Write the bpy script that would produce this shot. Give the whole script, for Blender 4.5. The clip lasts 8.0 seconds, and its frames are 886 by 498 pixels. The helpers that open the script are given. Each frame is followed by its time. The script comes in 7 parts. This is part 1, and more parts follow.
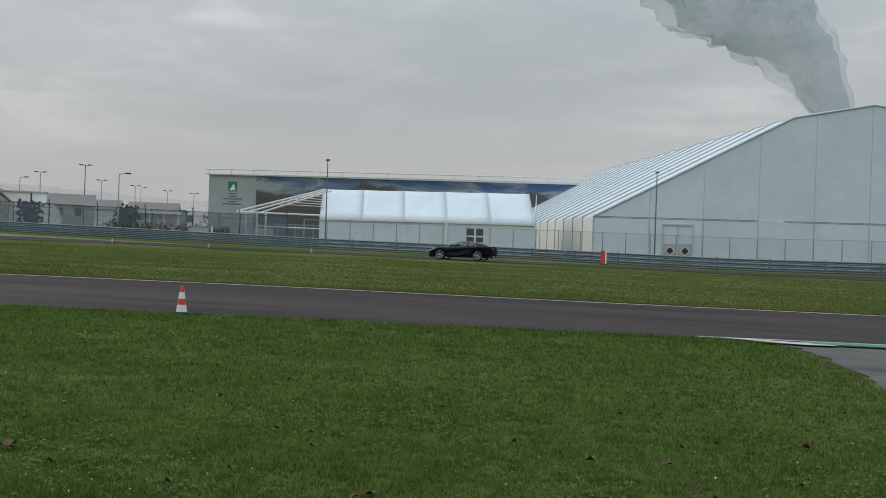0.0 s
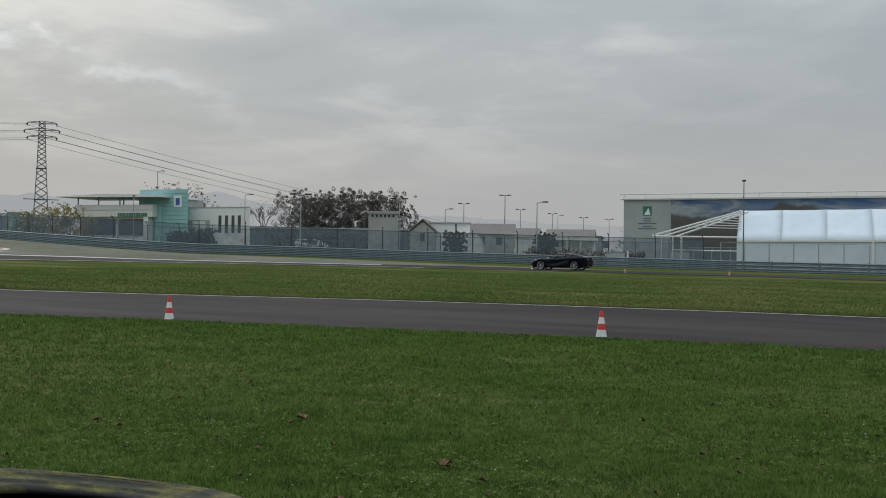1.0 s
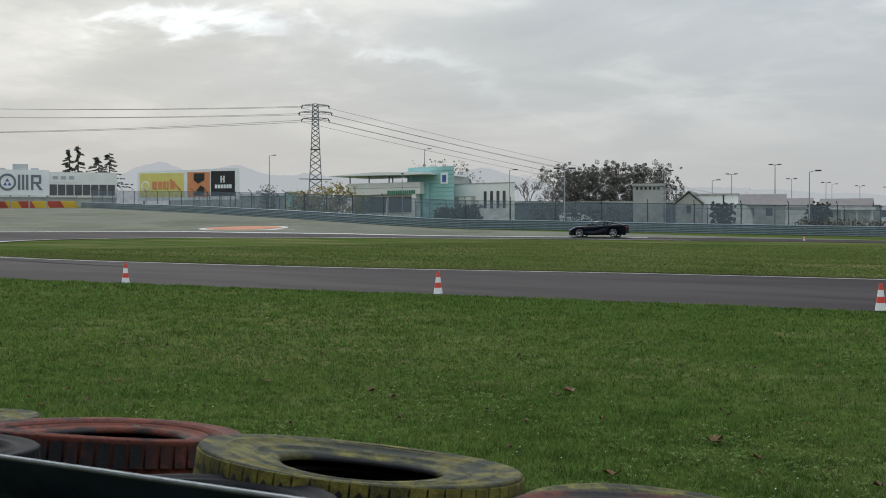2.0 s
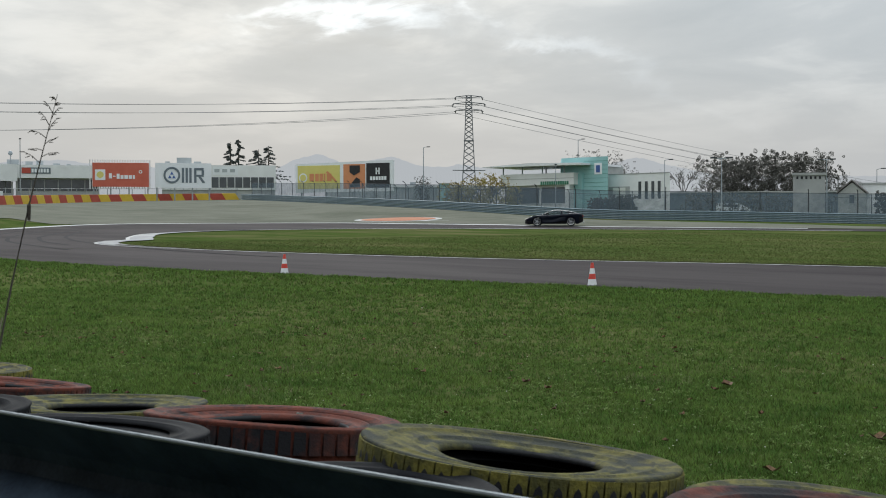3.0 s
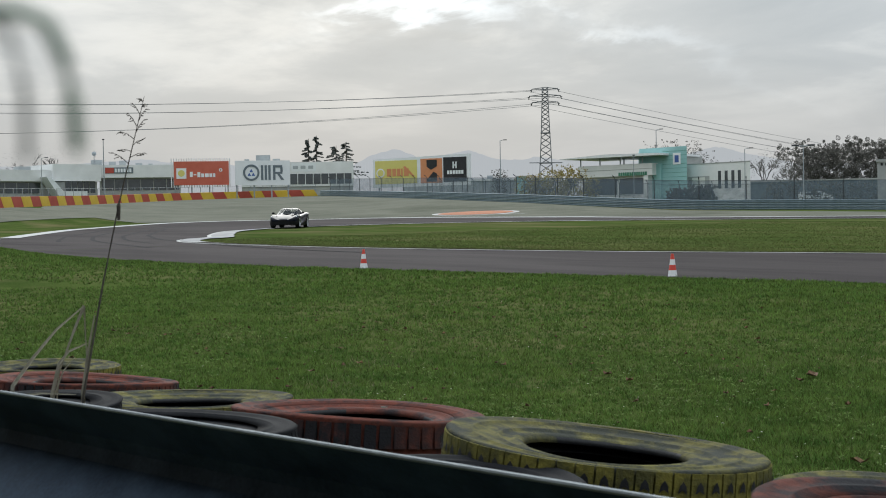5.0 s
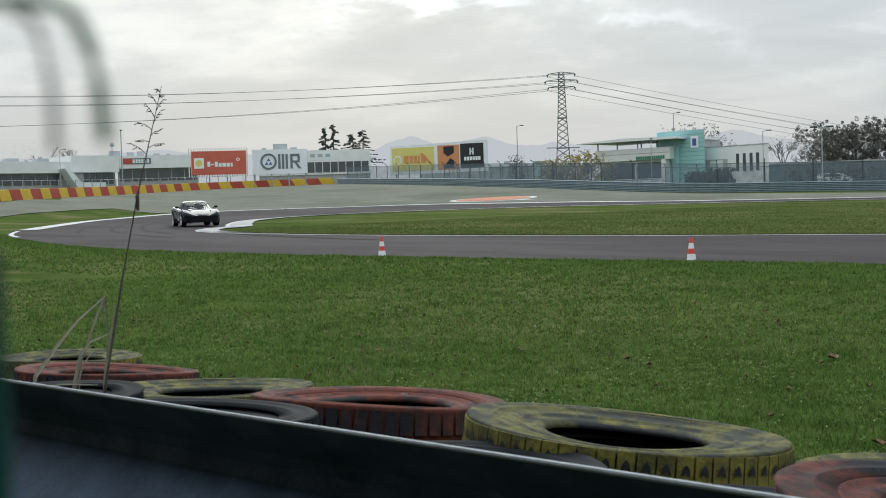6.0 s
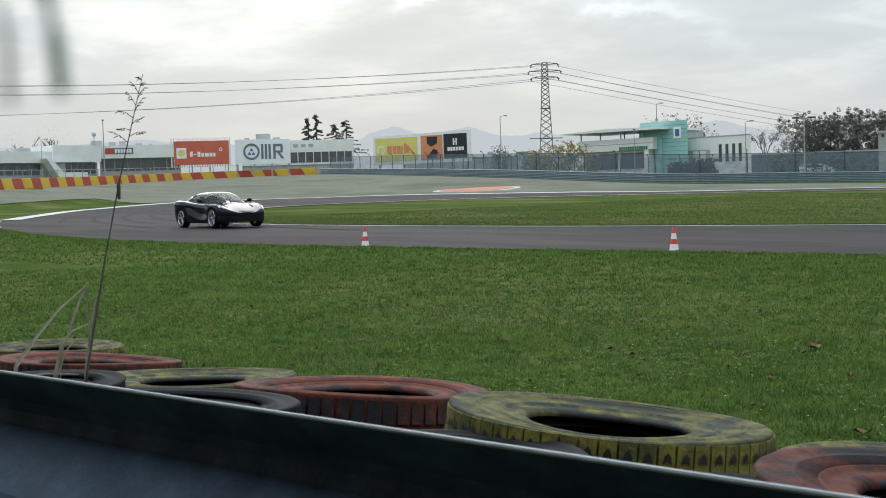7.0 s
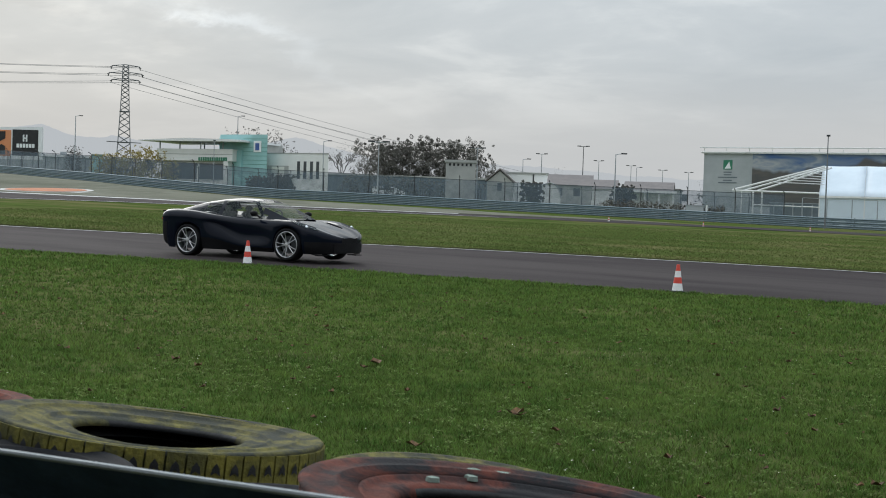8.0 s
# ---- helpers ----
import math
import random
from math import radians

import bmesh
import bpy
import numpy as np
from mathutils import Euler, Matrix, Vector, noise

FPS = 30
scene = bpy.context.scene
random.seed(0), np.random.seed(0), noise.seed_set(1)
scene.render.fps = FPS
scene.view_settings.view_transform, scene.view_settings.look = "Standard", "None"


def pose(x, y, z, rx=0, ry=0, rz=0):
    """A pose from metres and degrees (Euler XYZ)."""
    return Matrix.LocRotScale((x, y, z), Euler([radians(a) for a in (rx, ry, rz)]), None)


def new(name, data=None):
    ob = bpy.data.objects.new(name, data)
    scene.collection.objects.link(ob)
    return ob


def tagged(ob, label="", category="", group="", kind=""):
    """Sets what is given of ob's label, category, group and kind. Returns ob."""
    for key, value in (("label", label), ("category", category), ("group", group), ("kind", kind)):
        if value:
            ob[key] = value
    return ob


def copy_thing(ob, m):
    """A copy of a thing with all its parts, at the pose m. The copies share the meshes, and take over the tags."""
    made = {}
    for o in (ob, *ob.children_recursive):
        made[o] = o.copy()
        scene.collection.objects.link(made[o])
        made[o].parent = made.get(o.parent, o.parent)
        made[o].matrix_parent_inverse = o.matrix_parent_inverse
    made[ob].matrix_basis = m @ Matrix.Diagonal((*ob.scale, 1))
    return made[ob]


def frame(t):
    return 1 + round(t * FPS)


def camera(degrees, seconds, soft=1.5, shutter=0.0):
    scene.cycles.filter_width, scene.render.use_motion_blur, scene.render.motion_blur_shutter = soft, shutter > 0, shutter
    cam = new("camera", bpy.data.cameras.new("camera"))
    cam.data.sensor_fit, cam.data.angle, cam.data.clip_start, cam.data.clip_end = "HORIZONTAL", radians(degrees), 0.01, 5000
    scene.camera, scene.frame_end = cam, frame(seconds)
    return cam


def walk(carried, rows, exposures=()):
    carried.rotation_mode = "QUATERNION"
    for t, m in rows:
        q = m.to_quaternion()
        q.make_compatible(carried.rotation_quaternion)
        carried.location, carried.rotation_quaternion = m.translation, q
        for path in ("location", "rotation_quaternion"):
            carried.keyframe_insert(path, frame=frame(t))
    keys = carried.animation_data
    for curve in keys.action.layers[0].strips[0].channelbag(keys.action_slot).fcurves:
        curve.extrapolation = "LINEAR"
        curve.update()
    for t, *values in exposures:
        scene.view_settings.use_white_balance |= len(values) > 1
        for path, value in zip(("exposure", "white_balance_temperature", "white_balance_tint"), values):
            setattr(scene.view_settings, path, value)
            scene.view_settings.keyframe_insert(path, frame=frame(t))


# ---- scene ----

PI = math.pi
cam = camera(37.85, 8.0, 1.0)
PATH = [
    (0, pose(0.026, 0.042, 1.613, 89.92, -1.95, 8.85)),
    (0.2, pose(0.017, 0.034, 1.612, 91.70, -2.92, 10.62)),
    (0.3, pose(0.013, 0.031, 1.612, 92.42, -3.34, 11.68)),
    (0.5, pose(0.005, 0.024, 1.611, 92.98, -3.22, 16.02)),
    (0.7, pose(0.000, 0.027, 1.613, 92.28, -2.75, 20.88)),
    (0.8, pose(-0.002, 0.029, 1.613, 91.86, -1.71, 23.04)),
    (0.9, pose(-0.005, 0.031, 1.614, 91.03, -0.79, 25.66)),
    (1, pose(-0.007, 0.032, 1.615, 90.58, -0.69, 27.13)),
    (1.5, pose(-0.004, 0.018, 1.616, 89.30, -0.84, 32.17)),
    (1.7, pose(-0.004, 0.014, 1.617, 89.27, -0.31, 35.21)),
    (2.8, pose(-0.003, -0.005, 1.621, 89.03, -0.06, 44.21)),
    (3, pose(-0.003, -0.009, 1.622, 88.97, 0.15, 45.60)),
    (3.5, pose(0.005, -0.024, 1.625, 89.08, 0.27, 47.63)),
    (4, pose(-0.001, -0.021, 1.623, 89.04, 0.53, 48.42)),
    (4.5, pose(0.001, -0.023, 1.623, 88.92, 0.78, 48.66)),
    (5.8, pose(-0.001, -0.024, 1.623, 88.27, 1.59, 49.75)),
    (6, pose(-0.001, -0.024, 1.623, 88.14, 1.75, 49.82)),
    (6.5, pose(-0.001, -0.024, 1.622, 87.93, 1.88, 49.75)),
    (7, pose(-0.001, -0.022, 1.620, 87.69, 1.70, 49.08)),
    (7.5, pose(0.012, -0.020, 1.618, 88.48, 0.38, 43.54)),
    (7.8, pose(0.006, 0.002, 1.614, 88.06, -0.80, 37.92)),
    (7.9, pose(0.004, 0.009, 1.613, 88.28, -1.53, 34.29)),
    (8, pose(0.002, 0.017, 1.611, 88.26, -1.87, 30.52)),
]
walk(cam, PATH, exposures=[(0, -0.08, 6250, 8), (0.6, -0.24, 6250, 8), (1.0, -0.22, 6250, 8), (1.5, 0.03, 6200, 8), (3.0, 0.10, 6150, 8), (4.5, 0.08, 6150, 8), (5.8, 0.28, 6100, 7), (7.0, 0.42, 6050, 6), (7.6, 0.28, 6100, 7), (8.0, 0.20, 6150, 8)])
cam.data.dof.use_dof, cam.data.dof.focus_distance, cam.data.dof.aperture_fstop = True, 45.0, 24.0

# ---- world, sun ----
SUN_AZ, SUN_EL = radians(54), radians(24)       # azimuth counted to the left of +y
SUN_DIR = Vector((-math.sin(SUN_AZ) * math.cos(SUN_EL), math.cos(SUN_AZ) * math.cos(SUN_EL), math.sin(SUN_EL)))


def nodes_of(tree):
    tree.nodes.clear()
    return tree.nodes, tree.links


def math_node(ns, ls, op, a, b=None, clamp=False):
    n = ns.new("ShaderNodeMath")
    n.operation, n.use_clamp = op, clamp
    for k, v in enumerate((a, b)):
        if v is None:
            continue
        if isinstance(v, (int, float)):
            n.inputs[k].default_value = v
        else:
            ls.new(v, n.inputs[k])
    return n.outputs[0]


def mix_node(ns, ls, fac, a, b, blend="MIX"):
    n = ns.new("ShaderNodeMix")
    n.data_type, n.blend_type = "RGBA", blend
    for sock, v in ((n.inputs[0], fac), (n.inputs[6], a), (n.inputs[7], b)):
        if isinstance(v, (int, float)):
            sock.default_value = v
        elif isinstance(v, tuple):
            sock.default_value = (*v, 1)
        else:
            ls.new(v, sock)
    return n.outputs[2]


def ramp_node(ns, ls, fac, stops, ease="LINEAR"):
    n = ns.new("ShaderNodeValToRGB")
    n.color_ramp.interpolation = ease
    els = n.color_ramp.elements
    while len(els) < len(stops):
        els.new(0.5)
    for e, (p, c) in zip(els, stops):
        e.position, e.color = p, (*(c if isinstance(c, tuple) else (c, c, c)), 1)
    ls.new(fac, n.inputs[0])
    return n.outputs[0]


def noise_node(ns, ls, vec, scale, detail=4, rough=0.55, distort=0.0):
    n = ns.new("ShaderNodeTexNoise")
    n.inputs["Scale"].default_value, n.inputs["Detail"].default_value = scale, detail
    n.inputs["Roughness"].default_value, n.inputs["Distortion"].default_value = rough, distort
    if vec is not None:
        ls.new(vec, n.inputs["Vector"])
    return n.outputs[0]


def build_world():
    w = bpy.data.worlds.new("sky")
    scene.world, w.use_nodes = w, True
    ns, ls = nodes_of(w.node_tree)
    out, bg = ns.new("ShaderNodeOutputWorld"), ns.new("ShaderNodeBackground")
    ls.new(bg.outputs[0], out.inputs[0])
    sky = ns.new("ShaderNodeTexSky")
    sky.sky_type, sky.sun_disc = "NISHITA", False
    sky.sun_elevation, sky.sun_rotation = SUN_EL, -SUN_AZ
    sky.air_density, sky.dust_density = 1.5, 4.0
    co = ns.new("ShaderNodeTexCoord").outputs["Generated"]
    sep = ns.new("ShaderNodeSeparateXYZ")
    ls.new(co, sep.inputs[0])
    x, y, z = sep.outputs
    zz = math_node(ns, ls, "MAXIMUM", z, 0.0)
    zd = math_node(ns, ls, "ADD", zz, 0.14)
    comb = ns.new("ShaderNodeCombineXYZ")
    ls.new(math_node(ns, ls, "DIVIDE", x, zd), comb.inputs[0])
    ls.new(math_node(ns, ls, "DIVIDE", y, zd), comb.inputs[1])
    comb.inputs[2].default_value = CLOUD_SEED
    big = noise_node(ns, ls, comb.outputs[0], 0.42, 7, 0.52, 0.5)
    fine = noise_node(ns, ls, comb.outputs[0], 1.7, 8, 0.58, 0.3)
    cover = math_node(ns, ls, "ADD", math_node(ns, ls, "MULTIPLY", big, 0.6), math_node(ns, ls, "MULTIPLY", fine, 0.4))
    # cloud body from grey-blue undersides to lit tops
    body = ramp_node(ns, ls, cover, [(0.40, (0.69, 0.70, 0.695)), (0.46, (0.57, 0.59, 0.595)), (0.51, (0.45, 0.48, 0.50)), (0.60, (0.36, 0.40, 0.43))])
    # brightness round the veiled sun, strongest in the gaps between the clouds
    dot = ns.new("ShaderNodeVectorMath")
    dot.operation = "DOT_PRODUCT"
    ls.new(co, dot.inputs[0])
    dot.inputs[1].default_value = SUN_DIR
    near = math_node(ns, ls, "MAXIMUM", dot.outputs["Value"], 0.0)
    glow = math_node(ns, ls, "POWER", near, 14.0)
    gap = ramp_node(ns, ls, cover, [(0.445, 1.0), (0.485, 0.35), (0.52, 0.0)])
    lit = math_node(ns, ls, "MULTIPLY", glow, math_node(ns, ls, "ADD", math_node(ns, ls, "MULTIPLY", gap, 0.65), 0.02))
    body = mix_node(ns, ls, lit, body, (0.82, 0.80, 0.755))
    # ragged silver-edged cloud bank below the sun, in degrees of azimuth and height
    az = math_node(ns, ls, "MULTIPLY", math_node(ns, ls, "ARCTAN2", math_node(ns, ls, "MULTIPLY", x, -1.0), y), 180 / PI)
    el = math_node(ns, ls, "MULTIPLY", math_node(ns, ls, "ARCSINE", zz), 180 / PI)
    polar = ns.new("ShaderNodeCombineXYZ")
    ls.new(az, polar.inputs[0])
    ls.new(math_node(ns, ls, "MULTIPLY", el, 2.2), polar.inputs[1])
    rag = math_node(ns, ls, "SUBTRACT", noise_node(ns, ls, polar.outputs[0], 0.20, 7, 0.58, 0.6), 0.5)
    off = math_node(ns, ls, "SUBTRACT", az, 48.0)
    crest = math_node(ns, ls, "SUBTRACT", 9.0, math_node(ns, ls, "MULTIPLY", math_node(ns, ls, "MULTIPLY", off, off), 0.021))
    over = math_node(ns, ls, "ADD", math_node(ns, ls, "SUBTRACT", el, crest), math_node(ns, ls, "MULTIPLY", rag, 4.2))
    edge = ramp_node(ns, ls, math_node(ns, ls, "ADD", math_node(ns, ls, "MULTIPLY", over, 1 / 6), 0.5, True),
                     [(0.0, 0.50), (0.28, 0.48), (0.47, 0.44), (0.53, 0.78), (0.58, 0.86), (0.64, 0.52), (0.80, 0.47), (1.0, 0.45)], "B_SPLINE")
    fade = math_node(ns, ls, "POWER", 2.718, math_node(ns, ls, "MULTIPLY", math_node(ns, ls, "MULTIPLY", off, off), -1 / 75))
    broken = ramp_node(ns, ls, noise_node(ns, ls, polar.outputs[0], 0.17, 5, 0.6), [(0.40, 0.15), (0.58, 1.0)])
    bank = math_node(ns, ls, "MULTIPLY", math_node(ns, ls, "MULTIPLY", math_node(ns, ls, "SUBTRACT", edge, 0.5), fade), math_node(ns, ls, "MULTIPLY", broken, 2.3))
    # hazy band over the horizon
    haze = ramp_node(ns, ls, zz, [(0.0, 1.0), (0.05, 0.85), (0.13, 0.35), (0.26, 0.0)], "EASE")
    hz = mix_node(ns, ls, math_node(ns, ls, "POWER", near, 4.0), (0.505, 0.487, 0.468), (0.42, 0.433, 0.437))
    col = mix_node(ns, ls, haze, body, hz)
    lined = ns.new("ShaderNodeVectorMath")
    lined.operation = "SCALE"
    ls.new(col, lined.inputs[0])
    ls.new(math_node(ns, ls, "ADD", bank, 1.0), lined.inputs["Scale"])
    col = lined.outputs[0]
    # the cloud deck brightens towards the zenith
    lift = math_node(ns, ls, "ADD", math_node(ns, ls, "MULTIPLY", math_node(ns, ls, "POWER", zz, 1.5), ZENITH), 1.0)
    vm = ns.new("ShaderNodeVectorMath")
    vm.operation = "SCALE"
    ls.new(col, vm.inputs[0])
    ls.new(lift, vm.inputs["Scale"])
    blue = ns.new("ShaderNodeVectorMath")
    blue.operation = "SCALE"
    ls.new(sky.outputs[0], blue.inputs[0])
    blue.inputs["Scale"].default_value = 0.004
    add = ns.new("ShaderNodeVectorMath")
    ls.new(vm.outputs[0], add.inputs[0])
    ls.new(blue.outputs[0], add.inputs[1])
    ls.new(add.outputs[0], bg.inputs[0])
    bg.inputs[1].default_value = 1.0
    return w


CLOUD_SEED, ZENITH = 3.0, 1.5
build_world()
sun = new("sun", bpy.data.lights.new("sun", "SUN"))
sun.data.energy, sun.data.angle, sun.data.color = 0.85, radians(40), (1.0, 0.96, 0.90)
sun.rotation_euler = (-SUN_DIR).to_track_quat("-Z", "Y").to_euler()

# ---- materials ----


def mat(name, c1, c2, scale=4.0, rough=0.8, metal=0.0, bump=0.2, fine=40.0, spec=0.4, third=None, patchy=(0.37, 0.5, 0.66), isl=0.0, coat=0.0, stretch=(1, 1, 1), world=False, dist=0.02, thin=0.0):
    """A surface with broad and fine variation between two colours, and fine relief."""
    m = bpy.data.materials.new(name)
    m.use_nodes = True
    ns, ls = nodes_of(m.node_tree)
    out, p = ns.new("ShaderNodeOutputMaterial"), ns.new("ShaderNodeBsdfPrincipled")
    if not thin:
        ls.new(p.outputs[0], out.inputs[0])
    if world:
        co = ns.new("ShaderNodeNewGeometry").outputs["Position"]
    else:
        co = ns.new("ShaderNodeTexCoord").outputs["Object"]
    mp = ns.new("ShaderNodeMapping")
    mp.inputs["Scale"].default_value = stretch
    ls.new(co, mp.inputs[0])
    v = mp.outputs[0]
    broad, grain = noise_node(ns, ls, v, scale, 5), noise_node(ns, ls, v, fine, 3)
    fac = ramp_node(ns, ls, math_node(ns, ls, "ADD", math_node(ns, ls, "MULTIPLY", broad, 0.65), math_node(ns, ls, "MULTIPLY", grain, 0.35)), [(0.33, 0.0), (0.67, 1.0)])
    col = mix_node(ns, ls, fac, c1, c2)
    if third:
        patch = ramp_node(ns, ls, noise_node(ns, ls, v, scale * patchy[0], 6, 0.65), [(patchy[1], 0.0), (patchy[2], 1.0)])
        col = mix_node(ns, ls, patch, col, third)
    if isl:
        rnd = ns.new("ShaderNodeNewGeometry").outputs["Random Per Island"]
        hsv = ns.new("ShaderNodeHueSaturation")
        ls.new(math_node(ns, ls, "ADD", math_node(ns, ls, "MULTIPLY", rnd, isl), 1.0 - isl / 2), hsv.inputs["Value"])
        ls.new(math_node(ns, ls, "ADD", math_node(ns, ls, "MULTIPLY", rnd, 0.03), 0.485), hsv.inputs["Hue"])
        ls.new(col, hsv.inputs["Color"])
        col = hsv.outputs[0]
    ls.new(col, p.inputs["Base Color"])
    if thin:      # thin leaves let light through
        tl, mx = ns.new("ShaderNodeBsdfTranslucent"), ns.new("ShaderNodeMixShader")
        ls.new(col, tl.inputs[0])
        mx.inputs[0].default_value = thin
        ls.new(p.outputs[0], mx.inputs[1])
        ls.new(tl.outputs[0], mx.inputs[2])
        ls.new(mx.outputs[0], out.inputs[0])
    ls.new(math_node(ns, ls, "ADD", math_node(ns, ls, "MULTIPLY", grain, 0.25), rough - 0.125, True), p.inputs["Roughness"])
    p.inputs["Metallic"].default_value, p.inputs["Specular IOR Level"].default_value = metal, spec
    p.inputs["Coat Weight"].default_value = coat
    p.inputs["Coat Roughness"].default_value = 0.08
    if bump:
        bp = ns.new("ShaderNodeBump")
        bp.inputs["Strength"].default_value, bp.inputs["Distance"].default_value = bump, dist
        ls.new(math_node(ns, ls, "ADD", grain, math_node(ns, ls, "MULTIPLY", broad, 0.6)), bp.inputs["Height"])
        ls.new(bp.outputs[0], p.inputs["Normal"])
    return m


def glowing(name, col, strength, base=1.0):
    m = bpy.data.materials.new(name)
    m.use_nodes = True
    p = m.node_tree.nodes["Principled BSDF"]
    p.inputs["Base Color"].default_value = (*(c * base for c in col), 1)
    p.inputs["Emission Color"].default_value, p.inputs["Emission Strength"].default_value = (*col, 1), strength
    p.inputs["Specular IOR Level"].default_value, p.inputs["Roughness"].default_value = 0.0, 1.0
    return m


def glass(name, tint, rough=0.03, clear=0.3):
    """Dark tinted glass: a glossy coat over a see-through body."""
    m = bpy.data.materials.new(name)
    m.use_nodes = True
    ns, ls = nodes_of(m.node_tree)
    out, gl, tr, mx = (ns.new(k) for k in ("ShaderNodeOutputMaterial", "ShaderNodeBsdfPrincipled", "ShaderNodeBsdfTransparent", "ShaderNodeMixShader"))
    gl.inputs["Base Color"].default_value, gl.inputs["Roughness"].default_value = (*tint, 1), rough
    gl.inputs["Specular IOR Level"].default_value, gl.inputs["Coat Weight"].default_value = 0.35, 0.0
    mx.inputs[0].default_value = clear
    ls.new(gl.outputs[0], mx.inputs[1])
    ls.new(tr.outputs[0], mx.inputs[2])
    ls.new(mx.outputs[0], out.inputs[0])
    return m


def screen(name, col, density):
    """Fine wire mesh, far below what the eye can tell apart: lets most light through."""
    m = bpy.data.materials.new(name)
    m.use_nodes = True
    ns, ls = nodes_of(m.node_tree)
    out, df, tr, mx = (ns.new(k) for k in ("ShaderNodeOutputMaterial", "ShaderNodeBsdfDiffuse", "ShaderNodeBsdfTransparent", "ShaderNodeMixShader"))
    co = ns.new("ShaderNodeTexCoord").outputs["Object"]
    n = noise_node(ns, ls, co, 1.3, 3)
    ls.new(math_node(ns, ls, "MULTIPLY", math_node(ns, ls, "ADD", n, 0.5), density), mx.inputs[0])
    df.inputs[0].default_value = (*col, 1)
    ls.new(tr.outputs[0], mx.inputs[1])
    ls.new(df.outputs[0], mx.inputs[2])
    ls.new(mx.outputs[0], out.inputs[0])
    return m


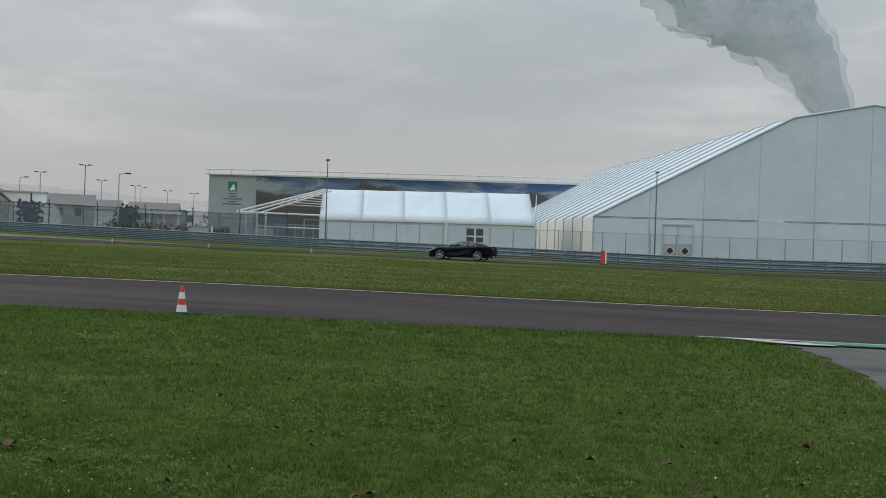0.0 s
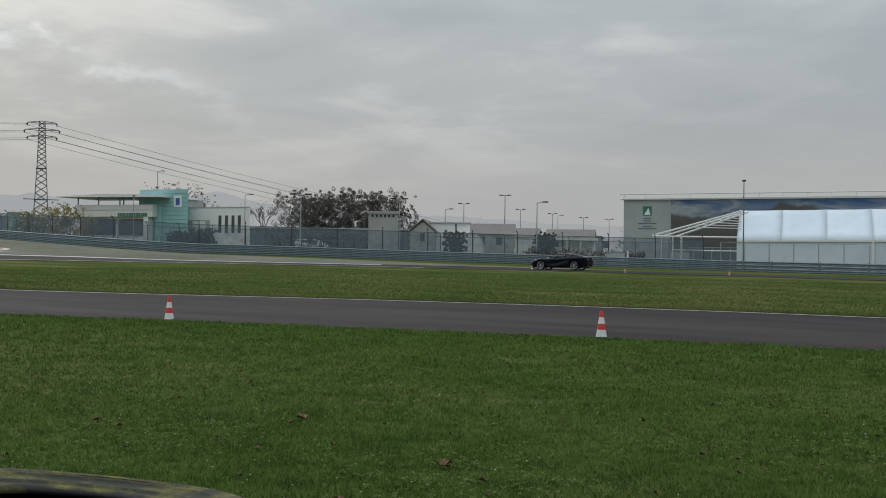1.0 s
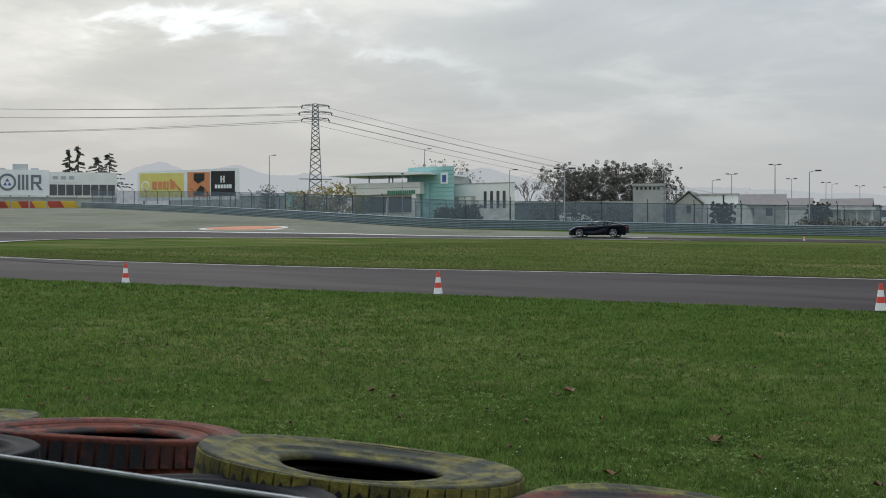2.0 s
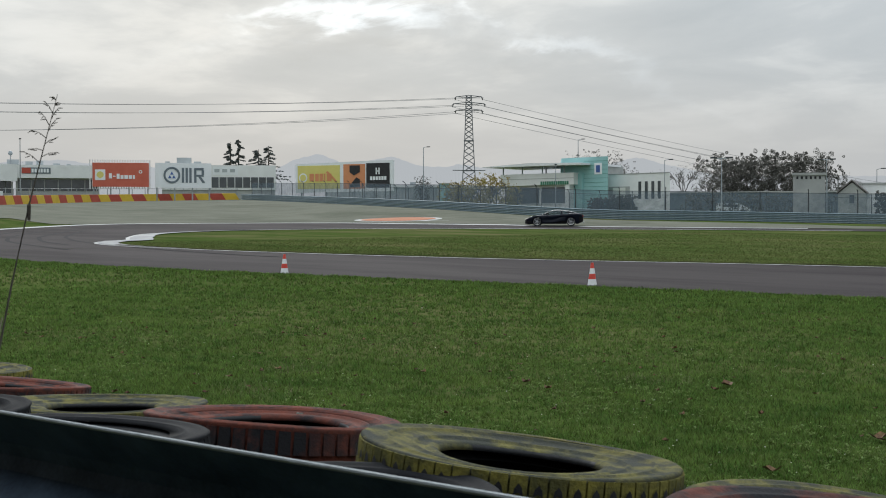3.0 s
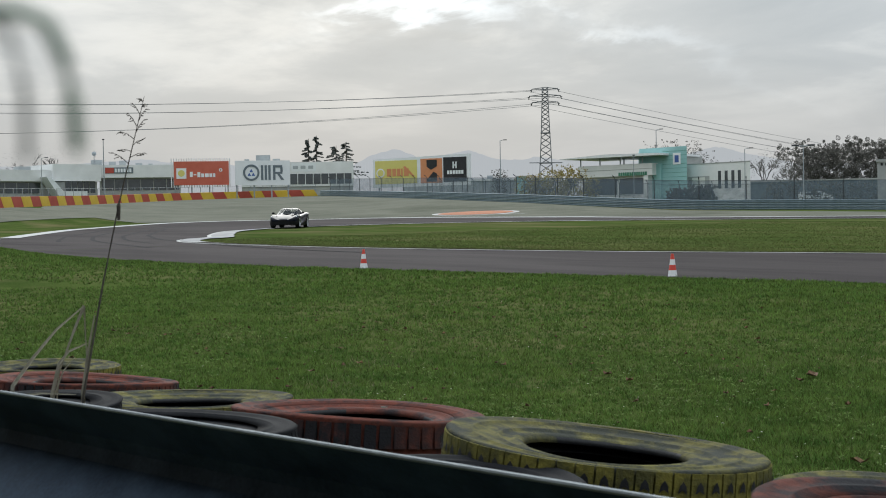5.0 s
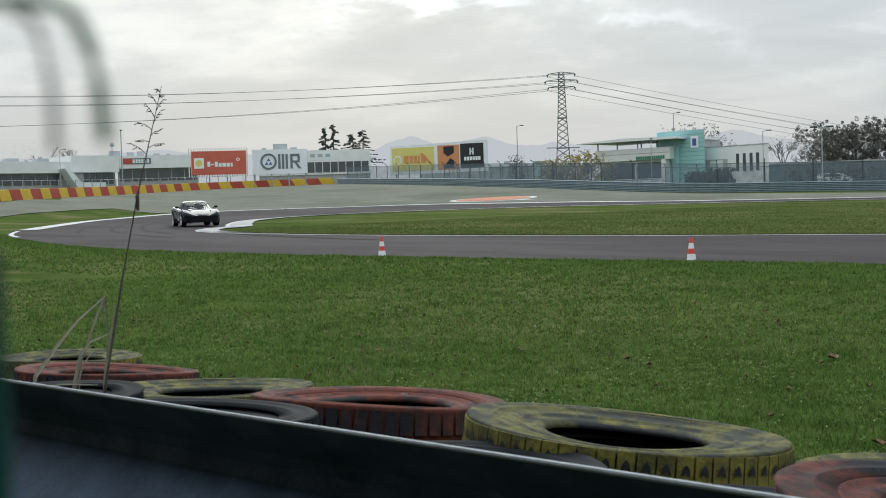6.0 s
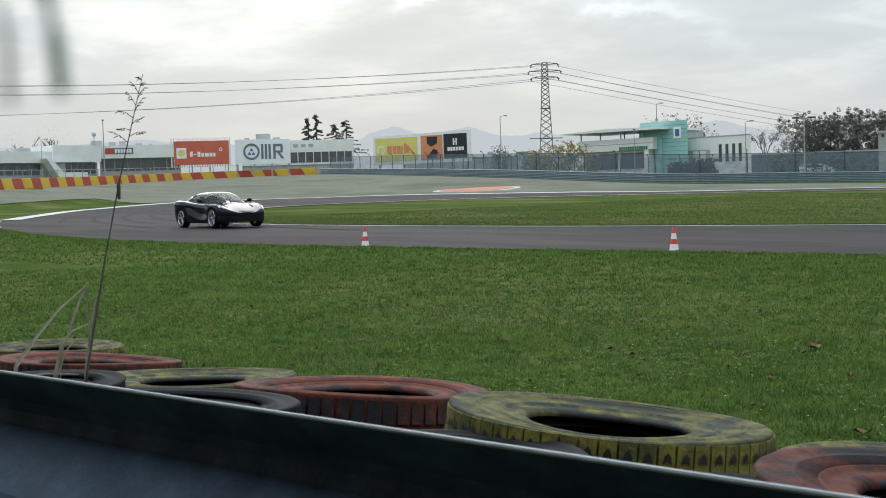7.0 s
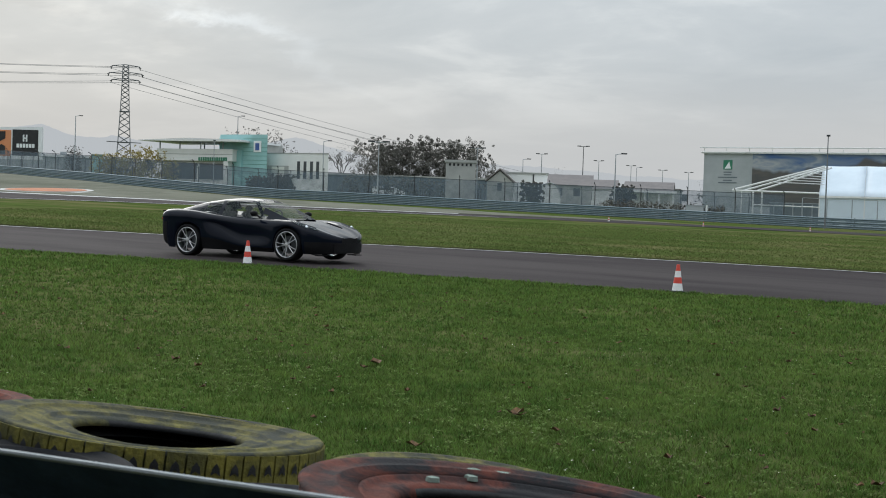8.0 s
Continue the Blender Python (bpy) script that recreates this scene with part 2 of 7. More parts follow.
M = dict(
    lawn=mat("lawn_soil", (0.042, 0.070, 0.017), (0.098, 0.130, 0.038), 0.5, 0.95, bump=0.9, fine=24, spec=0.0, third=(0.150, 0.140, 0.066), patchy=(0.45, 0.47, 0.66), stretch=(0.45, 1, 1), world=True, dist=0.05),
    blade=mat("grass_blade", (0.044, 0.092, 0.017), (0.134, 0.192, 0.045), 2.2, 0.8, bump=0, fine=16, spec=0.1, isl=1.3, world=True, thin=0.45),
    straw=mat("straw_blade", (0.13, 0.135, 0.06), (0.24, 0.225, 0.12), 8, 0.8, bump=0, fine=40, isl=0.8, world=True, thin=0.3),
    fieldblade=mat("infield_blade", (0.066, 0.098, 0.025), (0.150, 0.168, 0.056), 0.35, 0.8, bump=0, fine=6, spec=0.1, isl=1.1, world=True, thin=0.4, stretch=(0.4, 1, 1)),
    weedleaf=mat("broad_weed_leaf", (0.11, 0.175, 0.040), (0.21, 0.27, 0.09), 3.0, 0.6, bump=0, fine=30, spec=0.25, isl=0.9, world=True, thin=0.35),
    soil=mat("dark_soil_edge", (0.020, 0.018, 0.013), (0.050, 0.044, 0.028), 3.0, 0.95, bump=0.6, fine=30, spec=0.0, world=True),
    dryblade=mat("dry_grass", (0.30, 0.27, 0.19), (0.45, 0.42, 0.33), 30, 0.8, bump=0.1, fine=200),
    asphalt=mat("asphalt", (0.029, 0.024, 0.025), (0.051, 0.043, 0.044), 0.5, 0.85, bump=0.4, fine=45, spec=0.05, third=(0.055, 0.047, 0.047), patchy=(0.5, 0.44, 0.62), stretch=(0.22, 1, 1), world=True, dist=0.006),
    concrete=mat("concrete_path", (0.085, 0.088, 0.086), (0.13, 0.133, 0.13), 0.8, 0.95, bump=0.3, fine=40, spec=0.08, third=(0.065, 0.065, 0.062), world=True),
    rubber=mat("tyre_marks", (0.028, 0.027, 0.029), (0.045, 0.043, 0.045), 2, 0.9, spec=0.05, bump=0.1, world=True),
    line=mat("white_line", (0.36, 0.36, 0.35), (0.52, 0.52, 0.51), 1.5, 0.7, bump=0.1, world=True),
    kerbgrey=mat("kerb_grey_paint", (0.22, 0.22, 0.23), (0.34, 0.34, 0.34), 1.5, 0.8, bump=0.1, third=(0.40, 0.40, 0.39), world=True),
    kerbgreen=mat("kerb_green", (0.03, 0.17, 0.10), (0.06, 0.23, 0.14), 2, 0.7, world=True),
    gravel=mat("gravel", (0.125, 0.13, 0.10), (0.19, 0.19, 0.15), 0.25, 0.95, spec=0.05, bump=0.8, fine=9, third=(0.11, 0.115, 0.085), stretch=(1, 1, 1), world=True, dist=0.06),
    logored=mat("ground_paint_red", (0.33, 0.10, 0.04), (0.44, 0.17, 0.07), 1.0, 0.8, world=True),
    steel=mat("galvanised_steel", (0.24, 0.27, 0.29), (0.38, 0.41, 0.43), 1.5, 0.5, 0.45, 0.1, 30),
    railsteel=mat("blue_grey_rail_steel", (0.125, 0.175, 0.205), (0.21, 0.265, 0.295), 1.5, 0.55, 0.2, 0.1, 30),
    darksteel=mat("dark_steel", (0.04, 0.045, 0.05), (0.08, 0.085, 0.09), 3, 0.6, 0.5, 0.1),
    nearrail=mat("weathered_barrier_steel", (0.020, 0.036, 0.062), (0.075, 0.115, 0.175), 9, 0.55, 0.0, 0.2, 120, third=(0.030, 0.045, 0.066), spec=0.2, dist=0.003),
    pvc=mat("white_tent_fabric", (0.54, 0.63, 0.71), (0.65, 0.735, 0.81), 0.25, 0.55, bump=0.05, fine=1.2, world=True, dist=0.08),
    pvcwarm=mat("cream_tent_fabric", (0.70, 0.69, 0.64), (0.80, 0.79, 0.74), 0.25, 0.55, bump=0.05, fine=1.2, world=True, dist=0.08),
    seam=mat("tent_seam", (0.42, 0.47, 0.51), (0.54, 0.59, 0.63), 2, 0.6),
    alu=mat("white_aluminium", (0.66, 0.67, 0.67), (0.78, 0.79, 0.79), 2, 0.5),
    cladding=mat("grey_cladding", (0.33, 0.36, 0.37), (0.44, 0.47, 0.48), 0.4, 0.6, 0.1, 0.2, world=True),
    white=mat("white_render", (0.66, 0.67, 0.66), (0.78, 0.79, 0.78), 0.5, 0.8, world=True),
    teal=mat("teal_cladding", (0.25, 0.46, 0.46), (0.32, 0.55, 0.55), 0.5, 0.6, world=True),
    greywall=mat("grey_render", (0.30, 0.31, 0.30), (0.42, 0.43, 0.41), 0.6, 0.85, world=True),
    rooftile=mat("roof_tile", (0.155, 0.145, 0.145), (0.22, 0.20, 0.195), 1.0, 0.85, world=True),
    darkglass=mat("window_glass", (0.03, 0.04, 0.045), (0.06, 0.07, 0.08), 0.7, 0.15, bump=0.0, spec=0.8, world=True),
    black=mat("black_paint", (0.012, 0.013, 0.015), (0.03, 0.031, 0.033), 2, 0.6),
    red=mat("red_panel", (0.46, 0.10, 0.06), (0.54, 0.14, 0.09), 0.7, 0.55),
    yellow=mat("yellow_panel", (0.60, 0.54, 0.14), (0.68, 0.61, 0.20), 0.7, 0.55),
    orange=mat("orange_panel", (0.56, 0.22, 0.09), (0.63, 0.27, 0.13), 0.7, 0.55),
    panelwhite=mat("panel_white", (0.70, 0.73, 0.74), (0.80, 0.82, 0.83), 0.7, 0.5),
    panelgrey=mat("panel_grey", (0.10, 0.13, 0.15), (0.16, 0.19, 0.21), 0.7, 0.5),
    signblue=mat("sign_blue", (0.05, 0.10, 0.30), (0.08, 0.15, 0.38), 1.0, 0.5),
    wallred=mat("barrier_red", (0.36, 0.06, 0.04), (0.46, 0.09, 0.06), 0.8, 0.75, world=True),
    wallyel=mat("barrier_yellow", (0.58, 0.38, 0.03), (0.68, 0.46, 0.06), 0.8, 0.75, world=True),
    hedge=mat("hedge_leaves", (0.105, 0.105, 0.095), (0.175, 0.168, 0.150), 1.5, 0.9, bump=0, spec=0.1, isl=0.7, world=True, thin=0.4),
    autumn=mat("autumn_leaves", (0.24, 0.20, 0.07), (0.34, 0.28, 0.10), 1.5, 0.9, bump=0, spec=0.1, isl=0.7, world=True, thin=0.4),
    pine=mat("dark_needles", (0.11, 0.125, 0.12), (0.16, 0.17, 0.16), 1.5, 0.9, bump=0, isl=0.7, world=True, thin=0.3),
    twig=mat("grey_twigs", (0.10, 0.095, 0.09), (0.17, 0.16, 0.15), 2, 0.9, bump=0),
    stalk=mat("dark_dry_stalk", (0.05, 0.043, 0.034), (0.13, 0.115, 0.09), 40, 0.8, bump=0.1, fine=200),
    bark=mat("bark", (0.07, 0.06, 0.05), (0.13, 0.11, 0.09), 6, 0.9),
    conered=mat("cone_red", (0.52, 0.045, 0.03), (0.60, 0.075, 0.05), 8, 0.55),
    conewhite=mat("cone_white", (0.66, 0.67, 0.68), (0.80, 0.80, 0.80), 8, 0.45),
    tyreblack=mat("worn_rubber", (0.010, 0.011, 0.013), (0.027, 0.028, 0.031), 9, 0.8, bump=0.3, fine=120, third=(0.022, 0.023, 0.025), spec=0.06, dist=0.003),
    tyreyel=mat("flaking_yellow_paint", (0.250, 0.220, 0.048), (0.160, 0.148, 0.040), 26, 0.85, bump=0.9, fine=130, third=(0.095, 0.092, 0.036), patchy=(0.55, 0.44, 0.60), spec=0.12, dist=0.003),
    tyrered=mat("flaking_red_paint", (0.200, 0.058, 0.038), (0.105, 0.050, 0.042), 18, 0.85, bump=0.8, fine=110, third=(0.040, 0.034, 0.036), patchy=(0.6, 0.46, 0.62), spec=0.12, dist=0.003),
    redworn=mat("worn_red_tread", (0.150, 0.048, 0.034), (0.070, 0.036, 0.032), 14, 0.85, bump=0.8, fine=110, third=(0.026, 0.026, 0.029), patchy=(0.5, 0.40, 0.56), spec=0.12, dist=0.003),
    mossy=mat("mossy_sidewall", (0.205, 0.185, 0.062), (0.095, 0.094, 0.050), 20, 0.9, bump=1.0, fine=140, third=(0.056, 0.060, 0.050), patchy=(0.5, 0.38, 0.56), spec=0.1, dist=0.003),
    lichen=mat("lichen", (0.16, 0.22, 0.19), (0.26, 0.32, 0.28), 60, 0.9),
    deadleaf=mat("dead_leaf", (0.05, 0.025, 0.012), (0.16, 0.085, 0.04), 20, 0.8, isl=0.6, bump=0.2),
    petal=mat("pale_petals", (0.55, 0.55, 0.42), (0.75, 0.75, 0.65), 30, 0.8),
    paint=mat("car_paint", (0.004, 0.006, 0.012), (0.006, 0.008, 0.015), 1, 0.08, 0.0, 0.0, 900, spec=0.13, coat=0.0),
    carblack=mat("car_trim_black", (0.005, 0.005, 0.006), (0.009, 0.009, 0.010), 4, 0.55, bump=0, spec=0.1),
    rim=mat("wheel_silver", (0.42, 0.43, 0.45), (0.55, 0.56, 0.58), 5, 0.32, 0.85, 0.0),
    carglass=glass("car_glass", (0.040, 0.055, 0.060), 0.03, 0.70),
    lamp=glowing("headlamp_glint", (0.85, 0.92, 1.0), 0.4),
    tail=mat("tail_lamp_red", (0.35, 0.02, 0.02), (0.5, 0.03, 0.03), 4, 0.25),
    seat=mat("car_seat", (0.12, 0.12, 0.115), (0.20, 0.20, 0.19), 9, 0.7),
    # hills emit evenly: distance haze put into the material
    hill=glowing("hill_haze_glow", (0.43, 0.435, 0.438), 1.0, 0.01),
    wire=mat("power_cable", (0.13, 0.14, 0.15), (0.19, 0.20, 0.21), 1, 0.6, 0.3, 0),
    greenwire=mat("green_plastic_wire", (0.015, 0.13, 0.055), (0.025, 0.17, 0.075), 30, 0.5, bump=0.1),
    postgreen=mat("dark_green_post", (0.006, 0.045, 0.034), (0.010, 0.06, 0.045), 30, 0.6, bump=0.1, spec=0.15),
    greywire=mat("bare_grey_wire", (0.42, 0.43, 0.41), (0.52, 0.53, 0.51), 30, 0.6, bump=0.1),
    netting=screen("wire_netting", (0.14, 0.16, 0.18), 0.10),
    windscreen=screen("dark_wind_screen", (0.145, 0.19, 0.23), 0.50),
)


def mural_material():
    """A printed landscape: blue and white sky over brown hills, all soft."""
    m = bpy.data.materials.new("printed_mural")
    m.use_nodes = True
    ns, ls = nodes_of(m.node_tree)
    out, p = ns.new("ShaderNodeOutputMaterial"), ns.new("ShaderNodeBsdfPrincipled")
    ls.new(p.outputs[0], out.inputs[0])
    co = ns.new("ShaderNodeTexCoord").outputs["Object"]
    sep = ns.new("ShaderNodeSeparateXYZ")
    ls.new(co, sep.inputs[0])
    flat = ns.new("ShaderNodeCombineXYZ")
    ls.new(math_node(ns, ls, "MULTIPLY", sep.outputs[0], 0.10), flat.inputs[0])
    ls.new(math_node(ns, ls, "MULTIPLY", sep.outputs[2], 0.42), flat.inputs[2])
    cl = noise_node(ns, ls, flat.outputs[0], 1.4, 6, 0.5, 0.8)
    skyc = ramp_node(ns, ls, cl, [(0.38, (0.05, 0.11, 0.26)), (0.50, (0.16, 0.21, 0.28)), (0.60, (0.34, 0.36, 0.37)), (0.7, (0.10, 0.16, 0.28))])
    ridge = noise_node(ns, ls, math_vec(ns, ls, sep.outputs[0], 0.085), 1.0, 4, 0.5)
    edge = math_node(ns, ls, "SUBTRACT", math_node(ns, ls, "MULTIPLY", ridge, 11.0), math_node(ns, ls, "SUBTRACT", sep.outputs[2], 0.6))
    hillc = mix_node(ns, ls, noise_node(ns, ls, flat.outputs[0], 4.0, 4), (0.035, 0.05, 0.055), (0.13, 0.11, 0.095))
    ls.new(mix_node(ns, ls, math_node(ns, ls, "MULTIPLY", edge, 2.0, True), skyc, hillc), p.inputs["Base Color"])
    p.inputs["Roughness"].default_value = 0.6
    return m


def math_vec(ns, ls, v, k):
    c = ns.new("ShaderNodeCombineXYZ")
    ls.new(math_node(ns, ls, "MULTIPLY", v, k), c.inputs[0])
    return c.outputs[0]


M["mural"] = mural_material()

# ---- tools ----


def part(name, bm, material, parent=None, label="", smooth=False):
    """Link a bmesh as one mesh object under its parent."""
    me = bpy.data.meshes.new(name)
    bm.to_mesh(me)
    bm.free()
    if smooth:
        me.shade_smooth()
    return link(name, me, material, parent, label)


def link(name, me, material, parent=None, label=""):
    if material is not None and not me.materials:
        me.materials.append(material)
    ob = new(name, me)
    ob.parent = parent
    if label:
        ob["label"] = label
    return ob


def thing(name, at_pose, label, category, group="", kind=""):
    e = new(name)
    e.empty_display_size = 0.2
    e.matrix_basis = at_pose
    return tagged(e, label, category, group, kind)


def box(bm, x0, x1, y0, y1, z0, z1):
    v = [bm.verts.new((x, y, z)) for z in (z0, z1) for x, y in ((x0, y0), (x1, y0), (x1, y1), (x0, y1))]
    for f in ((3, 2, 1, 0), (4, 5, 6, 7), (0, 1, 5, 4), (1, 2, 6, 5), (2, 3, 7, 6), (3, 0, 4, 7)):
        bm.faces.new([v[k] for k in f])
    return bm


def boxes(*rows):
    bm = bmesh.new()
    for r in rows:
        box(bm, *r)
    return bm


def tube(bm, pts, radii, n=8, cap=True):
    """A round bar along a run of points."""
    pts = [Vector(p) for p in pts]
    radii = radii if isinstance(radii, (list, tuple)) else [radii] * len(pts)
    rings = []
    for k, p in enumerate(pts):
        d = (pts[min(k + 1, len(pts) - 1)] - pts[max(k - 1, 0)]).normalized()
        s = d.orthogonal().normalized() if abs(d.z) < 0.98 else Vector((1, 0, 0))
        s = (Vector((0, 0, 1)).cross(d)).normalized() if abs(d.z) < 0.98 else s
        u = d.cross(s)
        rings.append([bm.verts.new(p + (s * math.cos(2 * PI * i / n) + u * math.sin(2 * PI * i / n)) * radii[k]) for i in range(n)])
    for r0, r1 in zip(rings, rings[1:]):
        for i in range(n):
            bm.faces.new((r0[i], r0[(i + 1) % n], r1[(i + 1) % n], r1[i]))
    if cap:
        bm.faces.new(rings[0][::-1])
        bm.faces.new(rings[-1])
    return bm


def tubes(runs, r, n=6):
    bm = bmesh.new()
    for pts in runs:
        tube(bm, pts, r, n)
    return bm


def prism(bm, outline, y0, y1):
    """A flat outline of (x, z) drawn out along y."""
    a = [bm.verts.new((x, y0, z)) for x, z in outline]
    b = [bm.verts.new((x, y1, z)) for x, z in outline]
    bm.faces.new(a)
    bm.faces.new(b[::-1])
    for k in range(len(a)):
        j = (k + 1) % len(a)
        bm.faces.new((a[j], a[k], b[k], b[j]))
    bmesh.ops.recalc_face_normals(bm, faces=bm.faces)
    return bm


def lathe(bm, profile, n=24, axis="z"):
    """A closed (radius, height) profile turned round an axis."""
    rings = []
    for k in range(n):
        c, s = math.cos(2 * PI * k / n), math.sin(2 * PI * k / n)
        rings.append([bm.verts.new((r * c, r * s, z) if axis == "z" else (r * c, z, r * s)) for r, z in profile])
    m = len(profile)
    for k in range(n):
        a, b = rings[k], rings[(k + 1) % n]
        for i in range(m):
            j = (i + 1) % m
            bm.faces.new((a[i], b[i], b[j], a[j]))
    bmesh.ops.recalc_face_normals(bm, faces=bm.faces)
    return bm


def raw_mesh(name, verts, faces):
    me = bpy.data.meshes.new(name)
    me.from_pydata(verts, [], faces)
    return me


# ---- ground form ----
SLOPE_X, SLOPE_Y = -0.01313, 0.00647
# azimuth (degrees to the left of +y), distance of the far barrier there, rise of its foot over the plain
RISE = [(-9.94, 100.0, 0.21), (-3.91, 102.0, 0.0), (0.94, 104.0, 0.0), (4.41, 109.0, 0.0), (14.91, 115.0, 0.0), (27.7, 122.0, 0.23), (35.12, 123.0, 0.47), (38.35, 122.0, 0.5), (43.09, 128.0, 1.01), (45.38, 138.0, 1.35), (47.65, 150.0, 1.64), (49.93, 165.0, 2.0), (52.23, 185.0, 2.36), (54.49, 207.0, 2.79), (56.95, 200.0, 2.61), (60.6, 185.0, 2.29), (64.14, 158.0, 1.88), (67.58, 133.0, 1.64)]
RISE_AZ, RISE_R, RISE_Z = (np.array(c) for c in zip(*RISE))


def ease(e0, e1, v):
    t = np.clip((v - e0) / (e1 - e0), 0, 1)
    return t * t * (3 - 2 * t)


def ground(x, y):
    x, y = np.asarray(x, float), np.asarray(y, float)
    r, az = np.hypot(x, y) + 1e-9, np.degrees(np.arctan2(-x, y))
    rr, e = np.interp(az, RISE_AZ, RISE_R), np.interp(az, RISE_AZ, RISE_Z)
    near = np.minimum(98, rr - 12)
    bank = e * ease(near, rr, r) + np.clip(r - rr, 0, 60) * 0.010 * ease(15, 40, az)
    return (SLOPE_X * x + SLOPE_Y * y) * np.minimum(1, 260 / r) + bank * ease(130, 95, np.abs(az))


def gz(x, y):
    return float(ground(x, y))


def spot(az, r, rz=0.0, dz=0.0):
    """A pose on the ground at an azimuth (degrees to the left of +y) and distance."""
    x, y = -r * math.sin(radians(az)), r * math.cos(radians(az))
    return pose(x, y, gz(x, y) + dz, 0, 0, rz)


def smooth_line(pts, step):
    """A rounded run (Catmull-Rom) through plan points, at about even steps."""
    p = [np.array(q, float) for q in pts]
    p = [2 * p[0] - p[1]] + p + [2 * p[-1] - p[-2]]
    out = []
    for k in range(1, len(p) - 2):
        n = max(2, int(np.linalg.norm(p[k + 1] - p[k]) / step))
        for i in range(n):
            t = i / n
            out.append(0.5 * ((2 * p[k]) + (p[k + 1] - p[k - 1]) * t + (2 * p[k - 1] - 5 * p[k] + 4 * p[k + 1] - p[k + 2]) * t * t + (3 * p[k] - p[k - 1] - 3 * p[k + 1] + p[k + 2]) * t ** 3))
    out.append(p[-2])
    return np.array(out)


def even(line, n):
    """n points at even steps along a run."""
    d = np.r_[0, np.cumsum(np.hypot(*np.diff(line, axis=0).T))]
    s = np.linspace(0, d[-1], n)
    return np.stack([np.interp(s, d, line[:, 0]), np.interp(s, d, line[:, 1])], 1)


def sheet(name, a, b, material, lift, across=6, parent=None, label="", flat=None):
    """A strip of ground between two runs with the same number of points."""
    w = np.linspace(0, 1, across + 1)[None, :, None]
    p = a[:, None] * (1 - w) + b[:, None] * w
    z = ground(p[..., 0], p[..., 1]) + lift
    v = np.concatenate([p, z[..., None]], -1).reshape(-1, 3)
    n, k = len(a), across + 1
    f = [(i * k + j, i * k + j + 1, (i + 1) * k + j + 1, (i + 1) * k + j) for i in range(n - 1) for j in range(across)]
    me = raw_mesh(name, v.tolist(), f)
    me.shade_smooth()
    bm = bmesh.new()
    bm.from_mesh(me)
    bmesh.ops.recalc_face_normals(bm, faces=bm.faces)
    if sum(q.normal.z for q in bm.faces) < 0:
        bmesh.ops.reverse_faces(bm, faces=bm.faces)
    bm.to_mesh(me)
    bm.free()
    return link(name, me, material, parent, label)


def offset(line, d):
    t = np.gradient(line, axis=0)
    t /= np.linalg.norm(t, axis=1)[:, None]
    return line + np.stack([-t[:, 1], t[:, 0]], 1) * d

# ---- ground ----


def build_ground():
    rings = np.r_[0.01, np.arange(1.5, 40, 1.5), np.arange(40, 90, 3), np.arange(90, 215, 2.0), np.arange(215, 280, 8), np.geomspace(280, 4500, 22)]
    n = 540
    ang = np.linspace(0, 2 * PI, n, endpoint=False)
    x, y = rings[:, None] * np.cos(ang), rings[:, None] * np.sin(ang)
    z = ground(x, y)
    v = np.stack([x, y, z], -1).reshape(-1, 3).tolist()
    f = [(i * n + j, (i + 1) * n + j, (i + 1) * n + (j + 1) % n, i * n + (j + 1) % n) for i in range(len(rings) - 1) for j in range(n)]
    f.append(tuple(range(n)))
    me = raw_mesh("ground", v, f)
    me.shade_smooth()
    return tagged(link("ground", me, M["lawn"]), "short green grass ground with yellowed patches", "grass", kind="structure")


# plan lines of the circuit
NEAR_EDGE = smooth_line([(-66.5, 26.6), (-58, 22.7), (-50, 20.4), (-41.7, 18.6), (-33.5, 18.0), (-25.4, 18.9), (-19, 20.2), (-12, 21.6), (-5.3, 22.6), (1, 23.5), (8, 24.5), (30, 27.5), (80, 34)], 1.0)
OUT_LINE = smooth_line([(-66.5, 26.6), (-74.4, 31.6), (-86.5, 40), (-94.5, 48.6), (-97.8, 57), (-94.6, 67), (-88, 72.6), (-78, 76.3), (-68.5, 80.6), (-60.8, 85.4), (-50, 91.5), (-38, 95.5), (-24, 96.6), (-12, 96), (5, 95), (40, 93), (90, 88)], 1.0)
IN_NEAR = smooth_line([(-54.0, 31.2), (-50.5, 28.9), (-45.8, 27.9), (-37.6, 28.1), (-28, 29.8), (-18.7, 33.0), (-9.9, 34.7), (-2, 35.2), (6.5, 36.2), (30, 39.4), (80, 46)], 1.0)
IN_FAR = smooth_line([(-54.0, 31.2), (-55.2, 33.2), (-60, 36.2), (-67.2, 41.8), (-72.6, 49.6), (-74.4, 58.6), (-71.4, 68.4), (-61, 77), (-50, 83), (-38, 87), (-24, 88), (-12, 87.5), (5, 86.5), (40, 85), (90, 80)], 1.0)


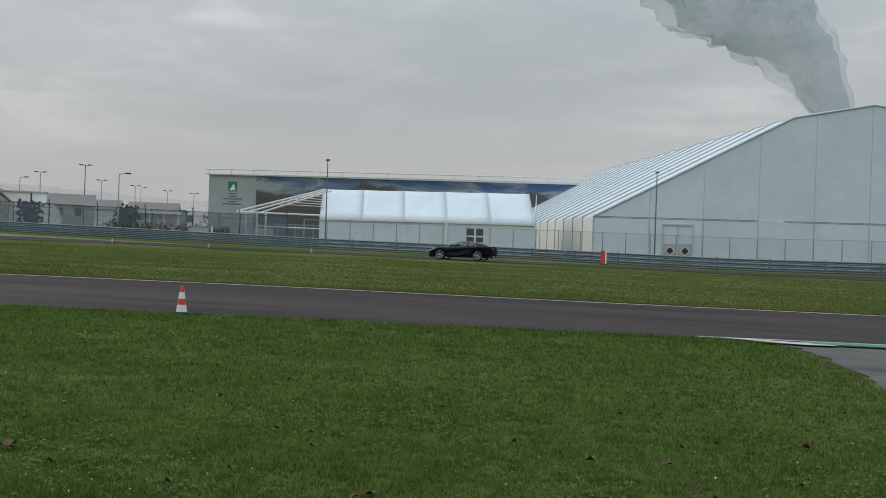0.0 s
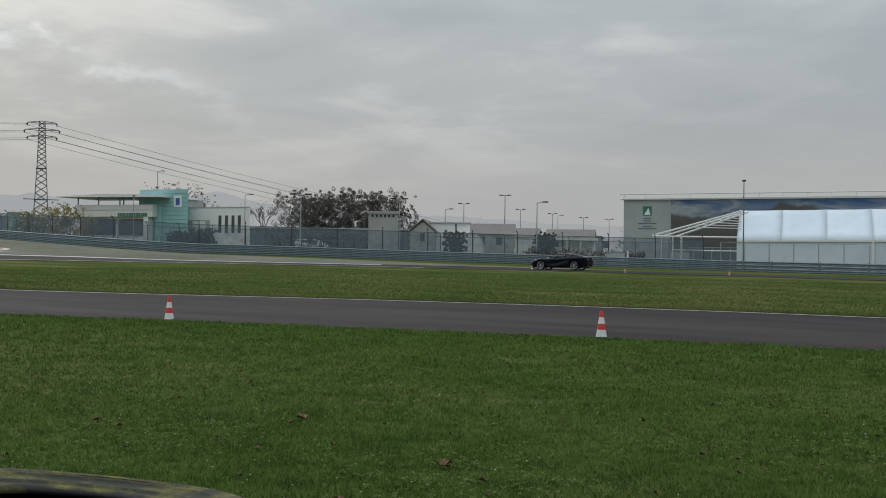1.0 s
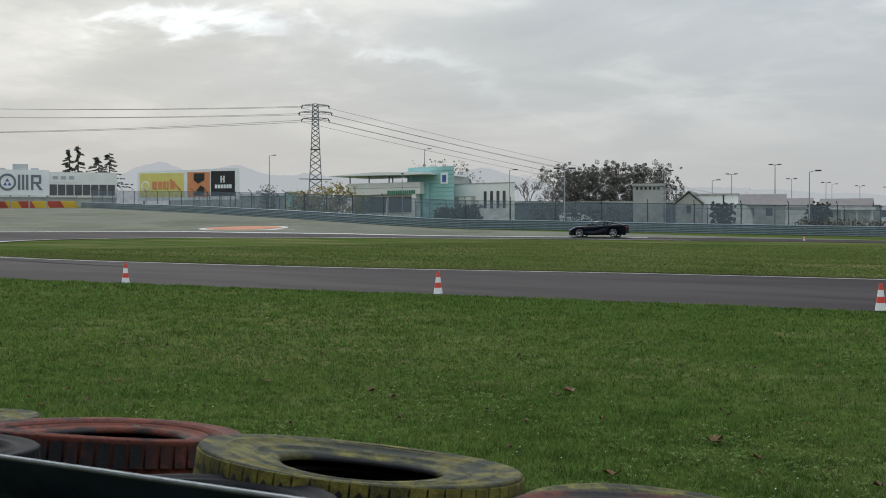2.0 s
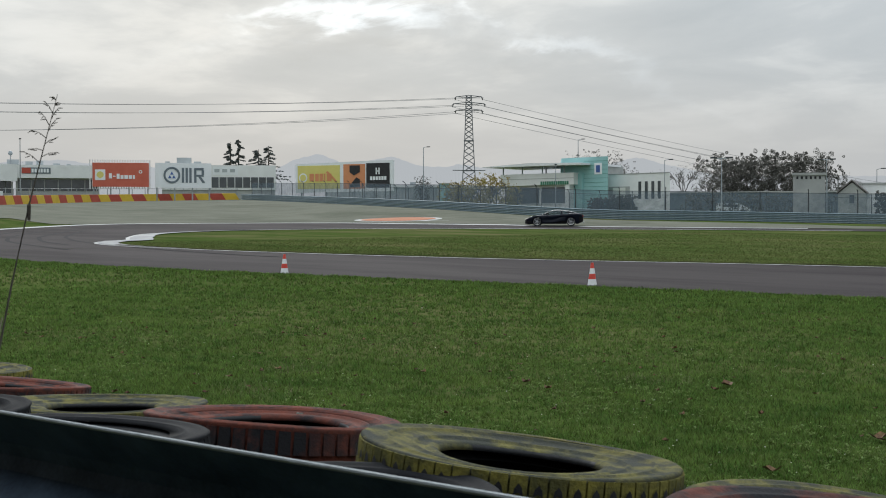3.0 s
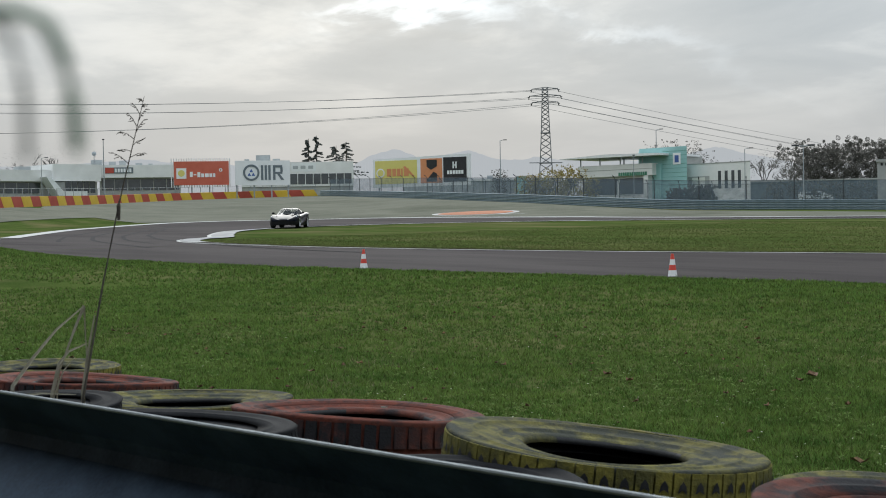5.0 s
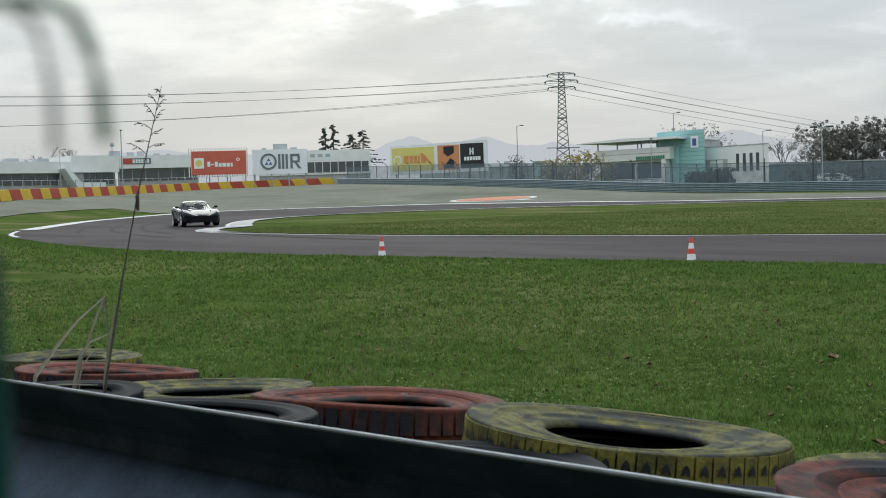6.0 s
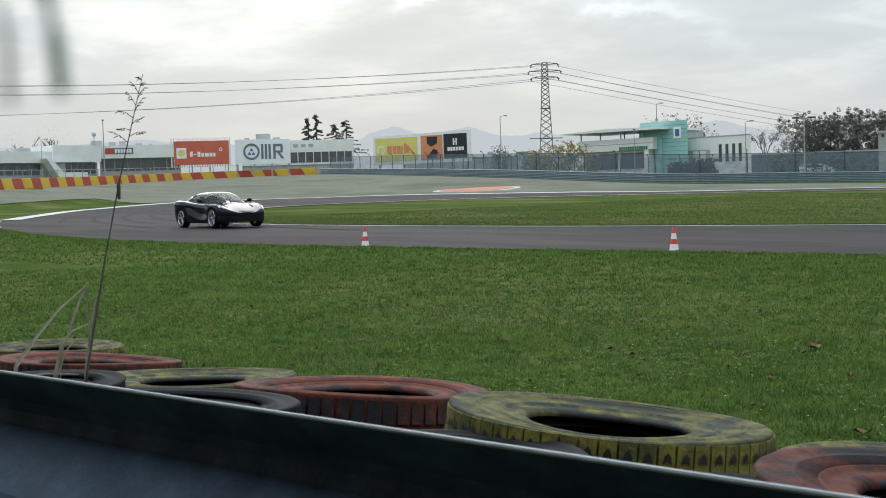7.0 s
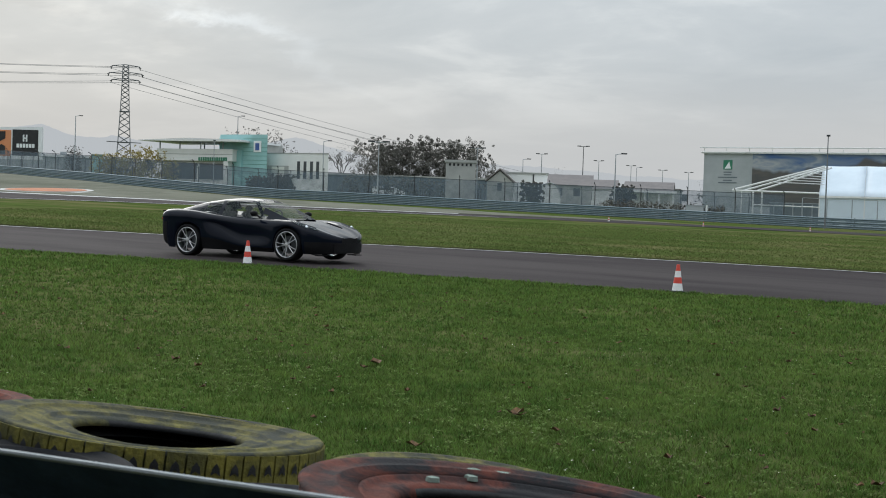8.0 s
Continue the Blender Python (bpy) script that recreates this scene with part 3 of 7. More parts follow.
def build_circuit():
    out = np.concatenate([NEAR_EDGE[::-1], OUT_LINE[1:]])
    inn = np.concatenate([IN_NEAR[::-1], IN_FAR[1:]])
    # join both edges station by station over three stretches: straight, hairpin, far straight
    k = int(np.argmin(np.hypot(NEAR_EDGE[:, 0] + 46, NEAR_EDGE[:, 1] - 19.2)))
    j = int(np.argmin(np.hypot(IN_NEAR[:, 0] + 45.8, IN_NEAR[:, 1] - 27.9)))
    ko = int(np.argmin(np.hypot(OUT_LINE[:, 0] + 78, OUT_LINE[:, 1] - 76.3)))
    ji = int(np.argmin(np.hypot(IN_FAR[:, 0] + 71.4, IN_FAR[:, 1] - 68.4)))
    road = thing("road", pose(0, 0, 0), "worn grey asphalt race track with a hairpin", "road", kind="structure")
    sheet("asphalt_straight", even(NEAR_EDGE[k:], 90), even(IN_NEAR[j:], 90), M["asphalt"], 0.020, 8, road)
    sheet("asphalt_hairpin", even(np.concatenate([NEAR_EDGE[:k + 1][::-1], OUT_LINE[1:ko + 1]]), 90), even(np.concatenate([IN_NEAR[:j + 1][::-1], IN_FAR[1:ji + 1]]), 90), M["asphalt"], 0.024, 10, road)
    sheet("asphalt_far", even(OUT_LINE[ko:], 110), even(IN_FAR[ji:], 110), M["asphalt"], 0.028, 6, road)
    # edge lines
    def stripe(name, line, w, lift, n=140):
        e = even(line, n)
        return sheet(name, offset(e, -w / 2), offset(e, w / 2), M["line"], lift, 1, road, "worn white edge line")
    stripe("edge_line", offset(IN_NEAR, -0.40)[1:], 0.20, 0.034)
    e_ = even(IN_NEAR[6:], 160)
    jit = np.random.default_rng(8)
    w_e = (0.16 + 0.10 * jit.uniform(-1, 1, 160))[:, None]
    t_e = np.gradient(e_, axis=0)
    t_e /= np.linalg.norm(t_e, axis=1)[:, None]
    n_e = np.stack([-t_e[:, 1], t_e[:, 0]], 1)
    sheet("soil_edge", e_ - n_e * 0.22, e_ + n_e * w_e, M["soil"], 0.052, 1, road, "dark crumbled soil edge beside the asphalt")
    stripe("edge_line", offset(IN_FAR, 0.25)[1:int(len(IN_FAR) * 0.36)], 0.6, 0.040)
    stripe("edge_line", offset(OUT_LINE, -0.7)[:ko + 30], 1.1, 0.044)
    stripe("edge_line", offset(NEAR_EDGE, 0.3)[2:14], 0.22, 0.040, 40)
    right = NEAR_EDGE[NEAR_EDGE[:, 0] > 0.6]
    stripe("edge_line", offset(right, 0.12)[:30], 0.16, 0.036, 40)
    # broad pale nose of the inner kerb
    ring = np.concatenate([IN_NEAR[:13][::-1], IN_FAR[1:34]])
    wide = np.interp(np.arange(len(ring)), [0, 6, 13, 20, 30, len(ring) - 1], [0.1, 0.7, 1.1, 1.1, 0.7, 0.1])[:, None]
    t_ = np.gradient(ring, axis=0)
    t_ /= np.linalg.norm(t_, axis=1)[:, None]
    left = np.stack([-t_[:, 1], t_[:, 0]], 1)
    inside = np.sign(np.sum(left * (np.array([-45, 36]) - ring), 1))[:, None]
    sheet("kerb_nose", ring - left * inside * 0.35, ring + left * inside * (wide - 0.3), M["kerbgrey"], 0.050, 3, road, "pale painted kerb nose")
    # kerb and service path at the near side
    kerb = thing("kerb", pose(0, 0, 0), "white and green painted flat kerb beside the asphalt", "kerb", kind="structure")
    w_ = np.array([(1.0, 23.35), (1.9, 23.45), (2.6, 23.3), (3.1, 23.35)])
    sheet("kerb_white", even(w_, 10), even(np.array([(1.4, 23.45), (2.2, 23.0), (2.8, 22.75), (3.4, 22.95)]), 10), M["line"], 0.05, 2, kerb, "white kerb paint")
    sheet("kerb_green", even(np.array([(2.7, 23.60), (6.0, 24.0), (9, 24.45)]), 16), even(np.array([(3.0, 23.1), (6.0, 23.25), (9, 23.75)]), 16), M["kerbgreen"], 0.055, 2, kerb, "green kerb paint")
    pa = smooth_line([(2.2, 23.2), (2.62, 22.3), (2.84, 21.0), (2.92, 19.2), (2.97, 17.5), (2.95, 15.7), (3.2, 12), (3.6, 4), (4, -12)], 0.35)
    pa[1:-1] += np.random.default_rng(4).normal(size=(len(pa) - 2, 2)) * (0.05, 0.03)
    pb = even(smooth_line([(14, 24.6), (14, 20), (12, 15), (12, 8), (12, 0), (12, -12)], 1), len(pa))
    sheet("service_path", pa, pb, M["concrete"], 0.014, 8, road, "cracked grey asphalt service path")
    # tyre marks through the hairpin and along the straight
    mid = even(np.concatenate([NEAR_EDGE[:k + 25][::-1], OUT_LINE[1:ko]]), 200)
    for off, a, b in ((-4.6, 40, 150), (-6.2, 50, 160), (-3.2, 60, 120), (-7.4, 20, 110)):
        seg = offset(mid, off)[a:b]
        seg = seg + np.stack([np.zeros(len(seg)), np.sin(np.linspace(0, 3, len(seg))) * 0.5], 1)
        sheet("tyre_mark", offset(seg, -0.11), offset(seg, 0.11), M["rubber"], 0.032, 1, road, "dark curved rubber tyre marks")
    # gravel trap
    o = OUT_LINE[(OUT_LINE[:, 0] < -36)]
    o = o[np.argmin(np.hypot(o[:, 0] + 97.4, o[:, 1] - 53)):]
    o = np.concatenate([[(-98.6, 51.6)], offset(o, 0.25)[1:]])
    a = even(o, 100)
    far = even(np.array([(-108.5, 52.6), (-121, 53), (-127, 56), (-139, 68.5), (-157, 89), (-163, 106), (-163, 118), (-143, 111), (-124, 104), (-108, 99), (-95, 94.5), (-84, 91.5), (-75, 93), (-66, 96), (-58, 99), (-48, 98.5), (-36.5, 97.5)]), 100)
    g = sheet("gravel_trap", a, far, M["gravel"], 0.045, 30)
    tagged(g, "pale grey-green gravel run-off area with raked furrows", "gravel", kind="structure")
    g = sheet("gravel_trap", even(np.array([(-95, 30), (-102.4, 42.2), (-107, 49), (-108.5, 52.6)]), 24), even(np.array([(-108, 36), (-114, 43), (-121, 50.3), (-121, 53)]), 24), M["gravel"], 0.047, 10)
    tagged(g, "narrow end of the gravel run-off beside the striped barrier", "gravel", kind="structure")
    # painted roundel
    r = thing("ground_emblem", pose(-86.6, 79.1, gz(-86.6, 79.1)), "red painted oval emblem with white border on the run-off", "ground painting")
    for nm, m_, rad, lift in (("border", "line", 1.0, 0.05), ("field", "logored", 0.86, 0.075)):
        t = np.linspace(0, 2 * PI, 49)
        ex, ey = np.array([0.73, 0.68]), np.array([-0.68, 0.73])
        c = np.array([-86.6, 79.1])
        ring = c + rad * (4.0 * np.cos(t)[:, None] * ex + 3.3 * np.sin(t)[:, None] * ey)
        sheet(nm, ring, np.repeat(c[None], 49, 0) + (ring - c) * 0.02, M[m_], lift, 5, None, "").parent = r
    for ob in r.children:
        ob.matrix_parent_inverse = r.matrix_basis.inverted()
    tail = np.array([(-83.2, 78.2), (-81.8, 78.4), (-80.6, 79.6)])
    tl = sheet("tail", even(tail, 8), even(tail + np.array([(0.1, 0.9), (0.0, 0.5), (0, 0.1)]), 8), M["line"], 0.06, 2)
    tl.parent, tl.matrix_parent_inverse = r, r.matrix_basis.inverted()


build_ground()
build_circuit()

# ---- barriers and fences along the far side ----


def rail_line():
    azs = np.concatenate([np.arange(-24, 54.3, 0.75), [54.45]])
    rr = np.interp(azs, RISE_AZ, RISE_R)
    rr = np.where(azs < RISE_AZ[0], 100 - (RISE_AZ[0] - azs) * 0.25, rr)
    k = np.ones(7) / 7
    rr[3:-3] = np.convolve(rr, k, "valid")
    a = np.radians(azs)
    return np.stack([-rr * np.sin(a), rr * np.cos(a)], 1)


RAIL = rail_line()


def w_beam(length, h, depth, t=0.012):
    """One corrugated beam, centred, along x, facing -y."""
    prof = [(0, -0.5), (-0.9, -0.36), (-0.9, -0.22), (0.0, -0.06), (0.0, 0.06), (-0.9, 0.22), (-0.9, 0.36), (0, 0.5)]
    bm = bmesh.new()
    f = [(y * depth, z * h) for y, z in prof]
    g = [(y + t, z) for y, z in reversed(f)]
    ring = f + g
    a = [bm.verts.new((-length / 2, y, z)) for y, z in ring]
    b = [bm.verts.new((length / 2, y, z)) for y, z in ring]
    for i in range(len(ring)):
        j = (i + 1) % len(ring)
        bm.faces.new((a[i], b[i], b[j], a[j]))
    bm.faces.new(a)
    bm.faces.new(b[::-1])
    bmesh.ops.recalc_face_normals(bm, faces=bm.faces)
    return bm


def build_far_rail():
    rail = thing("guardrail", pose(0, 0, 0), "triple-beam galvanised steel guardrail along the track", "guardrail", kind="structure")
    d = np.r_[0, np.cumsum(np.hypot(*np.diff(RAIL, axis=0).T))]
    n = int(d[-1] / 4.0)
    pts = even(RAIL, n + 1)
    bm = w_beam(4.06, 0.285, 0.085)
    beam = bpy.data.meshes.new("beam")
    bm.to_mesh(beam)
    bm.free()
    pm = boxes((-0.06, 0.06, 0.02, 0.14, -0.4, 0.98))
    post = bpy.data.meshes.new("post")
    pm.to_mesh(post)
    pm.free()
    for i in range(n):
        p, q = pts[i], pts[i + 1]
        c = (p + q) / 2
        z0, z1 = gz(*p), gz(*q)
        turn = math.degrees(math.atan2(q[1] - p[1], q[0] - p[0])) + 180
        tilt = math.degrees(math.atan2(z1 - z0, 4.0))
        for k in range(3):
            ob = link("beam", beam, M["railsteel"], rail)
            ob.matrix_basis = pose(c[0], c[1], (z0 + z1) / 2 + 0.17 + 0.315 * k, 0, tilt, turn)
        ob = link("post", post, M["darksteel"], rail)
        ob.matrix_basis = pose(p[0], p[1], z0, 0, 0, turn)


def fence_run(label, line, height, gap, post_mat, net_mat, lean=False, rail_top=True, group="fences"):
    f = thing("fence", pose(0, 0, 0), label, "fence", group, "structure")
    d = float(np.sum(np.hypot(*np.diff(line, axis=0).T)))
    n = max(2, int(d / gap))
    pts = even(line, n + 1)
    pb = bmesh.new()
    run = [(0, 0, -0.4), (0, 0, height)]
    if lean:
        run += [(0, 0.18, height + 0.22), (0, 0.42, height + 0.36)]
    tube(pb, run, 0.045, 6)
    post = bpy.data.meshes.new("post")
    pb.to_mesh(post)
    pb.free()
    for i, p in enumerate(pts):
        q = pts[min(i + 1, n)] - pts[max(i - 1, 0)]
        ob = link("post", post, post_mat, f)
        ob.matrix_basis = pose(p[0], p[1], gz(*p), 0, 0, math.degrees(math.atan2(q[1], q[0])))
    tops = [(p[0], p[1], gz(*p) + height) for p in pts]
    if rail_top:
        part("top_rail", tubes([tops], 0.022, 5), post_mat, f)
    if net_mat is not None:
        v = [(x, y, z - height) for x, y, z in tops] + [(x, y, z) for x, y, z in tops]
        part_me = raw_mesh("netting", v, [(i, i + 1, n + 2 + i, n + 1 + i) for i in range(n)])
        link("netting", part_me, net_mat, f, "fine wire netting")
    return f


def rail_cut(a0, a1, back):
    az = np.degrees(np.arctan2(-RAIL[:, 0], RAIL[:, 1]))
    seg = RAIL[(az >= a0) & (az <= a1)]
    r = np.hypot(*seg.T)
    return seg * ((r + back) / r)[:, None]


def build_tyre_wall():
    """The striped barrier round the outside of the gravel: a run of slanted red and yellow panels."""
    line = smooth_line([(-104, 32), (-123.2, 50.7), (-142, 69), (-161, 90.8), (-166.8, 108.5), (-167.6, 119.6)], 0.6)
    wall = thing("tyre_wall", pose(0, 0, 0), "long barrier wall with slanted red and yellow stripes", "barrier", kind="structure")
    d = float(np.sum(np.hypot(*np.diff(line, axis=0).T)))
    n = int(d / 2.6)
    pts = even(line, n + 1)
    for i in range(n):
        (x0, y0), (x1, y1) = pts[i], pts[i + 1]
        u = np.array([x1 - x0, y1 - y0])
        L = float(np.hypot(*u))
        z = gz(x0, y0)
        bm = bmesh.new()
        slip = -1.0
        prism(bm, [(0, -0.3), (L - 0.01, -0.3), (L - 0.01 + slip, 1.06), (slip, 1.06)], 0, 0.5)
        bmesh.ops.bevel(bm, geom=bm.edges, offset=0.02, segments=1, affect="EDGES")
        ob = part("stripe_panel", bm, M["wallred"] if i % 2 else M["wallyel"], wall)
        ob.matrix_basis = pose(x0, y0, z, 0, math.degrees(-math.atan2(gz(x1, y1) - z, L)), math.degrees(math.atan2(u[1], u[0])))


build_far_rail()
build_tyre_wall()
fence_run("low tubular steel fence before the white tents", rail_cut(-24, 15.6, 3.0), 2.55, 2.15, M["steel"], M["netting"])
fence_run("tall wire fence with bent dark post tops", rail_cut(15.6, 54.2, 4.0), 2.75, 4.4, M["darksteel"], M["windscreen"], lean=True)
fence_run("second wire fence along the access road", rail_cut(15.0, 50.0, 12.0), 2.4, 3.3, M["darksteel"], M["netting"], lean=True)
fence_run("light railing behind the striped barrier", smooth_line([(-106, 31), (-125.5, 49.5), (-144.5, 68), (-163.5, 90), (-169.5, 108), (-170.5, 121)], 1), 1.9, 2.6, M["steel"], M["netting"])

# ---- tents ----


def build_small_tent():
    t = thing("marquee", pose(-33.12, 129.88, 1.27, 0, 0, -5.52), "long white fabric marquee with five roof bays and a glazed door", "tent")
    L, D, e, r = 22.45, 11.0, 2.98, 6.15
    back = -0.31       # the bays run back to the left, like those of the hall tent
    xs = [0, 4.5, 9.0, 13.5, 18.0, L]
    for i in range(5):
        bm = bmesh.new()
        a, b = xs[i], xs[i + 1]
        v = [bm.verts.new(q) for q in ((a, -0.12, e), (b, -0.12, e), (b + back * D / 2, D / 2, r), (a + back * D / 2, D / 2, r), (a + back * D, D + 0.12, e), (b + back * D, D + 0.12, e))]
        bm.faces.new((v[0], v[1], v[2], v[3]))
        bm.faces.new((v[3], v[2], v[5], v[4]))
        bmesh.ops.subdivide_edges(bm, edges=bm.edges, cuts=4, use_grid_fill=True)
        for q in bm.verts:
            u = (q.co.x - back * q.co.y - a) / (b - a)
            q.co.z -= 0.03 * math.sin(PI * u)
        ob = part("roof_panel", bm, M["pvc"], t, smooth=True)
        so = ob.modifiers.new("thick", "SOLIDIFY")
        so.thickness = 0.02
        wall = bmesh.new()
        if i == 3:
            box(wall, a + 0.03, 15.5, 0, 0.04, -0.6, e)
            box(wall, 17.45, b - 0.03, 0, 0.04, -0.6, e)
            box(wall, 15.5, 17.45, 0, 0.04, 2.52, e)
        else:
            box(wall, a + 0.03, b - 0.03, 0, 0.04, -0.6, e)
        part("wall_panel", wall, M["pvc"], t)
        part("wall_panel", boxes((a + 0.03 + back * D, b - 0.03 + back * D, D - 0.04, D, -0.6, e)), M["pvc"], t)
    for x in xs:
        part("frame_leg", boxes((x - 0.05, x + 0.05, -0.03, 0.07, -0.6, e + 0.02)), M["alu"], t)
        part("rafter", tubes([[(x, -0.1, e + 0.02), (x + back * D / 2, D / 2, r + 0.02), (x + back * D, D + 0.1, e + 0.02)]], 0.035, 6), M["seam"], t)
    part("eave_beam", boxes((0, L, -0.16, -0.05, e - 0.22, e - 0.02)), M["alu"], t)
    for x in (0.0, L - 0.04):
        bm = bmesh.new()
        prism(bm, [(0, -0.6), (D, -0.6), (D, e), (D / 2, r - 0.05), (0, e)], 0, 0.04)
        ob = part("gable_panel", bm, M["pvc"], t)
        ob.matrix_basis = Matrix(((back, -1, 0, x + 0.04), (1, 0, 0, 0), (0, 0, 1, 0), (0, 0, 0, 1)))
    # door with four dark panes
    dx = 15.5
    d = part("door", boxes((dx, dx + 1.95, -0.06, 0.0, -0.3, 2.5)), M["alu"], t, "white double door with dark panes")
    for i in range(2):
        for z0, z1 in ((0.95, 1.45), (1.62, 2.32)):
            part("pane", boxes((dx + 0.12 + i * 0.95, dx + 0.86 + i * 0.95, -0.085, -0.055, z0, z1)), M["darkglass"], d)
    part("door_post", boxes((xs[3] - 0.12, xs[3] + 0.12, -0.2, 0.0, -0.6, e)), M["alu"], t)


def build_lean_frame():
    """The bare roof skeleton of one more bay beside the marquee."""
    t = thing("tent_frame", pose(-42.12, 130.4, 1.45, 0, 0, -3.3), "bare white aluminium tent skeleton without fabric", "tent frame")
    for z_, y0 in ((0, 0.0), (1, 1.2), (2, 2.4)):
        part("rafter", tubes([[(z_ * 0.9 - 0.1, y0, 3.2), (8.95, y0 + 1.5, 5.75)]], 0.11, 6), M["alu"], t)
    for k in range(6):
        x = 3.6 + k * 0.95
        zz = 3.2 + (x / 8.95) * 2.45
        part("purlin", tubes([[(x, 0.6, zz - 0.1), (8.95, 1.6, zz - 0.22 - 0.02 * k)]], 0.045, 5), M["alu"], t)
    part("eave_beam", tubes([[(-0.1, 0, 3.15), (8.95, 0, 3.02)]], 0.10, 6), M["alu"], t)
    part("tie", tubes([[(2.1, 0, 1.72), (9.0, 0, 1.62)]], 0.06, 5), M["alu"], t)
    for x in (2.15, 3.1):
        part("leg", tubes([[(x, 0, -0.7), (x, 0, 3.2)]], 0.10, 8), M["alu"], t)
    part("leg", tubes([[(0, 2.4, -0.7), (0, 2.4, 3.2)]], 0.06, 8), M["alu"], t)
    # stacked things under the frame
    c = thing("container", pose(-39.0, 133.0, gz(-39, 133), 0, 0, -3), "low grey equipment container under the tent skeleton", "container")
    part("body", boxes((0, 5.2, 0, 2.0, 0, 2.0)), M["panelgrey"], c)
    part("lid", boxes((-0.05, 5.25, -0.05, 2.05, 2.0, 2.1)), M["steel"], c)
    for k in range(5):
        part("rib", boxes((0.4 + k, 0.52 + k, -0.06, 0, 0.1, 1.95)), M["steel"], c)


def build_big_tent():
    t = thing("exhibition_tent", pose(-4.72, 120.95, 0.78, 0, 0, -3.64), "huge white fabric hall tent with ribbed roof and angled gable", "tent")
    e, k, kz, a, az = 4.2, 17.7, 13.55, 24.6, 14.75
    W2, D = a * 2, 80.0
    prof = [(0, e), (k, kz), (a, az), (W2 - k, kz), (W2, e)]
    n = 16
    step = D / n
    shear = math.tan(radians(17.2))     # the hall runs back to the left
    for i in range(n):
        y0, y1 = i * step, (i + 1) * step
        bm = bmesh.new()
        rows = []
        for y in np.linspace(y0, y1, 4):
            row = []
            for (x0, z0), (x1, z1) in zip(prof, prof[1:]):
                for s in np.linspace(0, 1, 7)[:-1]:
                    sag = 0.05 * math.sin(PI * (y - y0) / step)
                    row.append(bm.verts.new((x0 + (x1 - x0) * s - shear * y, y, z0 + (z1 - z0) * s - sag)))
            row.append(bm.verts.new((W2 - shear * y, y, e)))
            rows.append(row)
        for r0, r1 in zip(rows, rows[1:]):
            for q in range(len(r0) - 1):
                bm.faces.new((r0[q], r0[q + 1], r1[q + 1], r1[q]))
        ob = part("roof_panel", bm, M["pvc"], t, smooth=True)
        ob.modifiers.new("thick", "SOLIDIFY").thickness = 0.03
        wb = bmesh.new()
        prism(wb, [(0, -0.8), (step - 0.06, -0.8), (step - 0.06, e - 0.05), (0, e - 0.05)], 0, 0.05)
        ob = part("side_panel", wb, M["pvcwarm"], t)
        ob.matrix_basis = pose(-shear * y0, y0, 0, 0, 0, 90 + math.degrees(math.atan(shear)))
    for i in range(n + 1):
        y = i * step
        part("arch", tubes([[(x - shear * y - (0.04 if x == 0 else 0), y, z + 0.05) for x, z in [(0, -0.8)] + prof]], 0.085, 6), M["seam"], t)
    # gable: fabric panels between the posts
    bays = [0, 5.15, 10.0, 14.9, 19.75, 24.5, 29.4, 34.3, 39.2, 44.1, W2]

    def top(x):
        return float(np.interp(x, [p[0] for p in prof], [p[1] for p in prof]))
    for x0, x1 in zip(bays, bays[1:]):
        cuts = [x0] + [q for q in (k, a, W2 - k) if x0 < q < x1] + [x1]
        bm = bmesh.new()
        prism(bm, [(x0, 4.22), (x1, 4.22)] + [(q, top(q) - 0.06 + 0.001) for q in reversed(cuts) if top(q) > 4.4], 0, 0.05)
        part("gable_panel", bm, M["pvc"], t)
        bm = bmesh.new()
        box(bm, x0 + 0.06, x1 - 0.06, -0.02, 0.02, -0.8, 4.08)
        part("skirt_panel", bm, M["pvc"], t)
    for x in bays:
        part("gable_post", boxes((x - 0.05, x + 0.05, -0.05, 0.03, -0.8, 4.15)), M["seam"], t)
        part("gable_seam", boxes((x - 0.02, x + 0.02, -0.012, 0.01, 4.2, top(x) - 0.1)), M["cladding"], t)
    part("skirt_beam", boxes((0, W2, -0.05, 0.04, 4.11, 4.18)), M["seam"], t)
    part("verge", tubes([[(x, -0.06, z + 0.02) for x, z in prof]], 0.09, 6), M["pvc"], t)
    # porch with a pair of grey doors
    for x in (6.4, 7.75, 9.1):
        part("porch_post", boxes((x - 0.05, x + 0.05, -0.12, -0.03, -0.8, 3.6)), M["seam"], t)
    part("porch_head", boxes((6.35, 9.15, -0.12, -0.03, 3.55, 3.68)), M["seam"], t)
    for i, x in enumerate((6.5, 7.85)):
        d = part("door", boxes((x, x + 1.2, -0.10, -0.04, -0.6, 1.85)), M["cladding"], t, "grey metal door with a diamond sign")
        s = bmesh.new()
        prism(s, [(0, -0.46), (0.46, 0), (0, 0.46), (-0.46, 0)], -0.125, -0.10)
        ob = part("sign", s, M["panelwhite"], d, "white diamond sign")
        ob.matrix_basis = pose(x + 0.6, 0, 1.22)
        s = bmesh.new()
        prism(s, [(0, -0.36), (0.36, 0), (0, 0.36), (-0.36, 0)], -0.15, -0.125)
        ob = part("sign_field", s, M["black"], d, "dark diamond")
        ob.matrix_basis = pose(x + 0.6, 0, 1.22)
    part("back_panel", boxes((-shear * D, W2 - shear * D, D, D + 0.05, -0.8, e)), M["pvc"], t)


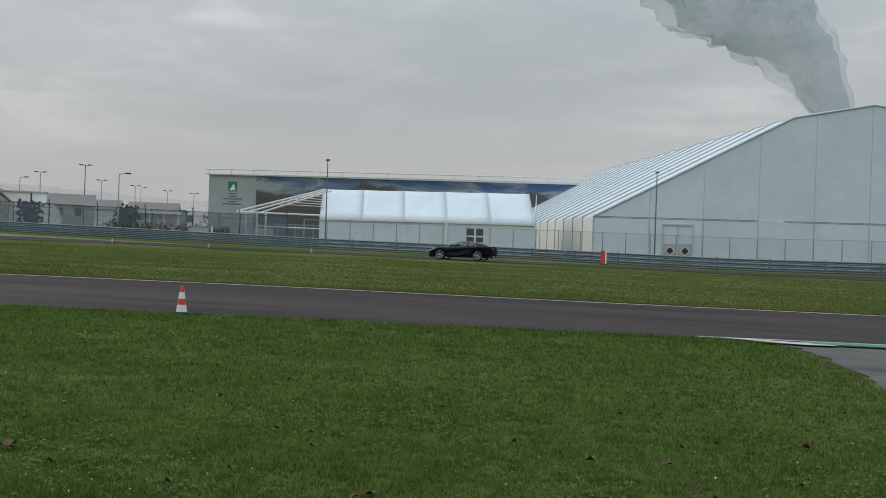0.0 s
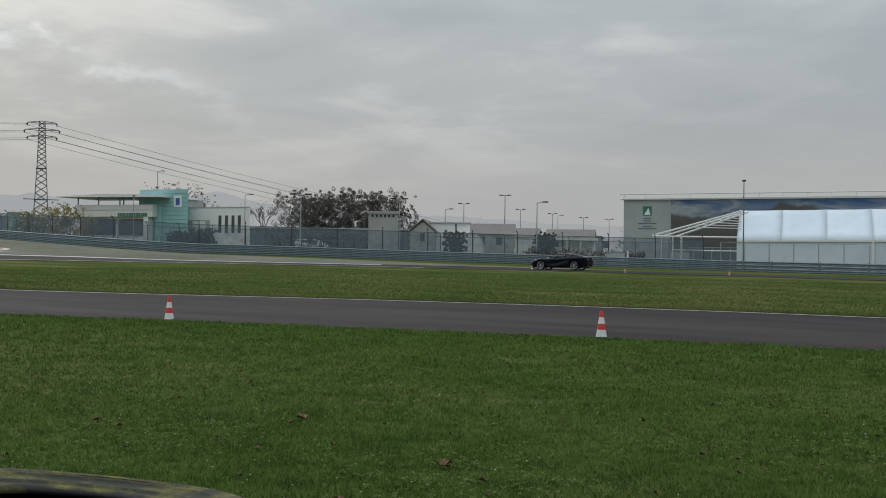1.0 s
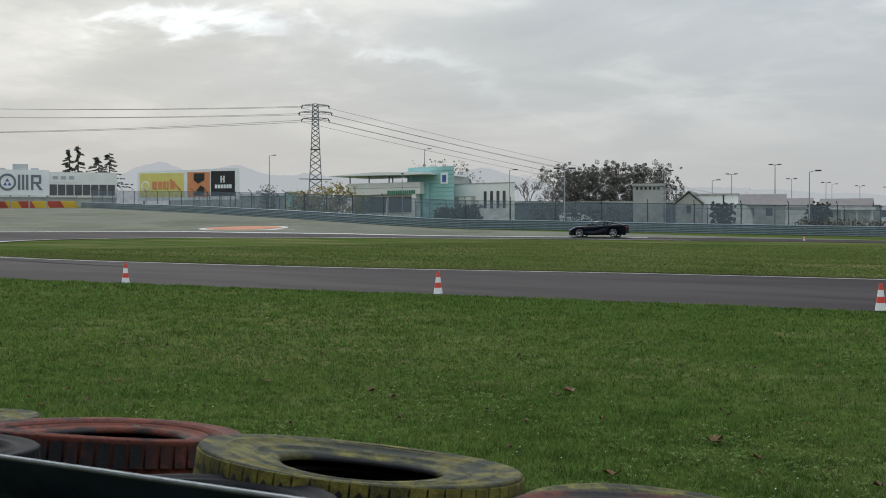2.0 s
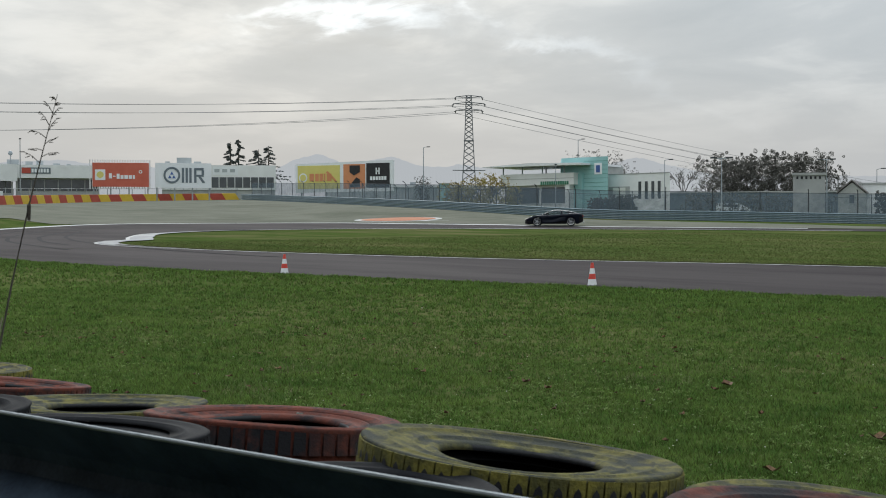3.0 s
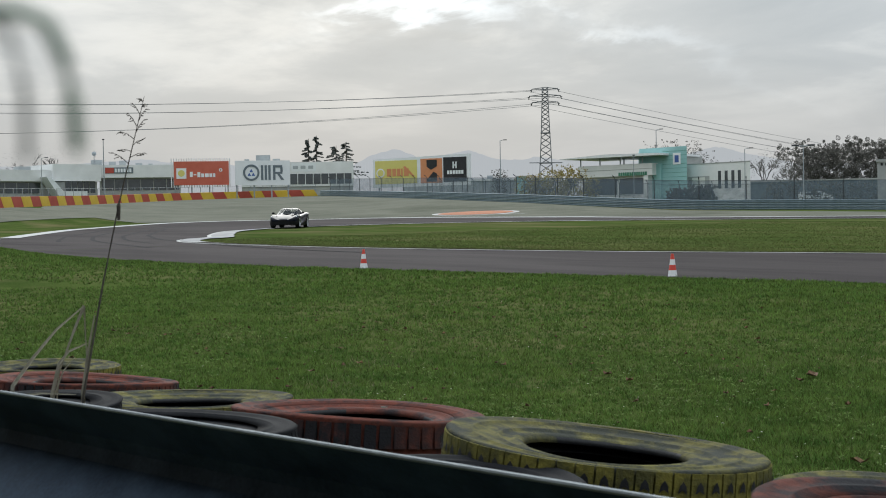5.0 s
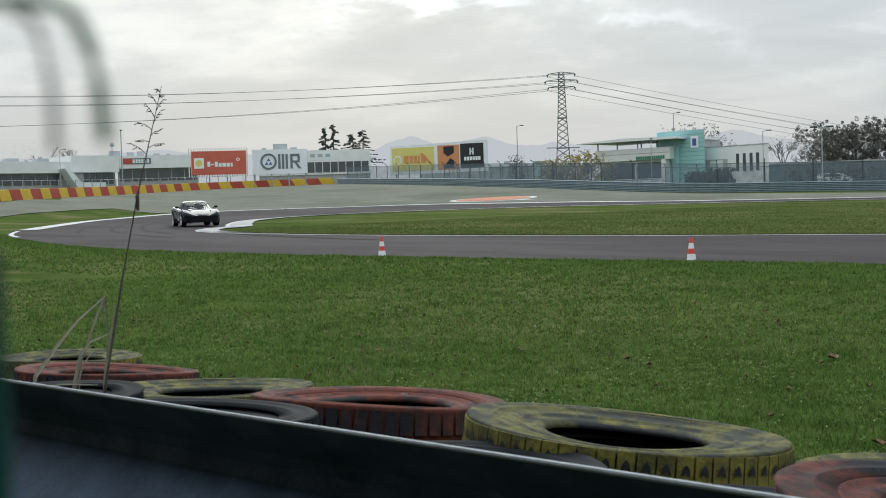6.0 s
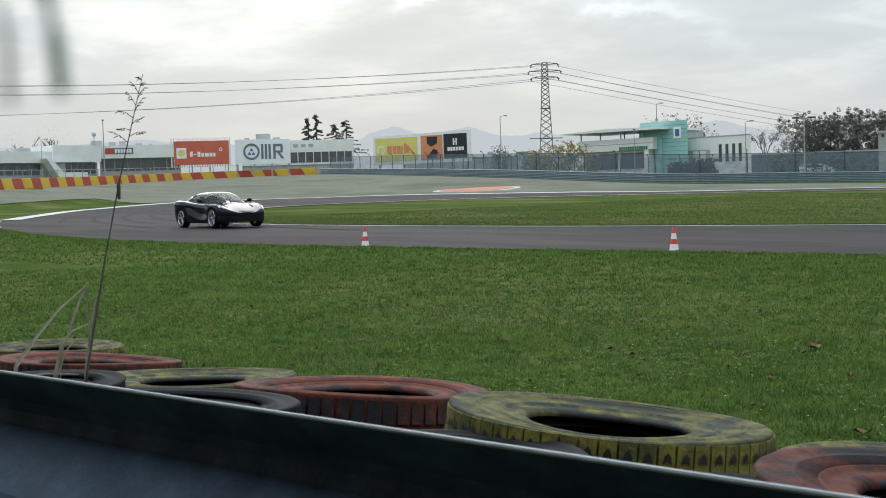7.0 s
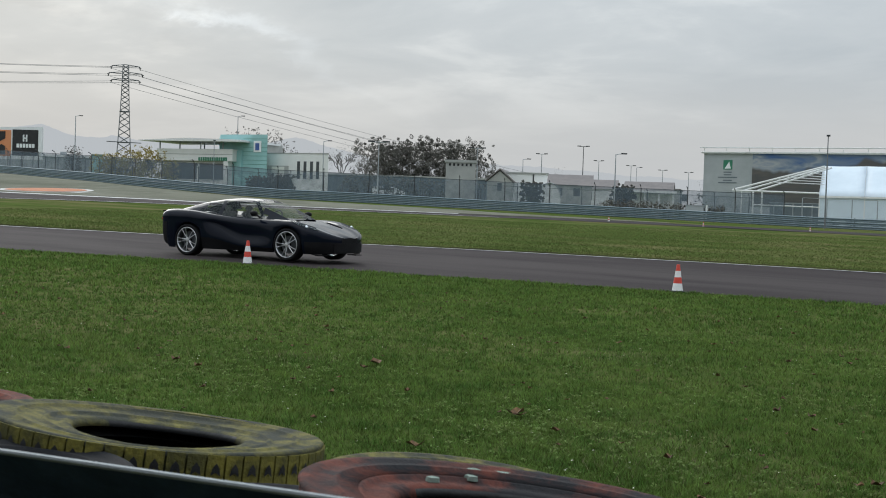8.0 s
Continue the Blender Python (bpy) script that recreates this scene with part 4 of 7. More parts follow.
def build_hall():
    t = thing("industrial_hall", pose(-67.39, 193.64, 2.24, 0, 0, 2.15), "long grey clad industrial hall with a printed landscape mural", "building")
    L, D, h = 84.0, 40.0, 9.45
    part("wall", boxes((0, L, 0.05, D, -1.0, h)), M["cladding"], t)
    for k in range(26):
        z = 0.2 + k * 0.36
        part("cladding_rib", boxes((0.0, 7.5, 0.0, 0.06, z, z + 0.19)), M["cladding"], t)
    bm = boxes((0, 76.0, -0.04, 0.02, 0, 8.0))
    ob = part("mural", bm, M["mural"], t, "printed mural of clouds over dark hills")
    ob.matrix_basis = pose(7.6, 0, 1.45)
    part("parapet", boxes((-0.3, L, -0.25, 0.3, h, h + 0.22)), M["alu"], t)
    part("handrail", tubes([[(-0.4, -0.9, h + 0.85), (L, -0.9, h + 0.95)]], 0.10, 6), M["alu"], t)
    part("handrail", tubes([[(-0.4, -0.5, h + 0.15), (L, -0.9, h + 0.35)]], 0.08, 6), M["alu"], t)
    for k in range(24):
        part("bracket", tubes([[(k * 3.5, 0.1, h + 0.1), (k * 3.5 + 0.3, -0.9, h + 0.9)]], 0.05, 5), M["alu"], t)
    part("sign", boxes((3.1, 4.5, -0.06, 0.0, 7.0, 8.45)), M["kerbgreen"], t, "square green sign with a pale leaf shape")
    s = bmesh.new()
    prism(s, [(3.3, 7.1), (4.3, 7.15), (4.0, 8.2)], -0.08, -0.06)
    part("sign_mark", s, M["panelwhite"], t)
    for z, w in ((6.5, 1.3), (6.1, 1.2), (5.7, 3.0), (5.25, 1.4), (4.9, 2.9)):
        part("lettering_bar", boxes((3.8 - w / 2, 3.8 + w / 2, -0.03, 0.0, z, z + 0.16)), M["panelgrey"], t)
    part("roof", boxes((0, L, 0.3, D, h - 0.02, h + 0.1)), M["greywall"], t)


build_small_tent()
build_lean_frame()
build_big_tent()
build_hall()

# ---- buildings beyond the hairpin ----


def run_back(bm, k):
    """Lean a body's plan so that its side wall runs back along the street."""
    for v in bm.verts:
        if v.co.y > 0.2:
            v.co.x -= k * v.co.y
    return bm


def build_white_block():
    """Flat-roofed white office with a teal stair tower and an open roof terrace."""
    t = thing("office_building", pose(-124.23, 132.99, 3.75, 0, 0, 6.16), "white two-storey office with teal tower and roof canopy", "building")
    part("ground_floor", boxes((0.4, 11.6, 0.6, 14, -1.0, 3.45)), M["white"], t)
    part("upper_band", boxes((0, 12.3, 0, 14, 3.4, 5.0)), M["white"], t, "white parapet band")
    part("groove", boxes((0, 12.3, -0.03, 0.0, 4.25, 4.33)), M["greywall"], t)
    for a, b in ((1.2, 6.2), (6.7, 11.0)):
        w = part("window", boxes((a, b, 0.5, 0.62, 0.9, 3.1)), M["darkglass"], t, "wide dark shop window")
        part("frame", boxes((a - 0.08, b + 0.08, 0.46, 0.5, 3.1, 3.2), (a - 0.08, b + 0.08, 0.46, 0.5, 0.82, 0.9)), M["alu"], w)
    part("column", boxes((10.9, 11.6, 0.0, 0.6, -1, 3.4)), M["white"], t)
    for k in range(13):
        part("lettering_bar", boxes((6.9 + k * 0.36, 7.14 + k * 0.36, -0.08, 0, 3.42, 3.9)), M["kerbgreen"], t)
    roof = bmesh.new()
    prism(roof, [(-2.3, 6.02), (14.2, 5.95), (14.2, 6.22), (5.6, 6.42), (-2.3, 6.10)], -1.2, 9)
    part("canopy", roof, M["alu"], t, "thin overhanging canopy roof")
    for x, y in ((0.2, 0.4), (3.5, 0.4), (4.3, 5), (6.9, 0.4), (7.1, 5), (10.5, 0.4), (12.1, 4)):
        part("terrace_post", tubes([[(x, y, 4.9), (x, y, 6.1)]], 0.10, 6), M["steel"], t)
    part("penthouse", boxes((8.5, 13.9, 4.0, 10, 4.9, 6.1)), M["greywall"], t)
    g = pose(-115.26, 135.62, 3.45, 0, 0, 0.45)
    tw = thing("stair_tower", g, "teal clad stair tower with a small square window", "building")
    part("wall", run_back(boxes((0.0, 8.0, 0, 9, -1.0, 7.35)), 0.86), M["teal"], tw)
    for k in range(12):
        part("cladding_joint", boxes((3.95, 8.02, -0.03, 0.0, 0.5 + k * 0.57, 0.53 + k * 0.57)), M["kerbgreen"], tw)
    part("set_back", boxes((0.0, 3.9, -0.35, 0, -1.0, 5.2)), M["teal"], tw)
    part("doorway", boxes((0.5, 1.6, -0.38, -0.34, -0.8, 3.2)), M["darkglass"], tw)
    w = part("window", boxes((5.75, 7.0, -0.06, 0.02, 5.0, 6.5)), M["panelwhite"], tw, "white framed window")
    part("pane", boxes((6.05, 6.7, -0.09, -0.05, 5.25, 6.2)), M["signblue"], w)
    wb = thing("annex", pose(-109.16, 138.04, 3.2, 0, 0, 0.53), "low white annex with four narrow slit windows", "building")
    part("wall", run_back(boxes((0.0, 10.1, 0, 12, -1.0, 5.2)), 0.80), M["white"], wb)
    part("coping", run_back(boxes((-0.05, 10.15, -0.05, 12.05, 5.2, 5.32)), 0.80), M["greywall"], wb)
    for x in (5.1, 6.15, 7.2, 8.2):
        w = part("window", boxes((x, x + 0.5, -0.04, 0.03, 1.9, 4.2)), M["darkglass"], wb, "narrow dark slit window")
        part("frame", boxes((x - 0.06, x, -0.06, 0.0, 1.85, 4.25), (x + 0.5, x + 0.56, -0.06, 0.0, 1.85, 4.25)), M["alu"], w)
    part("recess", boxes((0.2, 3.7, -0.04, 0.03, 0.2, 3.6)), M["greywall"], wb)
    part("blind", boxes((0.9, 3.0, -0.07, -0.04, 1.2, 3.45)), M["pvcwarm"], wb)


def window_row(parent, x0, x1, n, z0, z1, y=-0.05):
    w = (x1 - x0) / n
    for k in range(n):
        part("window", boxes((x0 + k * w + 0.08, x0 + (k + 1) * w - 0.08, y, y + 0.08, z0, z1)), M["darkglass"], parent)


def build_race_office():
    """Long low white buildings behind the striped barrier."""
    b = thing("pit_office", pose(-211.01, 103.41, 5.9, 0, 0, 62.35), "low white office building with ribbon windows and roof plant", "building")
    part("wall", boxes((0, 14, 0.8, 14, -2, 4.2)), M["greywall"], b)
    part("fascia", boxes((-0.4, 14.2, 0, 14, 4.2, 6.45)), M["white"], b, "white fascia band")
    window_row(b, 0.3, 13.8, 6, 2.0, 3.95, 0.72)
    s = part("sign", boxes((1.0, 5.8, -0.08, 0.0, 4.95, 6.0)), M["panelgrey"], b, "dark roof sign with a red end")
    part("sign_red", boxes((1.02, 2.5, -0.1, -0.08, 4.98, 5.97)), M["wallred"], s)
    for k in range(6):
        part("letter_bar", boxes((2.65 + k * 0.5, 3.0 + k * 0.5, -0.1, -0.08, 5.15, 5.8)), M["panelwhite"], s)
    for x, w, h in ((-1.5, 2.0, 1.1), (1.6, 1.2, 0.8), (3.4, 1.2, 0.9), (6.2, 1.2, 0.5), (8.5, 0.7, 0.4)):
        part("roof_unit", boxes((x, x + w, 3, 5, 6.4, 6.4 + h)), M["cladding"], b)
    part("vent_pole", tubes([[(-0.9, 3, 6.4), (-0.9, 3, 8.4)]], 0.06, 6), M["steel"], b)
    bm = bmesh.new()
    bmesh.ops.create_uvsphere(bm, u_segments=10, v_segments=6, radius=0.42)
    part("vent_ball", bm, M["steel"], b).matrix_basis = pose(-0.9, 3, 8.6)
    c = thing("pit_office", pose(-210.72, 87.05, 5.5, 0, 0, 91.04), "low white office wing with a sloping covered stair", "building")
    part("wall", boxes((-14, 16.3, 0.8, 14, -2, 3.9)), M["greywall"], c)
    part("fascia", boxes((-14, 7.5, 0, 14, 3.9, 5.85)), M["white"], c)
    part("fascia", boxes((7.5, 16.4, -0.6, 14, 4.0, 6.9)), M["white"], c)
    window_row(c, -13, 5.8, 9, 1.9, 3.7, 0.72)
    window_row(c, 10.3, 16, 5, 2.0, 4.0, 0.72)
    st = bmesh.new()
    prism(st, [(5.4, 4.6), (6.2, 4.6), (8.4, 2.2), (12.8, 2.2), (12.8, 1.4), (7.6, 1.4)], -2.5, 0.4)
    part("stair_cover", st, M["panelwhite"], c, "sloping white stair cover")
    for x in (-2, 3.4):
        part("roof_unit", boxes((x, x + 2.2, 4, 6, 5.8, 6.6)), M["cladding"], c)
    d = thing("pit_office", pose(-198.28, 135.19, 6.4, 0, 0, 54.35), "white upper storey with a row of square windows", "building")
    part("wall", boxes((-9, 11.4, 0, 12, -2.5, 2.0)), M["greywall"], d)
    part("storey", boxes((-9, 11.5, -0.2, 12, 1.9, 6.4)), M["white"], d)
    window_row(d, -0.2, 11.2, 8, 2.3, 4.2, -0.26)
    for k in range(3):
        part("letter_bar", boxes((0.4 + k * 1.4, 1.3 + k * 1.4, -0.27, -0.24, 5.1, 5.7)), M["cladding"], d)
    part("sign", boxes((0.1, 4.6, -0.24, -0.2, 4.6, 6.1)), M["panelwhite"], d)
    for x, w, h in ((-6.5, 2.6, 1.5), (-3.4, 1.3, 0.8), (-8.6, 0.8, 0.8)):
        part("roof_unit", boxes((x, x + w, 3, 5, 6.4, 6.4 + h)), M["cladding"], d)


def disc(x, z, r0, r1, n=24, y=-0.22, d=0.02):
    """A flat ring or disc in the plane of a sign."""
    bm = bmesh.new()
    lathe(bm, [(max(r0, 0.001), 0), (r1, 0), (r1, d), (max(r0, 0.001), d)], n, "y")
    bmesh.ops.translate(bm, verts=bm.verts, vec=(x, y, z))
    return bm


def frame_legs(b, xs, z1, y=0.15):
    for x in xs:
        part("leg", boxes((x - 0.1, x + 0.1, y, y + 0.2, -1.5, z1)), M["steel"], b)


def build_billboards():
    r = thing("billboard", pose(-170.36, 94.85, 5.2, 0, 0, 59.62), "red billboard with a yellow shell shape and pale bars", "billboard", "billboards")
    part("panel", boxes((0.45, 8.45, -0.15, 0.05, 2.25, 5.75)), M["red"], r)
    frame_legs(r, (0.6, 3, 5.6, 8.3), 5.6)
    for k in range(24):
        part("slat", boxes((k * 0.37, k * 0.37 + 0.16, 0.06, 0.14, 1.9, 6.2)), M["alu"], r)
    s = part("emblem_ground", boxes((0.8, 2.25, -0.19, -0.15, 3.2, 4.75)), M["panelwhite"], r, "white square")
    bm = bmesh.new()
    sh = [(0.5 * math.cos(a) * (1 if math.sin(a) > -0.5 else 0.7), 0.5 * math.sin(a)) for a in np.linspace(0, 2 * PI, 14, endpoint=False)]
    prism(bm, [(1.52 + x, 3.98 + z) for x, z in sh], -0.225, -0.195)
    part("shell", bm, M["yellow"], s, "yellow shell shape")
    for k, (x, w, z0, z1) in enumerate(((2.75, 0.42, 3.45, 4.2), (3.3, 0.4, 3.7, 3.85), (3.85, 0.42, 3.4, 4.15), (4.4, 0.42, 3.4, 3.95), (4.95, 0.55, 3.4, 3.95), (5.6, 0.42, 3.4, 3.95), (6.15, 0.3, 3.4, 3.95))):
        part("letter_bar", boxes((x, x + w, -0.19, -0.15, z0, z1)), M["panelwhite"], r)
    part("dot", disc(7.25, 4.45, 0.14, 0.26, y=-0.18), M["panelwhite"], r)
    o = thing("billboard", pose(-165.7, 102.78, 5.35, 0, 0, 63.86), "white billboard with a dark ring and three upright bars", "billboard", "billboards")
    part("panel", boxes((0.15, 8.35, -0.15, 0.05, 2.0, 5.65)), M["panelwhite"], o)
    frame_legs(o, (0.4, 3, 5.6, 8.1), 5.5)
    part("ring", disc(2.55, 3.85, 0.92, 1.22, 32), M["panelgrey"], o, "dark ring emblem")
    for x, z in ((2.55, 4.15), (2.25, 3.6), (2.85, 3.6)):
        bm = bmesh.new()
        prism(bm, [(x - 0.27, z - 0.22), (x + 0.27, z - 0.22), (x, z + 0.25)], -0.2, -0.17)
        part("triangle", bm, M["signblue"], o)
    for x in (4.0, 4.55, 5.1):
        part("bar", boxes((x, x + 0.34, -0.2, -0.15, 2.75, 4.95)), M["panelgrey"], o)
    part("bar", boxes((5.8, 6.15, -0.2, -0.15, 2.75, 4.95), (6.15, 7.2, -0.2, -0.15, 4.6, 4.95), (6.15, 7.2, -0.2, -0.15, 3.65, 3.95), (6.9, 7.25, -0.2, -0.15, 3.95, 4.6)), M["panelgrey"], o)
    bm = bmesh.new()
    prism(bm, [(6.4, 3.65), (6.8, 3.65), (7.45, 2.75), (7.0, 2.75)], -0.2, -0.15)
    part("bar", bm, M["panelgrey"], o)
    h = thing("billboard", pose(-157.78, 122.87, 4.75, 0, 0, 24.45), "long billboard of yellow, orange and black panels", "billboard", "billboards")
    bm = bmesh.new()
    prism(bm, [(0, 2.0), (16.3, 2.1), (16.3, 6.75), (0, 6.35)], -0.1, 0.3)
    part("frame", bm, M["panelwhite"], h, "pale grey frame")
    part("yellow_panel", boxes((0.4, 7.55, -0.15, -0.1, 2.55, 6.1)), M["yellow"], h)
    part("orange_panel", boxes((8.15, 11.75, -0.15, -0.1, 2.5, 6.2)), M["orange"], h)
    part("black_panel", boxes((11.95, 15.75, -0.15, -0.1, 2.6, 6.3)), M["black"], h)
    frame_legs(h, (0.8, 5, 9.5, 13, 15.6), 6, 0.3)
    s = part("shell", disc(1.35, 4.25, 0.0, 0.72, 12, -0.2), M["panelwhite"], h)
    part("shell_core", disc(1.35, 4.25, 0.0, 0.52, 10, -0.24), M["yellow"], s)
    for x, w in ((2.45, 0.75), (3.4, 0.6), (4.15, 0.55), (4.85, 0.28), (5.35, 0.8)):
        part("letter_bar", boxes((x, x + w, -0.2, -0.15, 3.7, 4.85)), M["orange"], h)
    bm = bmesh.new()
    prism(bm, [(5.2, 5.1), (5.6, 5.2), (7.2, 3.6), (6.8, 3.6)], -0.24, -0.2)
    part("letter_bar", bm, M["orange"], h)
    bm = bmesh.new()
    prism(bm, [(9.2, 6.0), (10.9, 6.0), (10.9, 5.0), (9.9, 4.5), (9.2, 5.0)], -0.2, -0.15)
    part("emblem", bm, M["black"], h)
    bm = bmesh.new()
    prism(bm, [(9.3, 2.7), (10.9, 2.7), (10.9, 3.9), (10.3, 4.2), (9.3, 3.1)], -0.2, -0.15)
    part("emblem", bm, M["black"], h)
    for k in range(6):
        part("letter_bar", boxes((12.6 + k * 0.46, 12.95 + k * 0.46, -0.2, -0.15, 3.75, 4.3)), M["panelwhite"], h)
    part("letter_bar", boxes((13.5, 13.72, -0.2, -0.15, 4.6, 5.6), (13.95, 14.17, -0.2, -0.15, 4.6, 5.6), (13.5, 14.17, -0.2, -0.15, 5.0, 5.2)), M["panelwhite"], h)


def gabled(name, m, L, D, e, r, wall, roof, label, windows=(), door=None):
    """A small house: walls, pitched roof along x, windows in the front."""
    h = thing(name, m, label, "building")
    part("wall", boxes((0, L, 0, D, -1.5, e)), M[wall], h)
    bm = bmesh.new()
    prism(bm, [(-0.25, e - 0.05), (D + 0.25, e - 0.05), (D / 2, r)], -0.2, L + 0.2)
    part("roof", bm, M[roof], h).matrix_basis = Matrix(((0, 1, 0, 0), (1, 0, 0, 0), (0, 0, 1, 0), (0, 0, 0, 1)))
    for x, w, z0, z1 in windows:
        part("window", boxes((x, x + w, -0.05, 0.03, z0, z1)), M["darkglass"], h)
    return h


def on(az, r, rz=None):
    return spot(az, r, az if rz is None else rz)


def build_village():
    hut = thing("transformer_hut", on(30.45, 130), "tall pale concrete transformer hut with a slotted top", "building")
    part("wall", boxes((0, 3.0, 0, 3.0, -1, 4.45)), M["greywall"], hut, "pale grey wall")
    part("cornice", boxes((-0.12, 3.12, -0.12, 3.12, 4.45, 4.7)), M["greywall"], hut)
    for k in range(6):
        part("slot", boxes((0.3 + k * 0.42, 0.5 + k * 0.42, -0.03, 0.02, 4.1, 4.35)), M["black"], hut)
    part("pipe", tubes([[(3.15, -0.05, -0.5), (3.15, -0.05, 4.2)]], 0.06, 6), M["steel"], hut)
    g = thing("house", on(28.6, 150, 22), "small grey stone house with a pointed gable", "building")
    bm = bmesh.new()
    prism(bm, [(0, -1), (2.9, -1), (2.9, 2.9), (1.45, 4.1), (0, 2.9)], 0, 9)
    part("wall", bm, M["greywall"], g)
    bm = bmesh.new()
    prism(bm, [(-0.2, 2.85), (1.45, 4.25), (3.1, 2.85), (3.1, 3.0), (1.45, 4.42), (-0.2, 3.0)], -0.2, 9.2)
    part("roof", bm, M["rooftile"], g)
    part("window", boxes((1.2, 1.7, -0.04, 0.03, 1.8, 2.7)), M["darkglass"], g)
    w = thing("house", on(27.85, 151, 27), "plain pale rendered flat-roofed house", "building")
    part("wall", boxes((0, 5.0, 0, 7, -1, 3.95)), M["white"], w)
    part("roof", boxes((-0.15, 5.15, -0.15, 7.15, 3.95, 4.1)), M["greywall"], w)
    part("downpipe", boxes((3.3, 3.45, -0.06, 0, -0.5, 3.9)), M["black"], w)
    gabled("house", on(25.9, 165, 24), 5.5, 7, 3.0, 4.4, "greywall", "rooftile", "grey house with a brown pitched roof", ((1, 0.8, 1.6, 2.6), (3.2, 0.8, 1.6, 2.6)))
    s = thing("glasshouse", on(26.35, 148, 26), "small arched pale glasshouse", "greenhouse")
    t = np.linspace(0, PI, 13)
    bm = bmesh.new()
    prism(bm, [(1.3 + 1.3 * math.cos(a), 1.4 + 1.6 * math.sin(a)) for a in t] + [(0, -0.5), (2.6, -0.5)], 0, 6)
    part("shell", bm, M["alu"], s)
    part("arch", tubes([[(1.3 + 1.32 * math.cos(a), -0.05, 1.4 + 1.62 * math.sin(a)) for a in t]], 0.06, 5), M["steel"], s)
    gabled("house", on(24.7, 190, 22), 6.0, 8, 2.9, 4.3, "white", "rooftile", "white house under a low brown roof", ((1.2, 1.2, 1.2, 2.4), (5.5, 1.2, 1.2, 2.4)))
    gabled("house", on(22.6, 205, 18), 7.5, 9, 3.0, 4.6, "greywall", "rooftile", "wide farmhouse with a low tiled roof", ((1.5, 1.0, 1.6, 2.7), (4.5, 1, 1.6, 2.7), (9, 1, 1.6, 2.7)))
    a = thing("shed", on(22.4, 170, 20), "long low white canopy shed", "building")
    part("roof", boxes((0, 6.2, 0, 4, 2.55, 2.85)), M["alu"], a)
    part("wall", boxes((0.3, 5.9, 1.5, 4, -0.5, 2.55)), M["pvcwarm"], a)
    for k in range(4):
        part("post", boxes((0.3 + k * 1.8, 0.45 + k * 1.8, 0.1, 0.25, -0.5, 2.6)), M["alu"], a)
    l = thing("warehouse", on(23.4, 232, 18), "long low grey warehouse with flat roof", "building")
    part("wall", boxes((0, 13, 0, 14, -1, 3.5)), M["greywall"], l)
    part("roof", boxes((-0.2, 13.2, -0.2, 14.2, 3.5, 3.7)), M["rooftile"], l)
    bx = thing("utility_cabinet", on(19.9, 119), "pale grey roadside utility cabinet", "cabinet")
    part("body", boxes((0, 1.6, 0, 0.7, -0.3, 1.35)), M["cladding"], bx)
    part("cap", boxes((-0.05, 1.65, -0.05, 0.75, 1.35, 1.43)), M["steel"], bx)
    part("post", boxes((1.8, 1.95, 0, 0.15, -0.3, 1.45)), M["white"], bx)
    # far strip of blue-grey sheds between billboard and pylon
    f = thing("shed", on(50.8, 232, 40), "long low blue-grey industrial shed", "building")
    part("wall", boxes((0, 26, 0, 8, -2, 2.4)), M["cladding"], f)
    part("roof", boxes((-0.3, 26.3, -0.3, 8.3, 2.4, 2.75)), M["alu"], f)
    for k in range(3):
        part("roof_vent", boxes((3 + k * 6, 4 + k * 6, 2, 3, 2.7, 3.4)), M["steel"], f)
    f = thing("kiosk", on(45.75, 185, 45), "small teal flat-roofed kiosk", "building")
    part("wall", boxes((0, 1.4, 0, 1.6, -1, 3.2)), M["teal"], f)
    part("roof", boxes((-0.1, 1.5, -0.1, 1.7, 3.2, 3.32)), M["greywall"], f)
    lw = thing("low_hall", on(36.4, 190, 34), "long low dark hall behind the trees", "building")
    part("wall", boxes((0, 30, 0, 6, -1, 2.7)), M["panelgrey"], lw)
    part("roof", boxes((-0.2, 30, -0.2, 6.2, 2.7, 2.9)), M["greywall"], lw)
    v = thing("van", on(33.7, 172, 33), "white parked van half hidden by the guardrail", "van")
    bm = bmesh.new()
    prism(bm, [(0, 0.3), (4.4, 0.3), (4.4, 0.85), (3.7, 1.05), (3.1, 1.38), (0.2, 1.42), (0, 1.2)], 0, 1.7)
    bmesh.ops.bevel(bm, geom=bm.edges, offset=0.06, segments=2, affect="EDGES")
    part("body", bm, M["panelwhite"], v)
    part("window", boxes((0.9, 2.9, -0.02, 0.02, 0.95, 1.28)), M["darkglass"], v)
    for x in (0.8, 3.5):
        part("wheel", disc(x, 0.32, 0.0, 0.32, 14, -0.02, 0.2), M["tyreblack"], v)


build_white_block()
build_race_office()
build_billboards()
build_village()

# ---- lamps, pylon, cables ----


